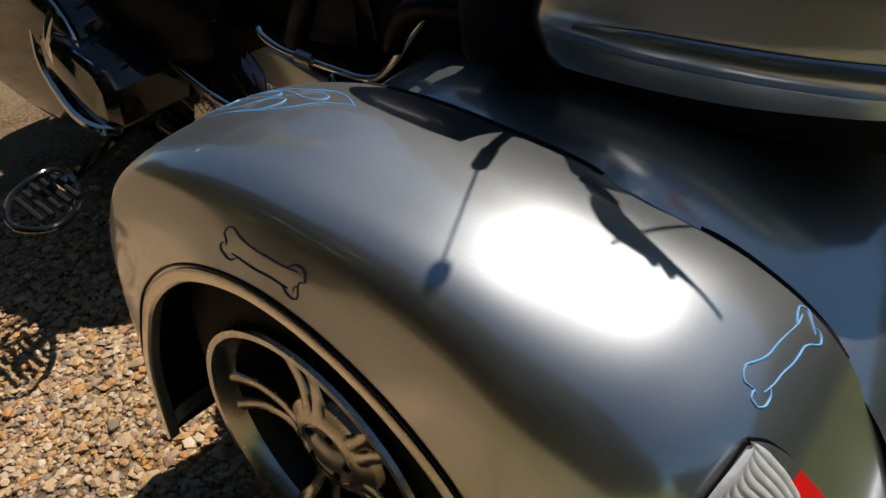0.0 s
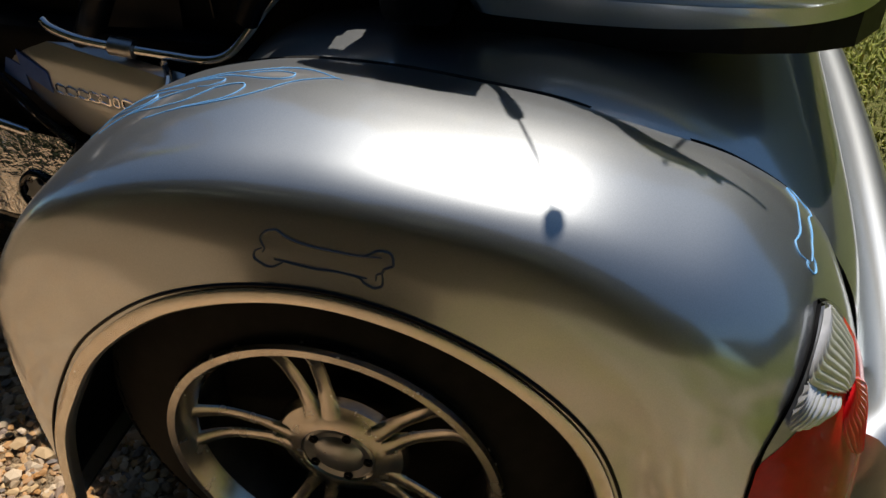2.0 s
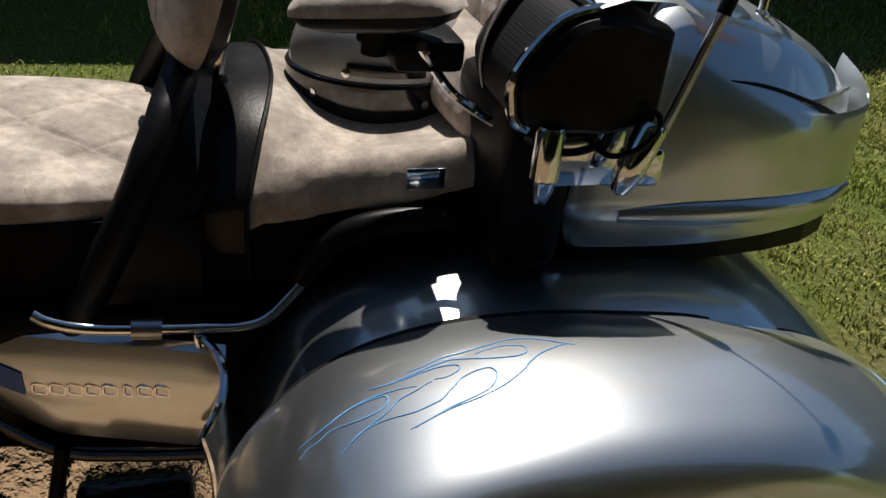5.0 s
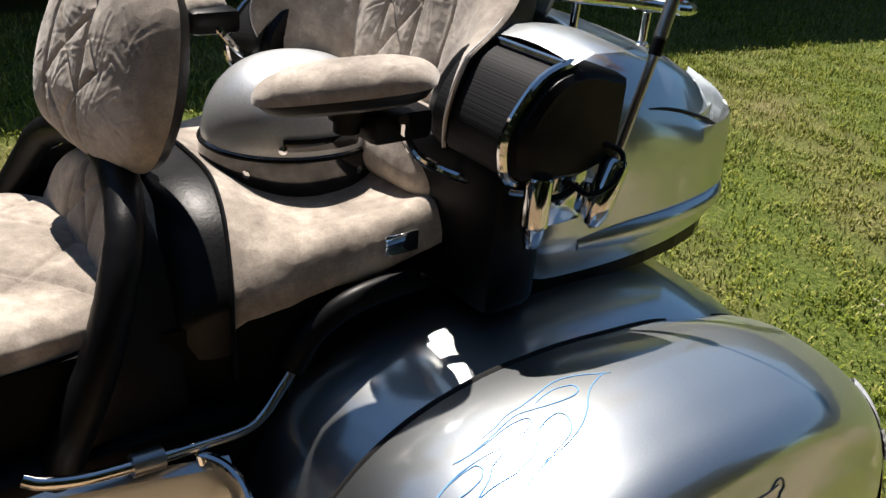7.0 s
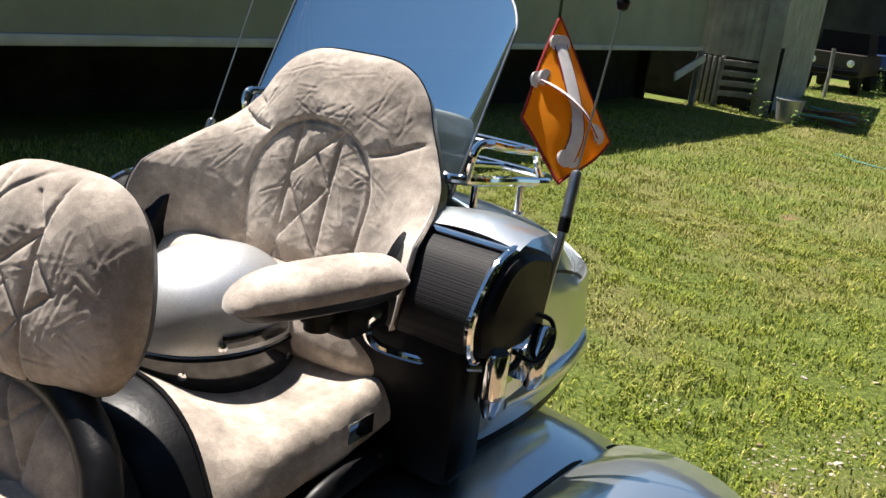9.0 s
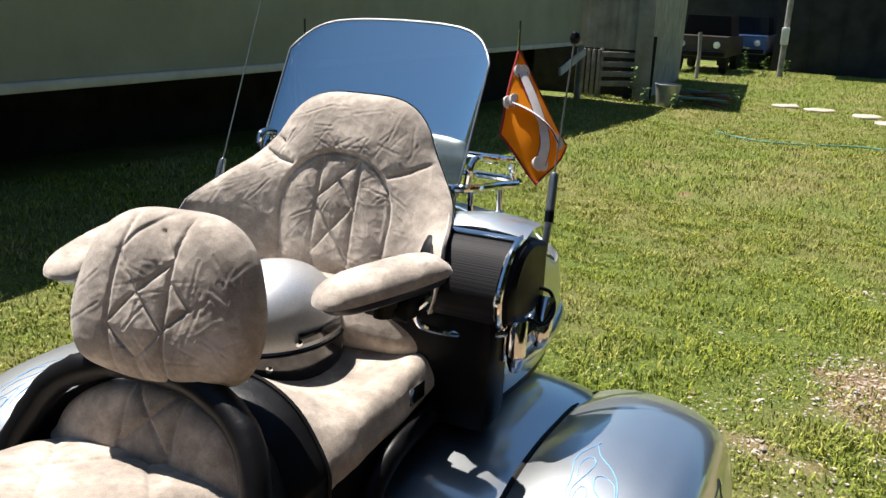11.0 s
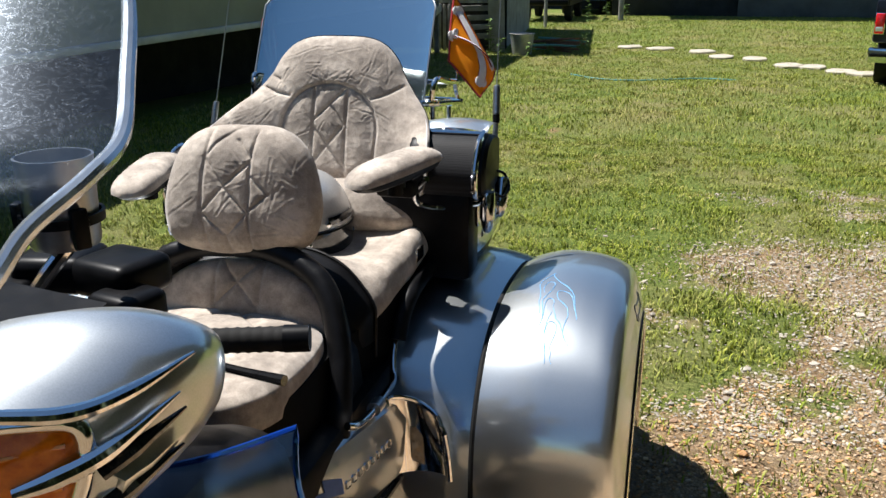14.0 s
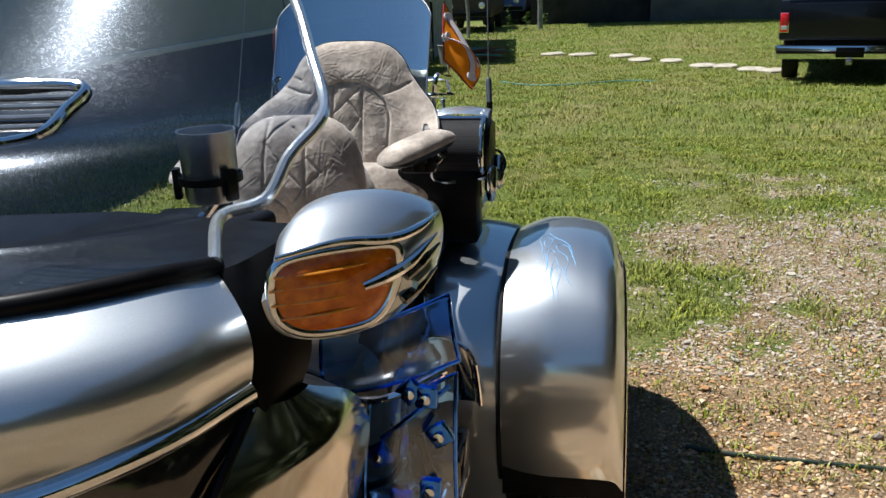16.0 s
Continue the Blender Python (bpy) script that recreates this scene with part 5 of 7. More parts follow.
        part("lens_ring", tube([aim @ Vector((0.049 * math.cos(k * 0.1745), 0.049 * math.sin(k * 0.1745), 0.006)) for k in range(36)], 0.0045, raw=True, closed=True, sides=8), "chrome", lens, "chrome ring")
        part("side_inner", loft([[Vector((sgn * -0.36, y, z)) for z in (0.4, 0.6, 0.86)] for y in (1.22, 1.3, 1.38, 1.45)], False, False), "plastic", fairing)
        part("fork_guard", tube([(sgn * -0.14, 1.6, 0.7), (sgn * -0.14, 1.68, 0.45), (sgn * -0.13, 1.74, 0.33)], 0.03, 12, 12), "chrome", trike)
    return fairing


def build_windshield():
    edge = spline([(0.302, 1.51, 1.085), (0.275, 1.43, 1.108), (0.318, 1.405, 1.122), (0.336, 1.37, 1.162), (0.358, 1.325, 1.192), (0.345, 1.26, 1.21), (0.315, 1.2, 1.25), (0.267, 1.115, 1.325), (0.2, 1.04, 1.41), (0.1, 0.99, 1.46), (0.03, 0.98, 1.47)], 56)
    rows = []
    for k, p in enumerate(edge):
        bulge = 0.19 - 0.1 * k / 55
        rows.append([Vector((p.x * s, p.y + bulge * (1 - s * s) * (p.x / 0.3), p.z)) for s in [-1 + j / 12 for j in range(25)]])
    shield = part("windshield", loft(rows, False, False), "shield", trike, "large clear touring windshield with fine swirl marks")
    shield.visible_shadow = False
    rim = [Vector((-p.x, p.y, p.z)) for p in edge] + list(edge[::-1])
    part("shield_rim", tube(rim, 0.0072, raw=True, sides=10), "acrylic_edge", shield, "bright rounded rim of the windshield")
    vent = new("windshield_vent")
    vent.parent = shield

    def on(x, z):
        k = min(range(len(edge)), key=lambda i: abs(edge[i].z - z))
        p = edge[k]
        s = x / p.x
        return Vector((x, p.y + (0.19 - 0.1 * k / 55) * (1 - s * s) * (p.x / 0.3) + 0.006, z))
    part("vent_frame", tube([on(-0.086, 1.2), on(-0.09, 1.22), on(-0.086, 1.24), on(0, 1.245), on(0.086, 1.24), on(0.09, 1.22), on(0.086, 1.2), on(0, 1.197)], 0.006, 60, 10, closed=True), "chrome", vent, "chrome vent frame")
    for z in (1.207, 1.215, 1.223, 1.231):
        part("louvre", tube([on(-0.082, z), on(-0.05, z), on(0, z), on(0.05, z), on(0.082, z)], 0.003, 20, 6), "steel", vent)


def build_mirror(sgn):
    mir = new("mirror")
    mir.parent = trike
    tagged(mir, "silver mirror housing with an amber turn signal")

    def at(u, v, back=0.0, lift=0.0):
        """u outwards, v up, back along the machine, from the lens's middle."""
        u, v = u * 0.86 + 0.013, v * 0.88
        return Vector((sgn * -(0.43 + u), 1.55 - 0.49 * u - back + lift, 1.082 + v))
    out = [(0.082, 0.02), (0.068, 0.05), (0.02, 0.07), (-0.04, 0.069), (-0.076, 0.045), (-0.083, 0.0), (-0.07, -0.045), (-0.03, -0.062), (0.03, -0.056), (0.07, -0.03)]
    R = spline([(a, b, 0) for a, b in out], 52, True)
    rings = []
    for t, k, up in ((0.004, 0.86, -0.004), (0.0, 0.95, -0.003), (0.016, 1.02, 0.0), (0.045, 1.05, 0.004), (0.075, 1.01, 0.004), (0.105, 0.9, 0.002), (0.128, 0.72, 0.0), (0.143, 0.5, -0.002), (0.15, 0.2, -0.004)):
        kt = k * min(1.0, 0.64 + 5.2 * t)
        rings.append([at(p.x * (k if p.y < 0 else k * 0.5 + kt * 0.5) + 0.06 * t, p.y * (kt if p.y > 0 else k) + up, t) for p in R])
    part("housing", loft(rings), "silver", mir)
    lens_o = [(0.06, 0.03), (0.03, 0.036), (-0.03, 0.034), (-0.064, 0.026), (-0.074, 0.0), (-0.068, -0.034), (-0.042, -0.052), (0.0, -0.054), (0.035, -0.044), (0.056, -0.01)]
    Q = spline([(a * 0.86, b * 0.92, 0) for a, b in lens_o], 52, True)
    lens = part("turn_signal", loft([[at(p.x * k, p.y * k, 0, h) for p in Q] for k, h in ((1.0, 0.0), (0.97, 0.006), (0.8, 0.011), (0.4, 0.015), (0.05, 0.016))]), "amber", mir, "amber turn signal lens")
    for v, x0, x1 in ((0.016, -0.062, 0.05), (0.002, -0.068, 0.05), (-0.014, -0.067, 0.045), (-0.03, -0.06, 0.036)):
        part("lens_rib", tube([at(x0, v - 0.002, 0, 0.006), at((x0 + x1) / 2, v + 0.002, 0, 0.0155), at(x1, v + 0.006, 0, 0.007)], 0.0014, 20, 6), "amber_bright", lens)
    part("signal_trim", tube([at(p.x * 1.07, p.y * 1.07, 0, 0.001) for p in Q], 0.0055, raw=True, closed=True, sides=12), "chrome", mir, "chrome bezel")
    part("chrome_fang", tube([at(-0.06, 0.034, 0, 0.004), at(0.0, 0.044, 0, 0.004), at(0.05, 0.041, 0, 0.003), at(0.073, 0.043, 0.02, 0.003), at(0.086, 0.046, 0.06, 0.0)], [0.002, 0.004, 0.005, 0.0045, 0.001], 30, 10), "chrome", mir)
    part("chrome_fang", tube([at(0.024, -0.004, 0, 0.014), at(0.045, 0.002, 0, 0.01), at(0.068, 0.012, 0.004, 0.004), at(0.088, 0.028, 0.04, 0.002)], [0.004, 0.0065, 0.006, 0.001], 24, 10), "chrome", mir)
    for a0, a1 in (((0.062, -0.004), (0.09, 0.016)), ((0.058, -0.03), (0.086, -0.012))):
        part("dark_slot", tube([at(*a0, 0.0, 0.001), at((a0[0] + a1[0]) / 2, (a0[1] + a1[1]) / 2, 0.012, 0.003), at(*a1, 0.04, 0.001)], [0.005, 0.0055, 0.001], 16, 8), "gloss_black", mir)
    part("mirror_glass", loft([[at(p.x * 0.45, p.y * 0.45, 0.1475) for p in R], [at(p.x * 0.45, p.y * 0.45, 0.152) for p in R]]), "chrome", mir)


def build_wing(sgn):
    wing = new("wind_deflector")
    wing.parent = trike
    tagged(wing, "translucent blue wind deflector with blue metal brackets")

    def sheet_of(c, name):
        rows = [[c[0].lerp(c[1], t).lerp(c[3].lerp(c[2], t), v) + Vector((0, 0.02 * math.sin(math.pi * t) + 0.012 * math.sin(math.pi * v), 0)) for v in [j / 12 for j in range(13)]] for t in [i / 12 for i in range(13)]]
        w = part(name, loft(rows, False, False), "blue_sheet", wing)
        w.visible_shadow = False
        part("wing_edge", tube([r[0] for r in rows] + rows[-1][1:] + [r[-1] for r in rows[-2::-1]] + rows[0][-2:0:-1], 0.0028, raw=True, closed=True, sides=6), "bluechrome", w)
        return rows
    V = Vector
    sheet_of([V((sgn * -0.33, 1.3, 0.915)), V((sgn * -0.492, 1.27, 0.965)), V((sgn * -0.505, 1.28, 0.88)), V((sgn * -0.335, 1.31, 0.838))], "upper_sheet")
    sheet_of([V((sgn * -0.395, 1.32, 0.838)), V((sgn * -0.5, 1.28, 0.862)), V((sgn * -0.498, 1.3, 0.68)), V((sgn * -0.38, 1.33, 0.675))], "lower_sheet")
    for x, z in ((0.45, 0.858), (0.47, 0.72), (0.405, 0.765), (0.485, 0.8), (0.43, 0.7), (0.47, 0.852)):
        part("bracket", box((0.028, 0.012, 0.03), m=pose(sgn * -x, 1.328, z, 0, 0, 0) @ Matrix.Rotation(x * 40, 4, "Y"), bevel=0.003), "bluechrome", wing)
        part("bolt", turned([(0.007, 0.0), (0.007, 0.006), (0.0, 0.008)], 8, Matrix.Translation((sgn * -x, 1.334, z)) @ Matrix.Rotation(radians(-90), 4, "X"), caps=False), "chrome", wing)
    part("strut", tube([(sgn * -0.34, 1.325, 0.84), (sgn * -0.42, 1.335, 0.85), (sgn * -0.49, 1.3, 0.875)], 0.005, 16, 8), "chrome", wing)
    part("hinge_rod", tube([(sgn * -0.41, 1.33, 0.79), (sgn * -0.45, 1.332, 0.825), (sgn * -0.497, 1.312, 0.86)], 0.0035, 16, 8), "bluechrome", wing)
    part("strut", tube([(sgn * -0.36, 1.25, 0.66), (sgn * -0.42, 1.29, 0.72), (sgn * -0.44, 1.31, 0.85)], 0.006, 16, 8), "chrome", wing)


def build_controls():
    for sgn in (1, -1):
        bar = new("handlebar_grip")
        bar.parent = trike
        d0, d1 = Vector((sgn * -0.325, 0.932, 0.88)), Vector((sgn * -0.145, 0.99, 0.878))
        rr = [0.0165 + 0.0012 * (k % 3 == 0) for k in range(40)]
        part("grip", tube([d0.lerp(d1, k / 39) for k in range(40)], rr, raw=True, sides=16), "rubber", bar, "black rubber grip")
        part("bar_end", tube([d0.lerp(d1, -0.12), d0.lerp(d1, 0.06)], 0.0185, 4, 16), "plastic", bar)
        part("flange", tube([d0.lerp(d1, 0.97), d0.lerp(d1, 1.01)], 0.024, 4, 16), "plastic", bar)
        part("switch_box", box((0.085, 0.075, 0.07), m=pose(sgn * -0.095, 0.955, 0.9, 0, 0, sgn * -12), bevel=0.014, segs=3), "plastic", bar, "black switch housing")
        part("reservoir", box((0.11, 0.1, 0.055), m=pose(sgn * -0.05, 0.9, 0.935, 0, 0, sgn * -12), bevel=0.016, segs=3), "plastic", bar, "black fluid reservoir")
        part("lever", tube([(sgn * -0.07, 0.985, 0.872), (sgn * -0.13, 0.985, 0.866), (sgn * -0.2, 0.983, 0.858), (sgn * -0.28, 0.99, 0.854), (sgn * -0.345, 1.003, 0.856)], [0.009, 0.0085, 0.007, 0.006, 0.0075], 28, 10), "gloss_black", bar, "black lever")
        part("lever_pivot", turned([(0.014, 0.0), (0.014, 0.006), (0.009, 0.009), (0.0, 0.009)], 16, Matrix.Translation((sgn * -0.09, 0.985, 0.876)), caps=False), "chrome", bar)
        for k in range(2):
            part("cable", tube([(sgn * -0.08, 0.99, 0.87), (sgn * (-0.06 + 0.03 * k), 1.06, 0.83), (sgn * -0.03, 1.12, 0.86), (0, 1.18, 0.93)], 0.004, 20, 7), "rubber", bar)
    cup = thing("travel_mug", "brushed steel travel mug in a black clamp holder", "mug")
    T = Matrix.Translation((-0.07, 1.022, 1.02))
    part("mug", turned([(0.0, 0.0), (0.04, 0.0), (0.042, 0.006), (0.045, 0.108), (0.046, 0.112), (0.043, 0.112), (0.04, 0.02), (0.0, 0.02)], 32, T, caps=False), "steel", cup)
    part("holder_ring", turned([(0.046, 0.03), (0.05, 0.03), (0.05, 0.042), (0.046, 0.042)], 32, T, caps=False), "plastic", cup)
    for a in (20, 150, 270):
        part("holder_arm", box((0.012, 0.02, 0.05), m=T @ Matrix.Rotation(radians(a), 4, "Z") @ Matrix.Translation((0.052, 0, 0.03)), bevel=0.003), "plastic", cup)
    part("holder_stem", tube([(-0.07, 1.022, 1.015), (-0.05, 1.04, 0.985), (-0.03, 1.06, 0.95)], 0.01, 8, 10), "chrome", cup)
    tank = [[Vector((x, y, z)) for x, z in ((-w, 0.5), (-w, h - 0.06), (-w * 0.85, h - 0.02), (-w * 0.4, h), (0, h + 0.004), (w * 0.4, h), (w * 0.85, h - 0.02), (w, h - 0.06), (w, 0.5))] for y, w, h in ((0.84, 0.11, 0.64), (0.9, 0.15, 0.7), (1.0, 0.18, 0.76), (1.15, 0.2, 0.8), (1.25, 0.22, 0.84))]
    part("fuel_tank", loft(tank), "plastic", trike, "black fuel tank cover")
    for sgn in (1, -1):
        rows = []
        for y, w, h in ((0.84, 0.24, 0.62), (0.87, 0.285, 0.67), (0.93, 0.315, 0.735), (1.02, 0.332, 0.785), (1.14, 0.338, 0.82), (1.24, 0.338, 0.835)):
            sec = spline([(0.14, 0.48, 0), (w - 0.02, 0.48, 0), (w, 0.56, 0), (w - 0.006, h - 0.06, 0), (w - 0.03, h - 0.012, 0), (w - 0.09, h, 0), (0.14, h - 0.02, 0)], 20)
            rows.append([Vector((sgn * -p.x, y, p.y)) for p in sec])
        part("fairing_pocket", loft(rows), "plastic", trike, "black side pocket of the fairing")


build_fairing()
build_windshield()
for _s in (1, -1):
    build_mirror(_s)
    build_wing(_s)
build_controls()


# ---- side panels, chrome, engine ----
def build_sides():
    for sgn in (1, -1):
        def S(x, y, z):
            return Vector((sgn * -(1.0116 * x - 0.0546 * y - 0.0616 * z + 0.06), 0.0062 * x + 0.9379 * y - 0.0609 * z + 0.0721, 0.0949 * y + 0.901 * z - 0.0061 * x + 0.0645))
        rows = []
        for i in range(30):
            y = 0.43 + 0.53 * i / 29
            t = (y - 0.43) / 0.38
            top = 0.478 - 0.006 * t
            low = 0.3 if y < 0.645 else 0.3 + (y - 0.645) * 0.5
            low = low + 0.12 * max(0.0, 1 - (y - 0.43) / 0.02) if y < 0.45 else low
            w = 0.3 - 0.045 * t
            rows.append([S(w - 0.014, y, top), S(w - 0.002, y, top - 0.008)] + [S(w + 0.008 * math.sin(math.pi * k / 8), y, top - 0.012 + (low - top + 0.024) * k / 8) for k in range(1, 8)] + [S(w - 0.002, y, low + 0.008), S(w - 0.016, y, low)])
        panel = part("side_cover", loft(rows, False, False), "silver", trike, "silver side cover with a raised chrome badge")
        # raised badge: a row of eight plain chrome outlines
        for k in range(8):
            y, wide, zb = 0.675 - 0.022 * k, (0.009 if k != 5 else 0.005), 0.391 + 0.0022 * k
            x = 0.3 - 0.045 * ((y - 0.43) / 0.38) + 0.0085
            loop = [S(x, y - 0.01 + sy * wide, zb + sz * 0.0075 + sy * 0.0012) for sy, sz in ((-1, -0.7), (-0.7, -1), (0.7, -1), (1, -0.7), (1, 0.7), (0.7, 1), (-0.7, 1), (-1, 0.7))]
            part("badge_mark", tube(loop, 0.0022, raw=True, closed=True, sides=6), "chrome", panel, "raised chrome badge mark")
        zig = [(0.805, 0.428), (0.742, 0.413), (0.745, 0.439), (0.687, 0.415), (0.683, 0.38), (0.734, 0.398), (0.731, 0.37), (0.805, 0.4)]
        lift = [[S(0.3 - 0.045 * ((y - 0.43) / 0.38) + 0.0085 + h, y, z) for y, z in zig] for h in (0.0, 0.0015)]
        part("decal", loft(lift), "blue_decal", panel, "dark blue zigzag decal", smooth=0)
        rail = new("chrome_rail")
        rail.parent = trike
        part("rail", tube([S(0.288, 0.665, 0.515), S(0.293, 0.645, 0.508), S(0.292, 0.6, 0.5), S(0.288, 0.53, 0.5), S(0.28, 0.46, 0.5), S(0.272, 0.405, 0.5), S(0.262, 0.372, 0.51), S(0.255, 0.345, 0.54), S(0.252, 0.31, 0.59), S(0.25, 0.27, 0.64)], 0.0075, 70, 12), "chrome", rail)
        part("clamp", tube([S(0.289, 0.55, 0.5), S(0.286, 0.512, 0.5)], 0.0135, 4, 14), "steel", rail, "grey pipe clamp")
        part("grab_handle", tube([S(0.262, 0.335, 0.575), S(0.266, 0.31, 0.625), S(0.27, 0.26, 0.665), S(0.268, 0.18, 0.685), S(0.262, 0.1, 0.69)], 0.018, 24, 12), "plastic", trike, "thick black grab handle")
        # polished scoop that closes the gap between side cover and rear fender
        arch = spline([(0.284, 0.447, 0), (0.31, 0.424, 0), (0.34, 0.414, 0), (0.372, 0.42, 0), (0.392, 0.44, 0)], 16)
        rows = [[S(p.x, p.y + 0.02 * (h / 10) ** 2, 0.3 + (0.19 - 0.07 * (i / 15) ** 2) * h / 10) for h in range(11)] for i, p in enumerate(arch)]
        scoop = part("side_scoop", loft(rows, False, False), "chrome", trike, "curved chrome scoop ahead of the fender")
        part("scoop_rim", tube([r[0] for r in rows[:1]] + rows[0][1:] + [r[-1] for r in rows[1:]] + rows[-1][-2::-1], 0.0055, raw=True, sides=8), "chrome", scoop)
        part("scoop_slot", loft([[S(0.312 + w, 0.4275 - w * 0.5 + 0.003, 0.33 + 0.13 * k / 6 - 0.6 * w) for k in range(7)] for w in (0.0, 0.012, 0.022)], False, False), "gloss_black", scoop)
        part("lower_frame", box((0.12, 0.62, 0.18), S(0.2, 0.6, 0.4), 0.02), "plastic", trike)
        # polished cover, frame tube and floorboard below the side cover
        cover = [[S(0.305 - 0.026 * k / 8 + 0.004 * math.sin(math.pi * k / 8), y, 0.12 + (0.29 - 0.12) * k / 8) for k in range(9)] for y in [0.42 + 0.06 * i for i in range(10)]]
        eng = part("engine_cover", loft(cover, False, False), "engine_chrome", trike, "mirror-polished engine side cover")
        star = [(0.022 if k % 2 else 0.014) for k in range(12)]
        part("cover_ring", tube([S(0.304 - 0.0075 * math.sin(k * 0.2618), 0.742 + 0.029 * math.cos(k * 0.2618), 0.188 + 0.029 * math.sin(k * 0.2618)) for k in range(24)], 0.006, raw=True, closed=True, sides=8), "gloss_black", eng)
        rows = [[S(0.303 + h - 0.26 * r * math.sin(k * 0.5236), 0.742 + r * math.cos(k * 0.5236), 0.188 + r * math.sin(k * 0.5236)) for k, r in enumerate(star)] for h in (0.0, 0.004)]
        part("star_emblem", loft(rows), "steel", eng, "star-shaped cap")
        for yy, zz in ((0.76, 0.25), (0.67, 0.255), (0.62, 0.27), (0.63, 0.14)):
            part("cover_bolt", turned([(0.008, 0.0), (0.008, 0.006), (0.0, 0.006)], 10, Matrix.Translation(S(0.27 + 0.265 * (0.29 - zz), yy, zz)) @ Matrix.Rotation(radians(-90 * sgn), 4, "Y"), caps=False), "gloss_black", eng)
        part("frame_tube", tube([S(0.29, 0.64, 0.3), S(0.312, 0.65, 0.22), S(0.33, 0.66, 0.14)], 0.01, 12, 10), "plastic", trike)
        part("frame_tube", tube([S(0.285, 0.43, 0.285), S(0.285, 0.55, 0.28), S(0.285, 0.66, 0.295), S(0.28, 0.8, 0.4)], 0.008, 24, 10), "gloss_black", trike)
        board = new("floorboard")
        board.parent = trike
        part("board", box((0.092, 0.15, 0.086), (sgn * -0.346, 0.572, 0.292), 0.014, 3), "gloss_black", board, "glossy black folded footboard")
        part("board_edge", box((0.096, 0.138, 0.022), (sgn * -0.346, 0.588, 0.234), 0.009, 3), "chrome", board, "chrome underside band")
        # front of the engine: rocker cover, crash bar, footpeg
        head = [[S(x, y, z) for y, z in ((0.97, 0.27), (0.97, 0.35), (1.01, 0.39), (1.2, 0.42), (1.3, 0.38), (1.31, 0.29), (1.25, 0.24), (1.01, 0.24))] for x in (0.18, 0.38, 0.44, 0.46)]
        head[-1] = [p.lerp(S(0.46, 1.06, 0.33), 0.22) for p in head[-1]]
        rc = part("rocker_cover", loft(head), "gloss_black", trike, "dark rocker cover with polished edges")
        part("cover_rib", tube([S(0.44, 1.0, 0.38), S(0.448, 1.1, 0.395), S(0.44, 1.25, 0.39)], 0.004, 12, 8), "chrome", rc)
        part("cover_rib", tube([S(0.45, 0.98, 0.26), S(0.468, 1.04, 0.25), S(0.468, 1.15, 0.25), S(0.45, 1.3, 0.3), S(0.44, 1.32, 0.38)], 0.011, 12, 8), "chrome", rc)
        part("crash_bar", tube([S(0.27, 0.76, 0.28), S(0.3, 0.86, 0.32), S(0.31, 1.0, 0.36), S(0.33, 1.12, 0.41), S(0.38, 1.18, 0.46), S(0.44, 1.2, 0.44), S(0.45, 1.21, 0.34), S(0.38, 1.2, 0.18)], 0.011, 60, 12), "chrome", trike, "chrome crash bar")
        part("pipe_clip", tube([S(0.31, 0.99, 0.357), S(0.312, 1.02, 0.368)], 0.015, 4, 12), "steel", trike)
        part("exhaust", tube([S(0.29, 1.1, 0.16), S(0.27, 0.85, 0.1), S(0.27, 0.4, 0.1), S(0.3, 0.1, 0.13)], 0.03, 24, 14), "gloss_black", trike, "dark exhaust pipe")
        ring = spline([(1.12, 0.36, 0), (1.09, 0.47, 0), (1.13, 0.6, 0), (1.3, 0.66, 0), (1.68, 0.63, 0), (1.8, 0.5, 0), (1.74, 0.34, 0), (1.35, 0.28, 0)], 40, True)
        cowl = part("lower_cowl", loft([[Vector((sgn * -x, 1.29 + (p.x - 1.29) * k, 0.5 + (p.y - 0.5) * k)) for p in ring] for x, k in ((0.22, 1.0), (0.37, 1.0), (0.4, 0.96), (0.415, 0.84), (0.42, 0.5))]), "gloss_black", trike, "glossy black lower engine cowl")
        part("cowl_trim", tube([Vector((sgn * -0.408, 1.29 + (p.x - 1.29) * 0.93, 0.5 + (p.y - 0.5) * 0.93)) for p in ring[2:20]], 0.006, raw=True, sides=8), "chrome", cowl)
        part("guard_tube", tube([(sgn * -0.262, 1.07, 0.53), (sgn * -0.262, 0.95, 0.432), (sgn * -0.262, 0.79, 0.3)], 0.0115, 16, 12), "chrome", trike, "chrome engine guard tube")
        part("guard_tube", tube([(sgn * -0.262, 1.29, 0.37), (sgn * -0.264, 1.285, 0.43), (sgn * -0.264, 1.25, 0.465), (sgn * -0.262, 1.06, 0.505)], 0.011, 24, 12), "chrome", trike, "chrome engine guard tube")
        for dy, z0 in ((0.0, 0.36), (0.09, 0.4)):
            part("linkage", tube([(sgn * -0.275, 0.98 + dy, z0), (sgn * -0.285, 1.02 + dy, z0 + 0.03), (sgn * -0.275, 1.1 + dy, z0 + 0.02)], 0.0055, 12, 8), "steel", trike, "grey linkage rod")
        peg = new("footpeg")
        peg.parent = trike
        part("peg_arm", tube([S(0.314, 1.196, 0.134), S(0.450, 1.117, 0.145), S(0.563, 1.049, 0.157)], 0.012, 14, 10), "chrome", peg)
        part("peg_frame", tube([S(0.563, 1.106, 0.168), S(0.653, 1.061, 0.179), S(0.698, 0.948, 0.190), S(0.653, 0.880, 0.190), S(0.585, 0.925, 0.179), S(0.540, 1.038, 0.168)], 0.007, 40, 10, closed=True), "gloss_black", peg, "black footpeg frame")
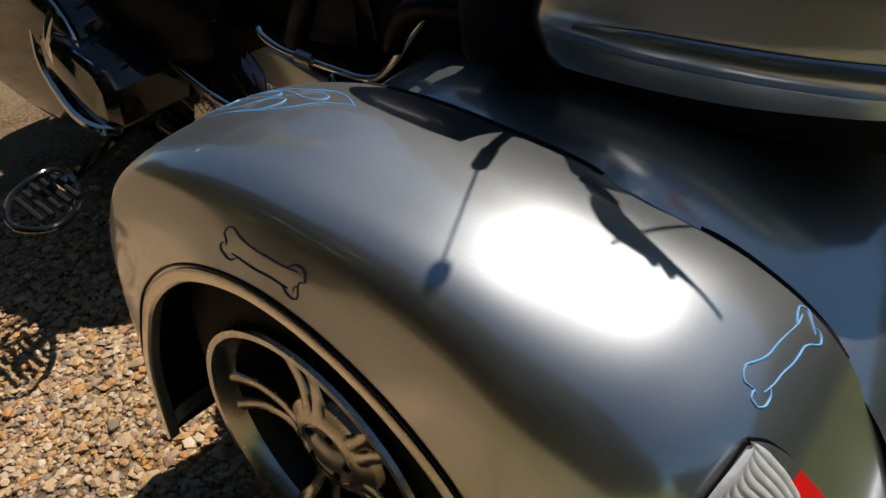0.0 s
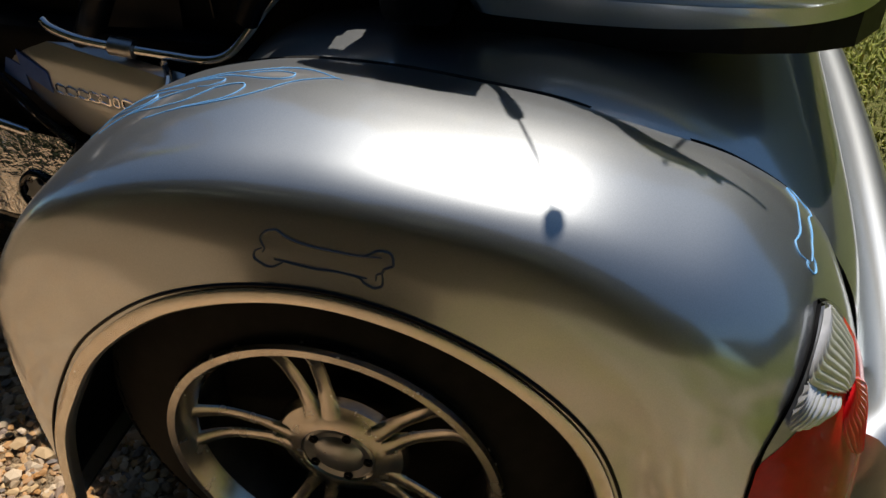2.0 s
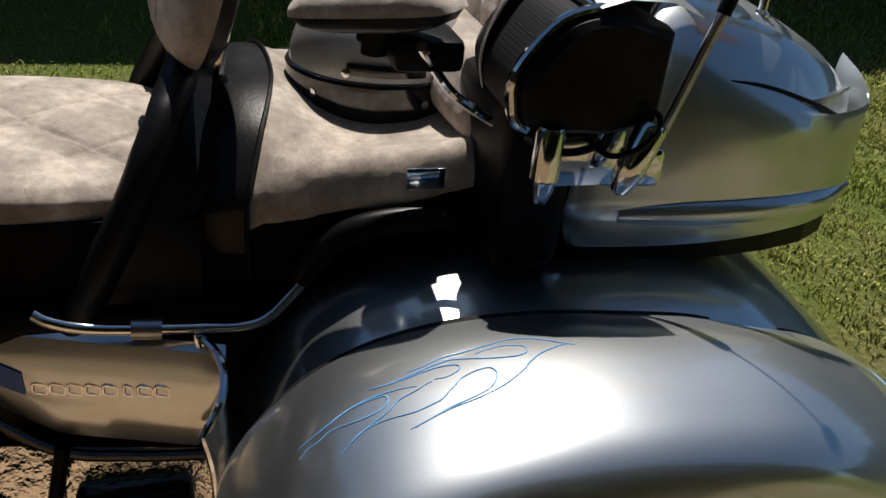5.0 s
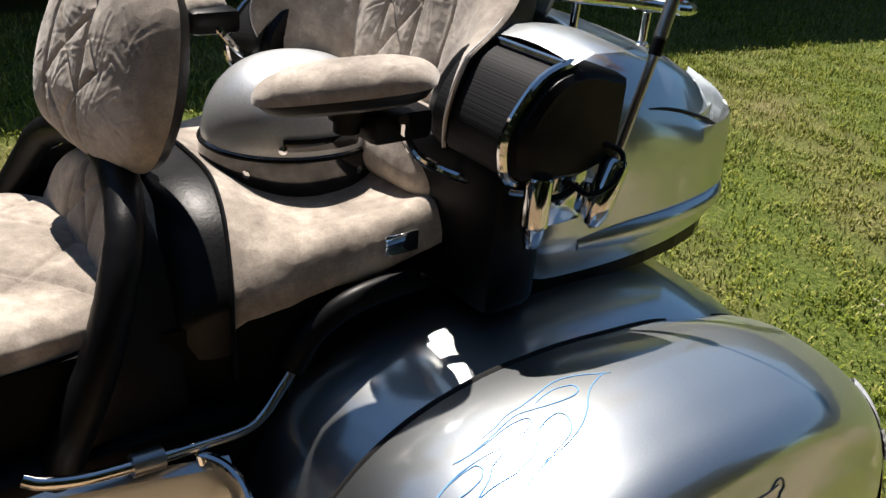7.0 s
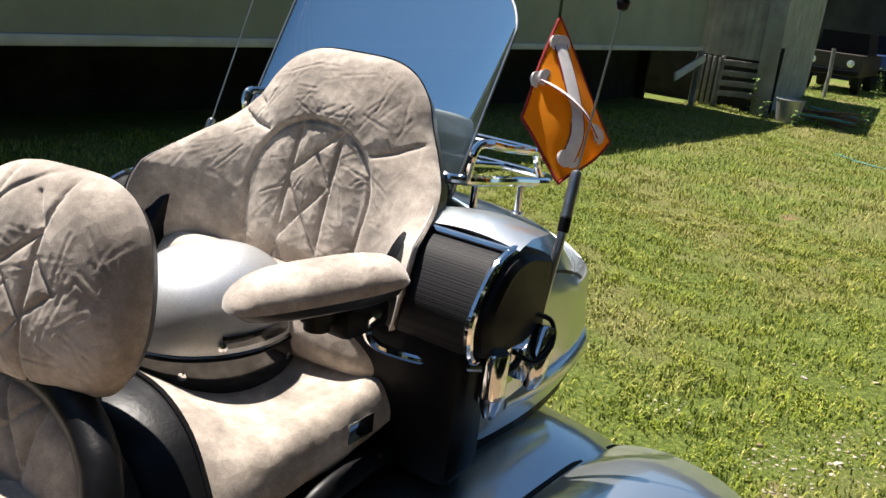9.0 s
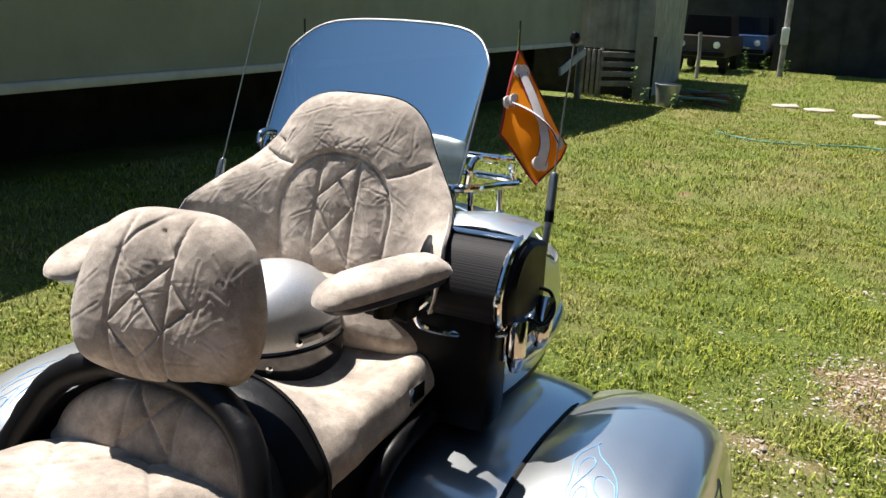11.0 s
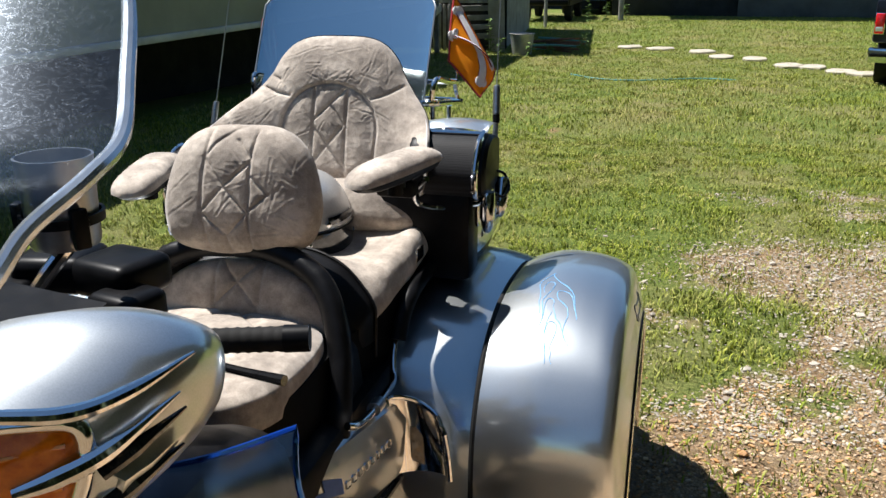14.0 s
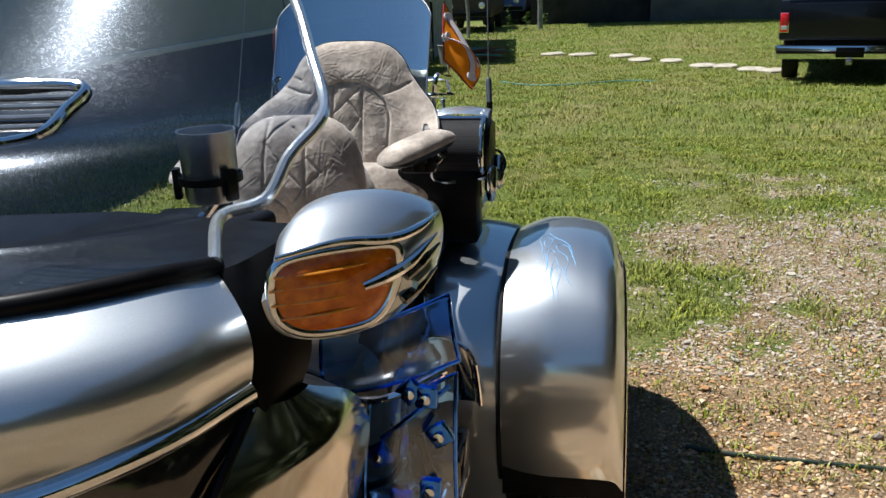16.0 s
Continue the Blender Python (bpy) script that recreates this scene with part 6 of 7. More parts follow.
        for k in range(5):
            part("peg_rib", tube([S(0.574 + 0.02 * k, 1.083 - 0.011 * k, 0.181), S(0.574 + 0.02 * k, 0.931 - 0.005 * k, 0.19)], 0.006, 4, 8), "rubber", peg)
    front_wheel = new("front_wheel")
    front_wheel.parent = trike
    T = Matrix.Translation((0, 1.75, 0.325)) @ Matrix.Rotation(radians(90), 4, "Y")
    part("tyre", turned([(0.22, -0.05), (0.28, -0.065), (0.315, -0.045), (0.325, 0), (0.315, 0.045), (0.28, 0.065), (0.22, 0.05)], 48, T, caps=False), "rubber", front_wheel)
    part("rim", turned([(0.0, -0.03), (0.2, -0.03), (0.225, -0.05), (0.225, 0.05), (0.2, 0.03), (0, 0.03)], 48, T, caps=False), "wheel", front_wheel)
    guard = [[Vector((0.085 * math.sin(b), 1.75 + 0.36 * math.cos(a) * (0.97 + 0.03 * math.cos(b)), 0.325 + 0.36 * math.sin(a) * (0.97 + 0.03 * math.cos(b)))) for b in [(-1 + k / 6) * 1.4 for k in range(13)]] for a in [radians(20 + 7 * i) for i in range(20)]]
    part("front_mudguard", loft(guard, False, False), "silver", trike, "silver front mudguard")
    part("chassis", box((0.34, 0.95, 0.3), (0, 0.9, 0.35), 0.04), "plastic", trike)


build_sides()


# ---- antennas, flag, helmet ----
def build_antenna(sgn):
    ant = new("antenna")
    ant.parent = trike
    b, t1, t2 = Vector((sgn * -0.38, -0.045, 0.84)), Vector((sgn * -0.379, -0.09, 0.99)), Vector((sgn * -0.374, -0.116, 1.075))
    top = t2 + (Vector((sgn * -0.364, -0.202, 1.307)) - t2) * (1.0 if sgn > 0 else 2.4)
    part("mast", tube([b, (b + t1) / 2, t1], 0.0065, 8, 10), "steel", ant)
    part("collar", tube([t1, t1 + (t2 - t1) * 0.25], 0.0085, 4, 12), "plastic", ant)
    part("coil", tube([t1 + (t2 - t1) * 0.22, t1 + (t2 - t1) * 0.9, t2], [0.0085, 0.0085, 0.005], 8, 12), "steel", ant)
    part("whip", tube([t2, (t2 + top) / 2, top], 0.0016, 8, 6), "steel", ant)
    part("tip", turned([(0.0, -0.013), (0.007, -0.009), (0.01, 0.0), (0.007, 0.009), (0.0, 0.013)], 12, Matrix.Translation(top), caps=False), "plastic", ant)
    part("mount", box((0.03, 0.05, 0.05), b + Vector((sgn * 0.006, 0.012, -0.03)), 0.008), "chrome", ant)


build_antenna(1)
build_antenna(-1)


def build_flag():
    flag = thing("flag", "small orange flag with white crossed bones hanging from a chrome rod", "flag")
    part("flagpole", tube([(-0.235, -0.285, 1.0), (-0.228, -0.29, 1.16), (-0.222, -0.293, 1.33)], 0.0025, 8, 8), "chrome", flag)
    a, l, b, r = Vector((-0.224, -0.293, 1.275)), Vector((-0.234, -0.185, 1.121)), Vector((-0.324, -0.187, 1.035)), Vector((-0.316, -0.366, 1.082))
    n = 24
    rows = []
    for i in range(n + 1):
        u = i / n
        row = []
        for j in range(n + 1):
            v = j / n
            p = (a * (1 - u) + l * u) * (1 - v) + (r * (1 - u) + b * u) * v
            p += Vector((0.006, 0.004, 0)) * math.sin(5 * u + 3 * v) * (u + v) * 0.5
            p += (l - a).cross(r - a).normalized() * 0.028 * math.sin(math.pi * u) * math.sin(math.pi * v)
            row.append(p)
        rows.append(row)
    cloth = part("cloth", loft(rows, False, False), "orange", flag)
    bpy_mod = cloth.modifiers.new("thickness", "SOLIDIFY")
    bpy_mod.thickness = 0.0012
    bpy_mod.offset = 0
    def on(u, v):
        i, j = u * n, v * n
        i0, j0 = min(int(i), n - 1), min(int(j), n - 1)
        p = rows[i0][j0].lerp(rows[i0 + 1][j0], i - i0)
        return p.lerp(rows[i0][j0 + 1].lerp(rows[i0 + 1][j0 + 1], i - i0), j - j0)
    side = (l - a).cross(r - a).normalized()
    for s0 in (1, -1):
        for line in (((0.16, 0.1), (0.4, 0.36), (0.62, 0.6), (0.8, 0.8)), ((0.58, 0.06), (0.5, 0.3), (0.4, 0.56), (0.3, 0.82))):
            pts = [on(u, v) + side * s0 * 0.0016 for u, v in line]
            bm = tube(pts, 0.0115, 20, 8, flat=0.1)
            for (u, v) in (line[0], line[-1]):
                for du, dv in ((-0.035, 0.03), (0.035, -0.03)):
                    q = on(min(0.99, max(0.0, u + du)), min(0.99, max(0.0, v + dv))) + side * s0 * 0.0016
                    bm = turned([(0.0, -0.0008), (0.014, -0.0008), (0.014, 0.0008), (0.0, 0.0008)], 12, Matrix.Translation(q) @ side.to_track_quat("Z", "Y").to_matrix().to_4x4(), bm, caps=False)
            part("bone_print", bm, "cloth_white", cloth, "white bone print")
            part("print_edge", tube([p - side * s0 * 0.0006 for p in pts], 0.0135, 20, 8, flat=0.07), "cloth_red", cloth)
    part("hem", tube([r0[0] for r0 in rows] + rows[-1][1:] + [r0[-1] for r0 in rows[-2::-1]] + rows[0][-2:0:-1], 0.0025, raw=True, closed=True, sides=6), "cloth_red", flag, "dark red stitched hem")


build_flag()


def build_striped_flag():
    f = thing("striped_flag", "small red and white striped flag on a thin rod", "flag")
    part("flagpole", tube([(0.245, -0.24, 1.0), (0.25, -0.245, 1.16), (0.254, -0.25, 1.31)], 0.0025, 8, 8), "chrome", f)
    for k in range(7):
        rows = [[Vector((0.256 + 0.0045 * (k + j) + 0.003 * math.sin(6 * v + k), -0.25 + 0.002 * (k + j) + 0.008 * math.sin(5 * v), 1.27 - 0.16 * v - 0.008 * (k + j))) for v in [i / 12 for i in range(13)]] for j in (0, 1)]
        c = part("stripe", loft(rows, False, False), "cloth_red" if k % 2 == 0 else "cloth_white", f)
        m = c.modifiers.new("thickness", "SOLIDIFY")
        m.thickness = 0.0012


build_striped_flag()


def build_helmet():
    h = thing("helmet", "silver open-face motorcycle helmet with black lower rim on the seat", "helmet")
    c = Vector((0.006, 0.205, 0.764))
    n = 56

    def at(k, r, z):
        return c + Vector((0.116 * r * math.cos(k * 2 * math.pi / n), 0.134 * r * math.sin(k * 2 * math.pi / n), z))
    rings = [[at(k, 1.0 + 0.012 * (i == 0), 0.04 + 0.118 * math.sin(i / 28 * math.pi / 2)) if i == 0 else at(k, math.cos(i / 28 * math.pi / 2) ** 0.78, 0.04 + 0.118 * math.sin(i / 28 * math.pi / 2)) for k in range(n)] for i in range(28)]
    part("shell", loft(rings), "helmet_silver", h)
    part("lower_rim", loft([[at(k, s, z) for k in range(n)] for z, s in ((0.05, 0.985), (0.047, 1.022), (0.022, 1.035), (-0.012, 1.01), (-0.016, 0.9))]), "gloss_black", h, "glossy black lower rim")
    part("rim_bead", tube([at(k, 1.018, 0.044) for k in range(n)], 0.0028, raw=True, closed=True, sides=6), "plastic", h)
    for a0, a1, z0, r0 in ((150, 198, 0.066, 1.0),):
        rows = [[at(n * (a0 + (a1 - a0) * i / 14) / 360, r0 + 0.012 * (0 < j < 3), z0 + 0.006 * j - 0.01) for j in range(4)] for i in range(15)]
        part("vent_slot", loft(rows, False, False), "gloss_black", h, "black vent slot")
    for a0, z0 in ((150, 0.06), (222, 0.05), (128, 0.022), (198, 0.018)):
        q = at(n * a0 / 360, 1.02, z0)
        part("rivet", turned([(0.006, -0.003), (0.006, 0.002), (0.0, 0.004)], 10, Matrix.Translation(q) @ (q - c - Vector((0, 0, z0))).to_track_quat("Z", "Y").to_matrix().to_4x4(), caps=False), "chrome", h)


build_helmet()


def lean(ob):
    """The machine leans to its right, where the ground falls off: lower that side's parts."""
    for c in ob.children:
        if c.name.split(".")[0] in ("armrest", "mirror", "wind_deflector", "handlebar_grip"):
            continue
        if c.type == "MESH" and min(v.co.x for v in c.data.vertices) > 0.05 and max(v.co.y for v in c.data.vertices) < 0.75:
            for v in c.data.vertices:
                v.co.z -= 0.17 * v.co.x
        lean(c)


lean(trike)


# ---- behind the machine ----
def build_trailer():
    t = thing("mobile_home", "long cream mobile home raised on a dark open underside", "house")
    x0, x1, y0, y1 = 4.16, 7.7, -15.4, 9.0
    z0, z1 = 0.66, 3.1
    part("wall", box((x1 - x0, y1 - y0, z1 - z0), ((x0 + x1) / 2, (y0 + y1) / 2, (z0 + z1) / 2)), "siding", t)
    part("roof", box((x1 - x0 + 0.3, y1 - y0 + 0.3, 0.12), ((x0 + x1) / 2, (y0 + y1) / 2, z1 + 0.06), 0.03), "trimwhite", t)
    part("belt_rail", box((0.05, y1 - y0, 0.07), (x0 - 0.02, (y0 + y1) / 2, z0 + 0.02), 0.01), "trimwhite", t, "pale rail along the bottom edge")
    # dark sheets added under the floor, so the open underside reads as shade
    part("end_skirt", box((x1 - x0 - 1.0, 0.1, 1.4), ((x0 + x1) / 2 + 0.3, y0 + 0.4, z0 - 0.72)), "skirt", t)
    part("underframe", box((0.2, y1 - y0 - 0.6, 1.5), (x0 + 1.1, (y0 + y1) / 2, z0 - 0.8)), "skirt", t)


build_trailer()


def build_truck():
    x0 = y0 = z = 0.0
    t = thing("pickup_truck", "dark blue-black pickup truck with chrome rear bumper", "truck", at=(-3.22, -10.8, ground_z(-3.2, -10.8)), rz=-14.0)
    part("bed", box((1.9, 2.3, 0.56), (x0 - 0.95, y0 - 1.15, z + 0.9), 0.04), "truck_paint", t)
    part("tailgate", box((1.5, 0.03, 0.46), (x0 - 0.95, y0 + 0.012, z + 0.9), 0.01), "truck_paint", t)
    part("cab", loft([[Vector((x0 - 0.95 + sx * w, y0 - yy, z + zz)) for sx, yy in ((-1, 2.32), (1, 2.32), (1, 4.0), (-1, 4.0))] for w, zz in ((0.95, 0.62), (0.95, 1.15), (0.78, 1.62))]), "truck_paint", t)
    part("bonnet", box((1.85, 1.5, 0.5), (x0 - 0.95, y0 - 4.75, z + 0.86), 0.06), "truck_paint", t)
    part("rear_window", box((1.4, 0.02, 0.36), (x0 - 0.95, y0 - 2.36, z + 1.36)), "glass_dark", t)
    bumper = part("bumper", box((1.94, 0.14, 0.19), (x0 - 0.95, y0 + 0.09, z + 0.47), 0.025), "chrome", t, "chrome step bumper")
    part("bumper_pad", box((1.9, 0.15, 0.035), (x0 - 0.95, y0 + 0.092, z + 0.47), 0.005), "plastic", bumper)
    part("plate_recess", box((0.36, 0.03, 0.14), (x0 - 0.95, y0 + 0.15, z + 0.47), 0.008), "plastic", bumper)
    part("tow_hitch", box((0.08, 0.2, 0.07), (x0 - 0.95, y0 + 0.12, z + 0.34), 0.01), "steel", t)
    part("bed_rail", box((1.7, 0.04, 0.03), (x0 - 0.95, y0 - 0.02, z + 1.2), 0.01), "chrome", t)
    for sx in (-0.07, -1.83):
        lamp = part("tail_light", box((0.11, 0.04, 0.26), (x0 + sx, y0 + 0.004, z + 0.87), 0.01), "red_lens", t)
        part("lamp_trim", box((0.13, 0.03, 0.28), (x0 + sx, y0, z + 0.87), 0.01), "chrome", lamp)
        part("reverse_lamp", box((0.09, 0.042, 0.06), (x0 + sx, y0 + 0.006, z + 0.8), 0.006), "clear_lens", lamp)
    for yy in (-0.95, -4.3):
        for xx in (-0.16, -1.74):
            w = part("wheel", turned([(0.1, -0.11), (0.34, -0.11), (0.36, -0.08), (0.36, 0.08), (0.34, 0.11), (0.1, 0.11)], 32, Matrix.Translation((x0 + xx, y0 + yy, z + 0.35)) @ Matrix.Rotation(radians(90), 4, "Y")), "rubber", t)
    part("underbody", box((1.5, 4.6, 0.25), (x0 - 0.95, y0 - 2.5, z + 0.5), 0.03), "plastic", t)


build_truck()


def build_barn():
    y, x0, x1 = -29.4, -16.0, 1.7
    z = ground_z(0, y)
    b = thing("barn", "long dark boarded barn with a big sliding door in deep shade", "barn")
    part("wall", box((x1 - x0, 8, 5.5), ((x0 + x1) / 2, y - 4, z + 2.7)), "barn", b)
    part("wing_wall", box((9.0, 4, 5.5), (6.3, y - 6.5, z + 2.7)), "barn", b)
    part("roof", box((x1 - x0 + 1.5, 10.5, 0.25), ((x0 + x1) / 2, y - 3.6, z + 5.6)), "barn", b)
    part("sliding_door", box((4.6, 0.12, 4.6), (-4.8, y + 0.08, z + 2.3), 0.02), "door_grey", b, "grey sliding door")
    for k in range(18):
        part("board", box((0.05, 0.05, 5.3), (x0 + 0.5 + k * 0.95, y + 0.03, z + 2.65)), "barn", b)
    p = thing("utility_post", "grey utility post with a meter box", "post", at=(1.2, -26.8, ground_z(1, -26)))
    part("post", tube([(0, 0, -0.1), (0, 0, 1.5), (0, 0, 3.4)], 0.09, 6, 10), "wood", p)
    part("meter_box", box((0.22, 0.16, 0.5), (0, 0.14, 1.2), 0.02), "trimwhite", p)


build_barn()


def build_shed():
    z = ground_z(3, -17)
    s = thing("shed", "weathered pale corrugated sheet-metal shed beside the mobile home", "shed")
    A, B = Vector((2.86, -15.8, 0)), Vector((3.47, -22.6, 0))
    n = 90
    rows = [[A.lerp(B, k / n) + Vector((0.025 * math.sin(k * 1.3), 0, zz)) for k in range(n + 1)] for zz in (z - 0.2, z + 1.4, z + 3.2)]
    part("corrugated_wall", loft(rows, False, False), "shed", s)
    rows = [[Vector((2.86 + 1.9 * k / 60, -15.85 + 0.02 * math.sin(k * 1.3), zz)) for k in range(61)] for zz in (z + 0.98, z + 1.8, z + 3.2)]
    part("corrugated_wall", loft(rows, False, False), "shed", s)
    part("corner_sheet", box((0.34, 0.012, 3.3), m=pose(2.98, -15.8, z + 1.5, 0, 1.5, 0), bevel=0.003), "shed", s, "loose pale corner sheet")
    # dark sheet added behind the boards in place of the shade there
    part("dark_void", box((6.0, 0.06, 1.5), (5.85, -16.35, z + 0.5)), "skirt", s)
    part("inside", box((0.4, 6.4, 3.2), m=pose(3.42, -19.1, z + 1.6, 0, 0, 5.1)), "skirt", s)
    part("shed_roof", box((0.9, 7.2, 0.1), m=pose(3.4, -19.2, z + 3.25, 0, 0, 5.1)), "shed", s)
    # lattice of boards that closes the gap below the shed's front
    lat = thing("board_lattice", "grey weathered boards closing the gap under the shed front", "fence", at=(2.9, -15.9, z))
    for k in range(4):
        part("slat", box((0.78, 0.03, 0.11), m=pose(0.55, 0, 0.3 + 0.19 * k, 0, 4 - k, 0), bevel=0.005), "wood", lat)
    for k in range(5):
        part("picket", box((0.07, 0.03, 1.0), (0.98 + 0.11 * k, 0.01 * (k % 2), 0.45), 0.005), "wood", lat)
    for xx in (0.16, 0.94):
        part("upright", box((0.06, 0.05, 1.05), (xx, -0.045, 0.45), 0.005), "wood", lat)
    pl = part("leaning_board", box((0.05, 1.55, 0.14), bevel=0.006), "trimwhite")
    pl.matrix_basis = pose(4.05, -14.65, 0.36, -12, 0, 0)
    tagged(pl, "pale brace board below the mobile home's floor", "board")
    part("brace_post", box((0.1, 0.1, 1.2), (4.1, -15.3, 0.05), 0.01), "wood", pl).matrix_parent_inverse = pl.matrix_basis.inverted()
    post = part("thin_post", tube([(3.09, -23.2, z - 0.1), (3.08, -23.2, z + 0.6), (3.12, -23.2, z + 1.25)], 0.05, 6, 8), "wood")
    tagged(post, "thin leaning grey wooden post", "post")
    bucket = thing("wash_tub", "galvanised steel tub standing in the grass", "tub", at=(2.34, -15.4, ground_z(2.3, -15.4)))
    part("pail", turned([(0.0, 0.0), (0.19, 0.0), (0.245, 0.4), (0.255, 0.41), (0.24, 0.405), (0.185, 0.02), (0.0, 0.02)], 28, caps=False), "bucket", bucket)
    part("rim_roll", tube([(0.25 * math.cos(k * 0.2618), 0.25 * math.sin(k * 0.2618), 0.41) for k in range(24)], 0.01, raw=True, closed=True, sides=6), "bucket", bucket)
    rng = random.Random(9)
    for k in range(14):
        ob = part("scrap_rod", tube([(-0.5, 0, 0), (0, 0.05, 0.02), (0.5, 0, 0)], 0.024, 8, 6), "rust" if k % 4 else "hose_teal")
        x, y = 1.85 + rng.uniform(-0.25, 0.25), -16.1 + rng.uniform(-0.5, 0.5)
        ob.matrix_basis = pose(x, y, ground_z(x, y) + 0.03 + 0.014 * k, 0, rng.uniform(-6, 6), rng.uniform(-50, 50))
        tagged(ob, "rusty rod in a scrap pile" if k % 4 else "teal pipe in a scrap pile", "scrap", "scrap pile")
    # leafy weeds
    for x, y, h in ((3.0, -15.5, 0.7), (2.75, -15.3, 0.3), (2.1, -15.0, 0.25), (1.1, -15.6, 0.42), (1.75, -15.3, 0.22), (2.1, -25.6, 0.9), (1.6, -26.2, 0.6), (1.0, -26.5, 0.5)):
        w = thing("weed", "tall leafy green weed in the lawn", "weed", "weeds by the shed", at=(x, y, ground_z(x, y)))
        part("stem", tube([(0, 0, -0.02), (0.02, 0.01, h * 0.5), (0.0, 0.03, h)], [0.008, 0.006, 0.003], 8, 6), "weed", w)
        for k in range(int(18 + 30 * h)):
            a, zz, r = rng.uniform(0, 6.28), rng.uniform(0.05, 1.0) * h, rng.uniform(0.07, 0.16)
            d = Vector((math.cos(a), math.sin(a), rng.uniform(-0.2, 0.5)))
            side = Vector((-math.sin(a), math.cos(a), 0)) * r * 0.28
            base = Vector((0.01, 0.015, zz))
            bm = bmesh.new()
            vs = [bm.verts.new(q) for q in (base, base + d * r * 0.5 + side, base + d * r - Vector((0, 0, r * 0.25)), base + d * r * 0.5 - side)]
            bm.faces.new((vs[0], vs[1], vs[2]))
            bm.faces.new((vs[0], vs[2], vs[3]))
            part("leaf", bm, "weed", w, smooth=0)


build_shed()


def build_jeep(name, x, y, color, label, hard):
    z = ground_z(x, y)
    t = thing(name, label, "vehicle", at=(x, y, z))
    part("body", loft([[Vector((sx * w, yy, zz)) for sx, yy in ((-1, -1.9), (1, -1.9), (1, 1.9), (-1, 1.9))] for w, zz in ((0.78, 0.5), (0.82, 0.8), (0.76, 1.1))]), color, t)
    part("cabin", loft([[Vector((sx * w, yy, zz)) for sx, yy in ((-1, -1.2), (1, -1.2), (1, 0.6), (-1, 0.6))] for w, zz in ((0.72, 1.1), (0.64, 1.7))]), hard, t)
    part("bumper", box((1.5, 0.12, 0.14), (0, 1.98, 0.6), 0.02), "plastic", t)
    for xx in (-0.68, 0.68):
        for yy in (-1.2, 1.25):
            part("wheel", turned([(0.1, -0.1), (0.34, -0.1), (0.36, 0), (0.34, 0.1), (0.1, 0.1)], 24, Matrix.Translation((xx, yy, 0.36)) @ Matrix.Rotation(radians(90), 4, "Y")), "rubber", t)
        part("headlight", turned([(0.0, 0.0), (0.09, 0.0), (0.1, 0.02), (0.0, 0.04)], 14, Matrix.Translation((xx * 0.75, 1.92, 0.86)) @ Matrix.Rotation(radians(-90), 4, "X"), caps=False), "clear_lens", t)


build_jeep("off_roader", 3.45, -27.2, "brown_dark", "old dark brown off-roader parked by the shed", "plastic")
build_jeep("parked_car", 2.75, -31.4, "sticker", "dark blue car parked behind the off-roader", "glass_dark")


# ---- loose ground cover ----
def stuff_mesh(name, verts, faces, material, label, category, smooth=True):
    me = bpy.data.meshes.new(name)
    me.from_pydata(verts.tolist(), [], faces.tolist())
    me.materials.append(M[material])
    me.polygons.foreach_set("use_smooth", [smooth] * len(me.polygons))
    ob = new(name, me)
    return tagged(ob, label, category, kind="stuff")


def scatter(rng, n, x0, x1, y0, y1, keep):
    pts = np.column_stack([rng.uniform(x0, x1, n), rng.uniform(y0, y1, n)])
    return pts[np.array([rng.random() < keep(x, y) for x, y in pts])]


def pebbles():
    rng = np.random.default_rng(5)
    b = bmesh.new()
    bmesh.ops.create_icosphere(b, subdivisions=1, radius=1.0)
    fine_v, fine_f = np.array([v.co[:] for v in b.verts]), np.array([[v.index for v in f.verts] for f in b.faces])
    b.free()
    near = scatter(rng, 23000, -1.75, -0.3, 0.3, 1.75, lambda x, y: 1.0)
    mid = scatter(rng, 21000, -2.3, -0.6, -0.9, 0.5, lambda x, y: 0.75 * bare(x, y) ** 1.3)
    far = scatter(rng, 95000, -4.2, 0.2, -3.8, -0.5, lambda x, y: bare(x, y) ** 1.3)
    under = scatter(rng, 2500, -0.7, 0.7, 0.3, 1.75, lambda x, y: 0.8)
    heaps = (
        ("gravel", "pebble", "loose tan and grey river gravel", [(near, -5.05, 0.3), (mid, -5.5, 0.4), (under, -4.8, 0.3)]),
        ("stone_chips", "chip", "fine pale stone chips worn into the lawn", [(far, -5.45, 0.42)]),
    )
    nv = len(fine_v)
    for name, material, label, sets in heaps:
        V, F, k = [], [], 0
        for pts, mean, spread in sets:
            for (x, y), r in zip(pts, rng.lognormal(mean, spread, len(pts))):
                sc = np.array([rng.uniform(0.8, 1.35), rng.uniform(0.7, 1.0), rng.uniform(0.4, 0.7)]) * r
                v = fine_v * (1 + 0.2 * rng.standard_normal((nv, 1))) * sc
                a, t = rng.uniform(0, 6.28), rng.uniform(-0.35, 0.35)
                c, s = math.cos(a), math.sin(a)
                v = np.column_stack([v[:, 0], v[:, 1] * math.cos(t) - v[:, 2] * math.sin(t), v[:, 1] * math.sin(t) + v[:, 2] * math.cos(t)])
                v = np.column_stack([v[:, 0] * c - v[:, 1] * s, v[:, 0] * s + v[:, 1] * c, v[:, 2]])
                V.append(v + [x, y, ground_z(x, y) + r * 0.3 + rng.uniform(-0.2, 0.35) * r])
                F.append(fine_f + k * nv)
                k += 1
        stuff_mesh(name, np.concatenate(V), np.concatenate(F), material, label, "gravel", False)


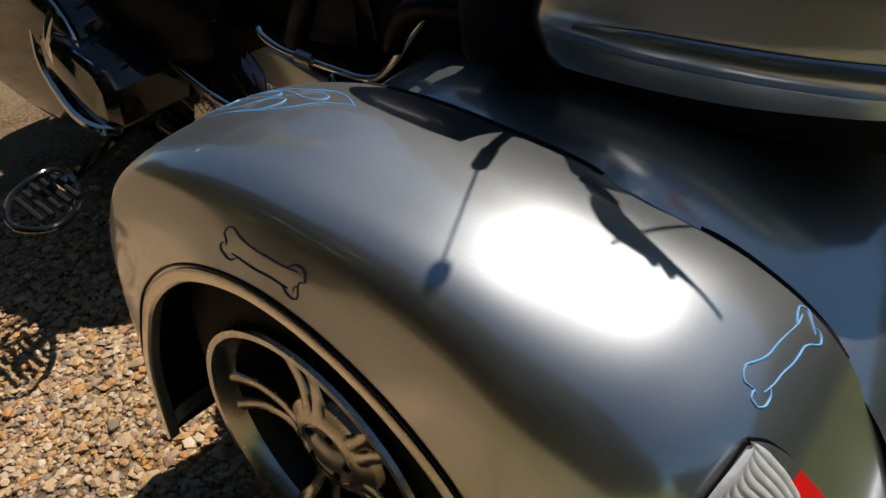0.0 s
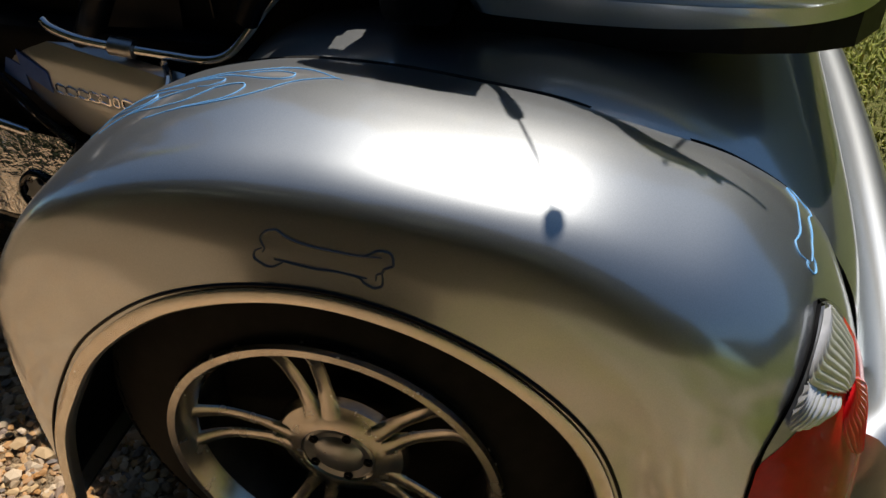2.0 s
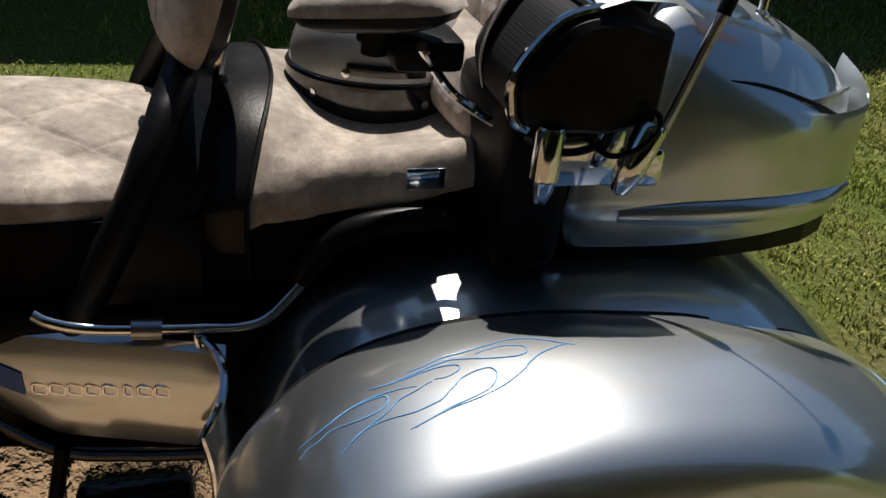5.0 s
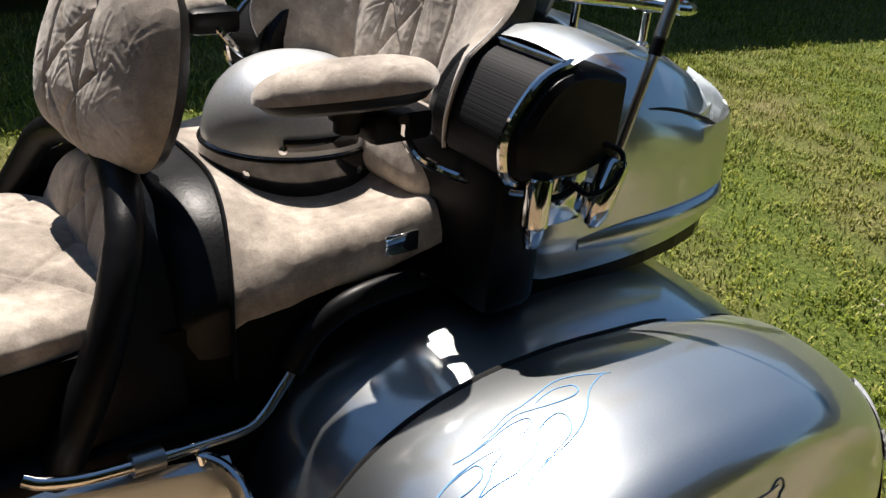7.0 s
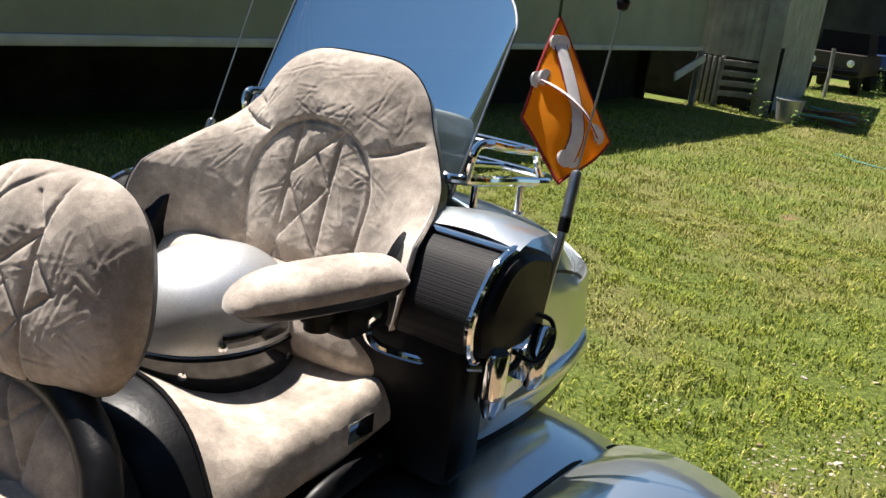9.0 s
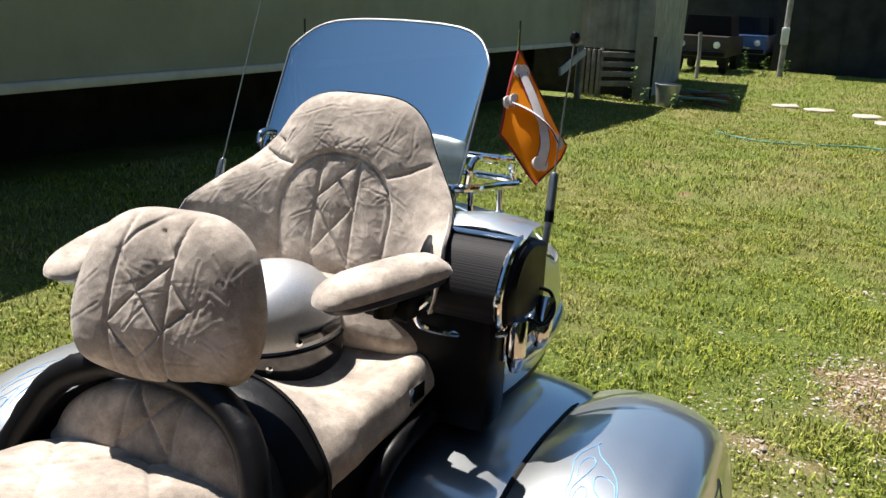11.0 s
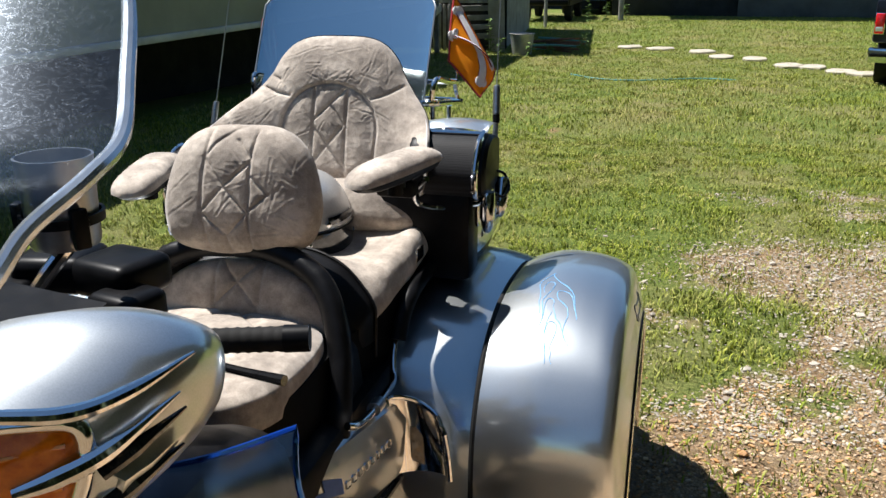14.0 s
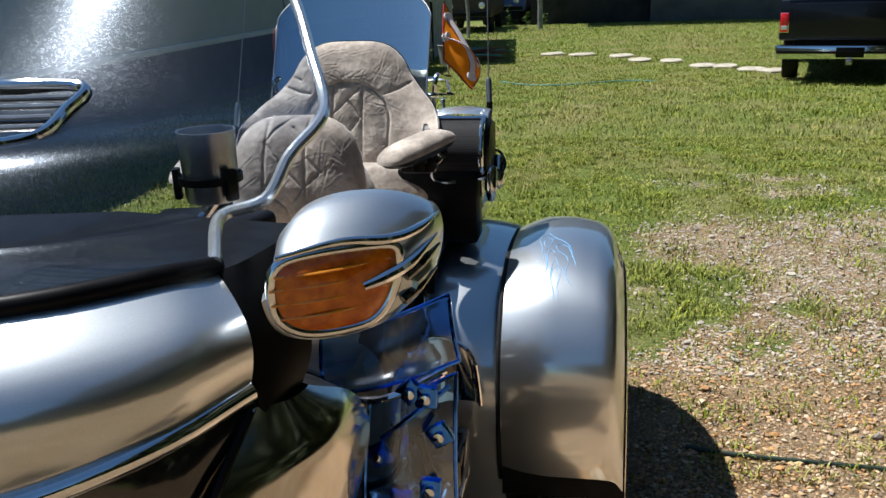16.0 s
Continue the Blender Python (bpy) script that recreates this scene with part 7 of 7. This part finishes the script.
def grass():
    rng = np.random.default_rng(8)

    def keep(x, y):
        if abs(x) < 0.75 and -0.6 < y < 1.9:
            return 0.0
        return max(0.42 if y < 0.15 and x < -0.95 else 0.3 if y < -0.3 else 0.03, 1.0 - 1.25 * bare(x, y)) * (0.55 + 0.6 * (0.5 + noise.noise(Vector((x * 1.3, y * 1.3, 4)))))
    def tuft(x, y):
        return max(0.12, min(1.0, 0.6 + 1.5 * noise.noise(Vector((x * 6, y * 6, 9)))))
    a = scatter(rng, 330000, -3.8, 2.2, -5.5, 0.2, lambda x, y: keep(x, y) * tuft(x, y))
    f2 = scatter(rng, 30000, 2.2, 4.4, -5.5, 0.2, lambda x, y: 0.8)
    b2 = scatter(rng, 170000, -5.5, 4.4, -18.0, -5.5, lambda x, y: keep(x, y) * (0.3 + 0.7 * tuft(x * 0.5, y * 0.5)))
    c2 = scatter(rng, 14000, 0.75, 4.4, -0.2, 3.4, lambda x, y: 0.9)
    d2 = scatter(rng, 700, -1.7, -0.35, 0.3, 1.7, lambda x, y: 0.5 if noise.noise(Vector((x * 5, y * 5, 1))) > 0.32 else 0.0)
    e2 = scatter(rng, 45000, -7.0, 4.2, -29.0, -18.0, lambda x, y: 0.8)
    pts = np.concatenate([e2, a, f2, b2, c2, d2])
    n = len(pts)
    big = np.concatenate([np.full(len(e2), 2.0), np.full(len(a), 1.0), np.full(len(f2), 1.3), np.full(len(b2), 1.5), np.full(len(c2), 1.0), np.full(len(d2), 0.6)])
    h = rng.uniform(0.012, 0.04, n) * big * np.array([0.75 + 0.6 * max(0.0, 0.4 + noise.noise(Vector((x * 2.3, y * 2.3, 31)))) for x, y in pts])
    w = rng.uniform(0.0016, 0.0032, n) * big * 1.1
    ang = rng.uniform(0, 2 * np.pi, n)
    lean = rng.uniform(0.3, 1.1, n)
    z = np.array([ground_z(x, y) for x, y in pts])
    dx, dy = np.cos(ang), np.sin(ang)
    sx, sy = -dy * w, dx * w
    base = np.column_stack([pts, z - 0.004])
    V = np.empty((n, 5, 3))
    mid = base + np.column_stack([dx * h * lean * 0.35, dy * h * lean * 0.35, h * 0.6])
    tip = base + np.column_stack([dx * h * lean, dy * h * lean, h * (1.15 - 0.45 * lean)])
    side = np.column_stack([sx, sy, np.zeros(n)])
    V[:, 0], V[:, 1], V[:, 2], V[:, 3], V[:, 4] = base - side, base + side, mid + side * 0.8, mid - side * 0.8, tip
    me = bpy.data.meshes.new("grass")
    idx = np.arange(n)[:, None] * 5
    quads = (idx + np.array([0, 1, 2, 3])).tolist()
    tris = (idx + np.array([3, 2, 4])).tolist()
    me.from_pydata(V.reshape(-1, 3).tolist(), [], quads + tris)
    me.materials.append(M["grass"])
    tagged(new("grass", me), "short mown lawn grass with dry blades", "grass", kind="stuff")


pebbles()
grass()


# ---- stepping stones, hoses, litter ----
def build_stones():
    rng = random.Random(3)
    spots = [(0.29, -17.2), (-0.32, -16.9), (-1.18, -16.45), (-1.55, -15.5), (-2.13, -15.2), (-2.62, -14.2), (-2.98, -14.05), (-3.33, -13.45), (-3.7, -13.2)]
    for x, y in spots:
        n = 10
        out = [(0.32 * rng.uniform(0.75, 1.2) * math.cos(k * 0.628), 0.24 * rng.uniform(0.75, 1.2) * math.sin(k * 0.628)) for k in range(n)]
        rings = [[Vector((a * s, b * s, z)) for a, b in out] for s, z in ((1.0, -0.03), (1.0, 0.03), (0.93, 0.045))]
        ob = part("stepping_stone", loft(rings), "stone")
        ob.matrix_basis = pose(x, y, ground_z(x, y), 0, 0, rng.uniform(0, 90))
        tagged(ob, "flat tan stepping stone set in the lawn", "stone", "row of stepping stones")


build_stones()


def build_hose(name, pts, r, material, label):
    P = [(x, y, ground_z(x, y) + r * 1.0) for x, y in pts]
    tagged(part(name, tube(P, r, 60, 8), material), label, "hose")


build_hose("garden_hose", [(-0.95, -0.02), (-1.1, 0.01), (-1.5, 0.04), (-2.2, 0.1), (-3.2, 0.05)], 0.007, "hose", "thin dark green hose lying on the gravel")
build_hose("garden_hose", [(0.9, -11.9), (0.4, -11.2), (-0.17, -11.1), (-1.05, -11.7), (-1.6, -11.6)], 0.012, "hose_teal", "pale teal garden hose lying in the grass")


# ---- trees on the open side, seen in the paint ----
def build_tree(x, y, height, spread, seed):
    rng = np.random.default_rng(seed)
    t = thing("tree", "leafy dark green shade tree", "tree", "trees along the open side", at=(x, y, 0))
    part("trunk", tube([(0, 0, -0.2), (0.05, 0.03, height * 0.25), (0.0, 0.1, height * 0.6)], [0.22, 0.16, 0.08], 14, 10), "bark", t)
    for k in range(6):
        a = k * 1.05 + seed
        z = height * (0.2 + 0.06 * k)
        part("limb", tube([(0, 0, z), (0.4 * spread * math.cos(a), 0.4 * spread * math.sin(a), z + 0.12 * height), (0.75 * spread * math.cos(a), 0.75 * spread * math.sin(a), z + 0.2 * height)], [0.08, 0.05, 0.02], 10, 7), "bark", t)
    n = 7500
    d = rng.standard_normal((n, 3))
    d /= np.linalg.norm(d, axis=1)[:, None]
    rad = rng.uniform(0.55, 1.0, n) ** 0.6
    lump = np.array([1 + 0.35 * noise.noise(Vector(p) * 2.2 + Vector((seed, 0, 0))) for p in d])
    c = d * (rad * lump)[:, None] * [spread, spread, height * 0.5] + [0, 0, height * 0.48]
    c = c[c[:, 2] > 0.25]
    n = len(c)
    u = rng.standard_normal((n, 3))
    u /= np.linalg.norm(u, axis=1)[:, None]
    v = np.cross(u, rng.standard_normal((n, 3)))
    v /= np.linalg.norm(v, axis=1)[:, None]
    s = rng.uniform(0.16, 0.4, n)[:, None]
    V = np.stack([c - u * s, c + v * s * 0.5, c + u * s, c - v * s * 0.5], 1).reshape(-1, 3)
    me = bpy.data.meshes.new("crown")
    me.from_pydata(V.tolist(), [], (np.arange(n)[:, None] * 4 + np.arange(4)).tolist())
    me.materials.append(M["leaf"])
    crown = new("crown", me)
    crown.parent = t


for k, (x, y, h, s) in enumerate([(-11.2, -1.4, 12.5, 3.4), (-11.0, 2.4, 12.8, 3.4), (-11.0, 6.4, 12.6, 3.4), (-10.6, 10.6, 8.4, 3.0), (-11.4, -5.6, 8.4, 3.0), (-12.0, -12.5, 8.0, 2.8), (-11.0, -9.2, 8.2, 2.7), (-8.9, -6.0, 8.4, 2.6), (-6.0, -2.7, 7.6, 2.4), (-5.4, 0.2, 7.6, 2.4), (-5.4, 3.2, 7.8, 2.4), (-5.6, 6.2, 7.8, 2.5), (-7.4, 9.4, 8.4, 2.8), (-6.2, 12.8, 6.0, 2.6), (-3.0, 18.5, 5.0, 2.8)]):
    build_tree(x, y, h, s, k + 1)
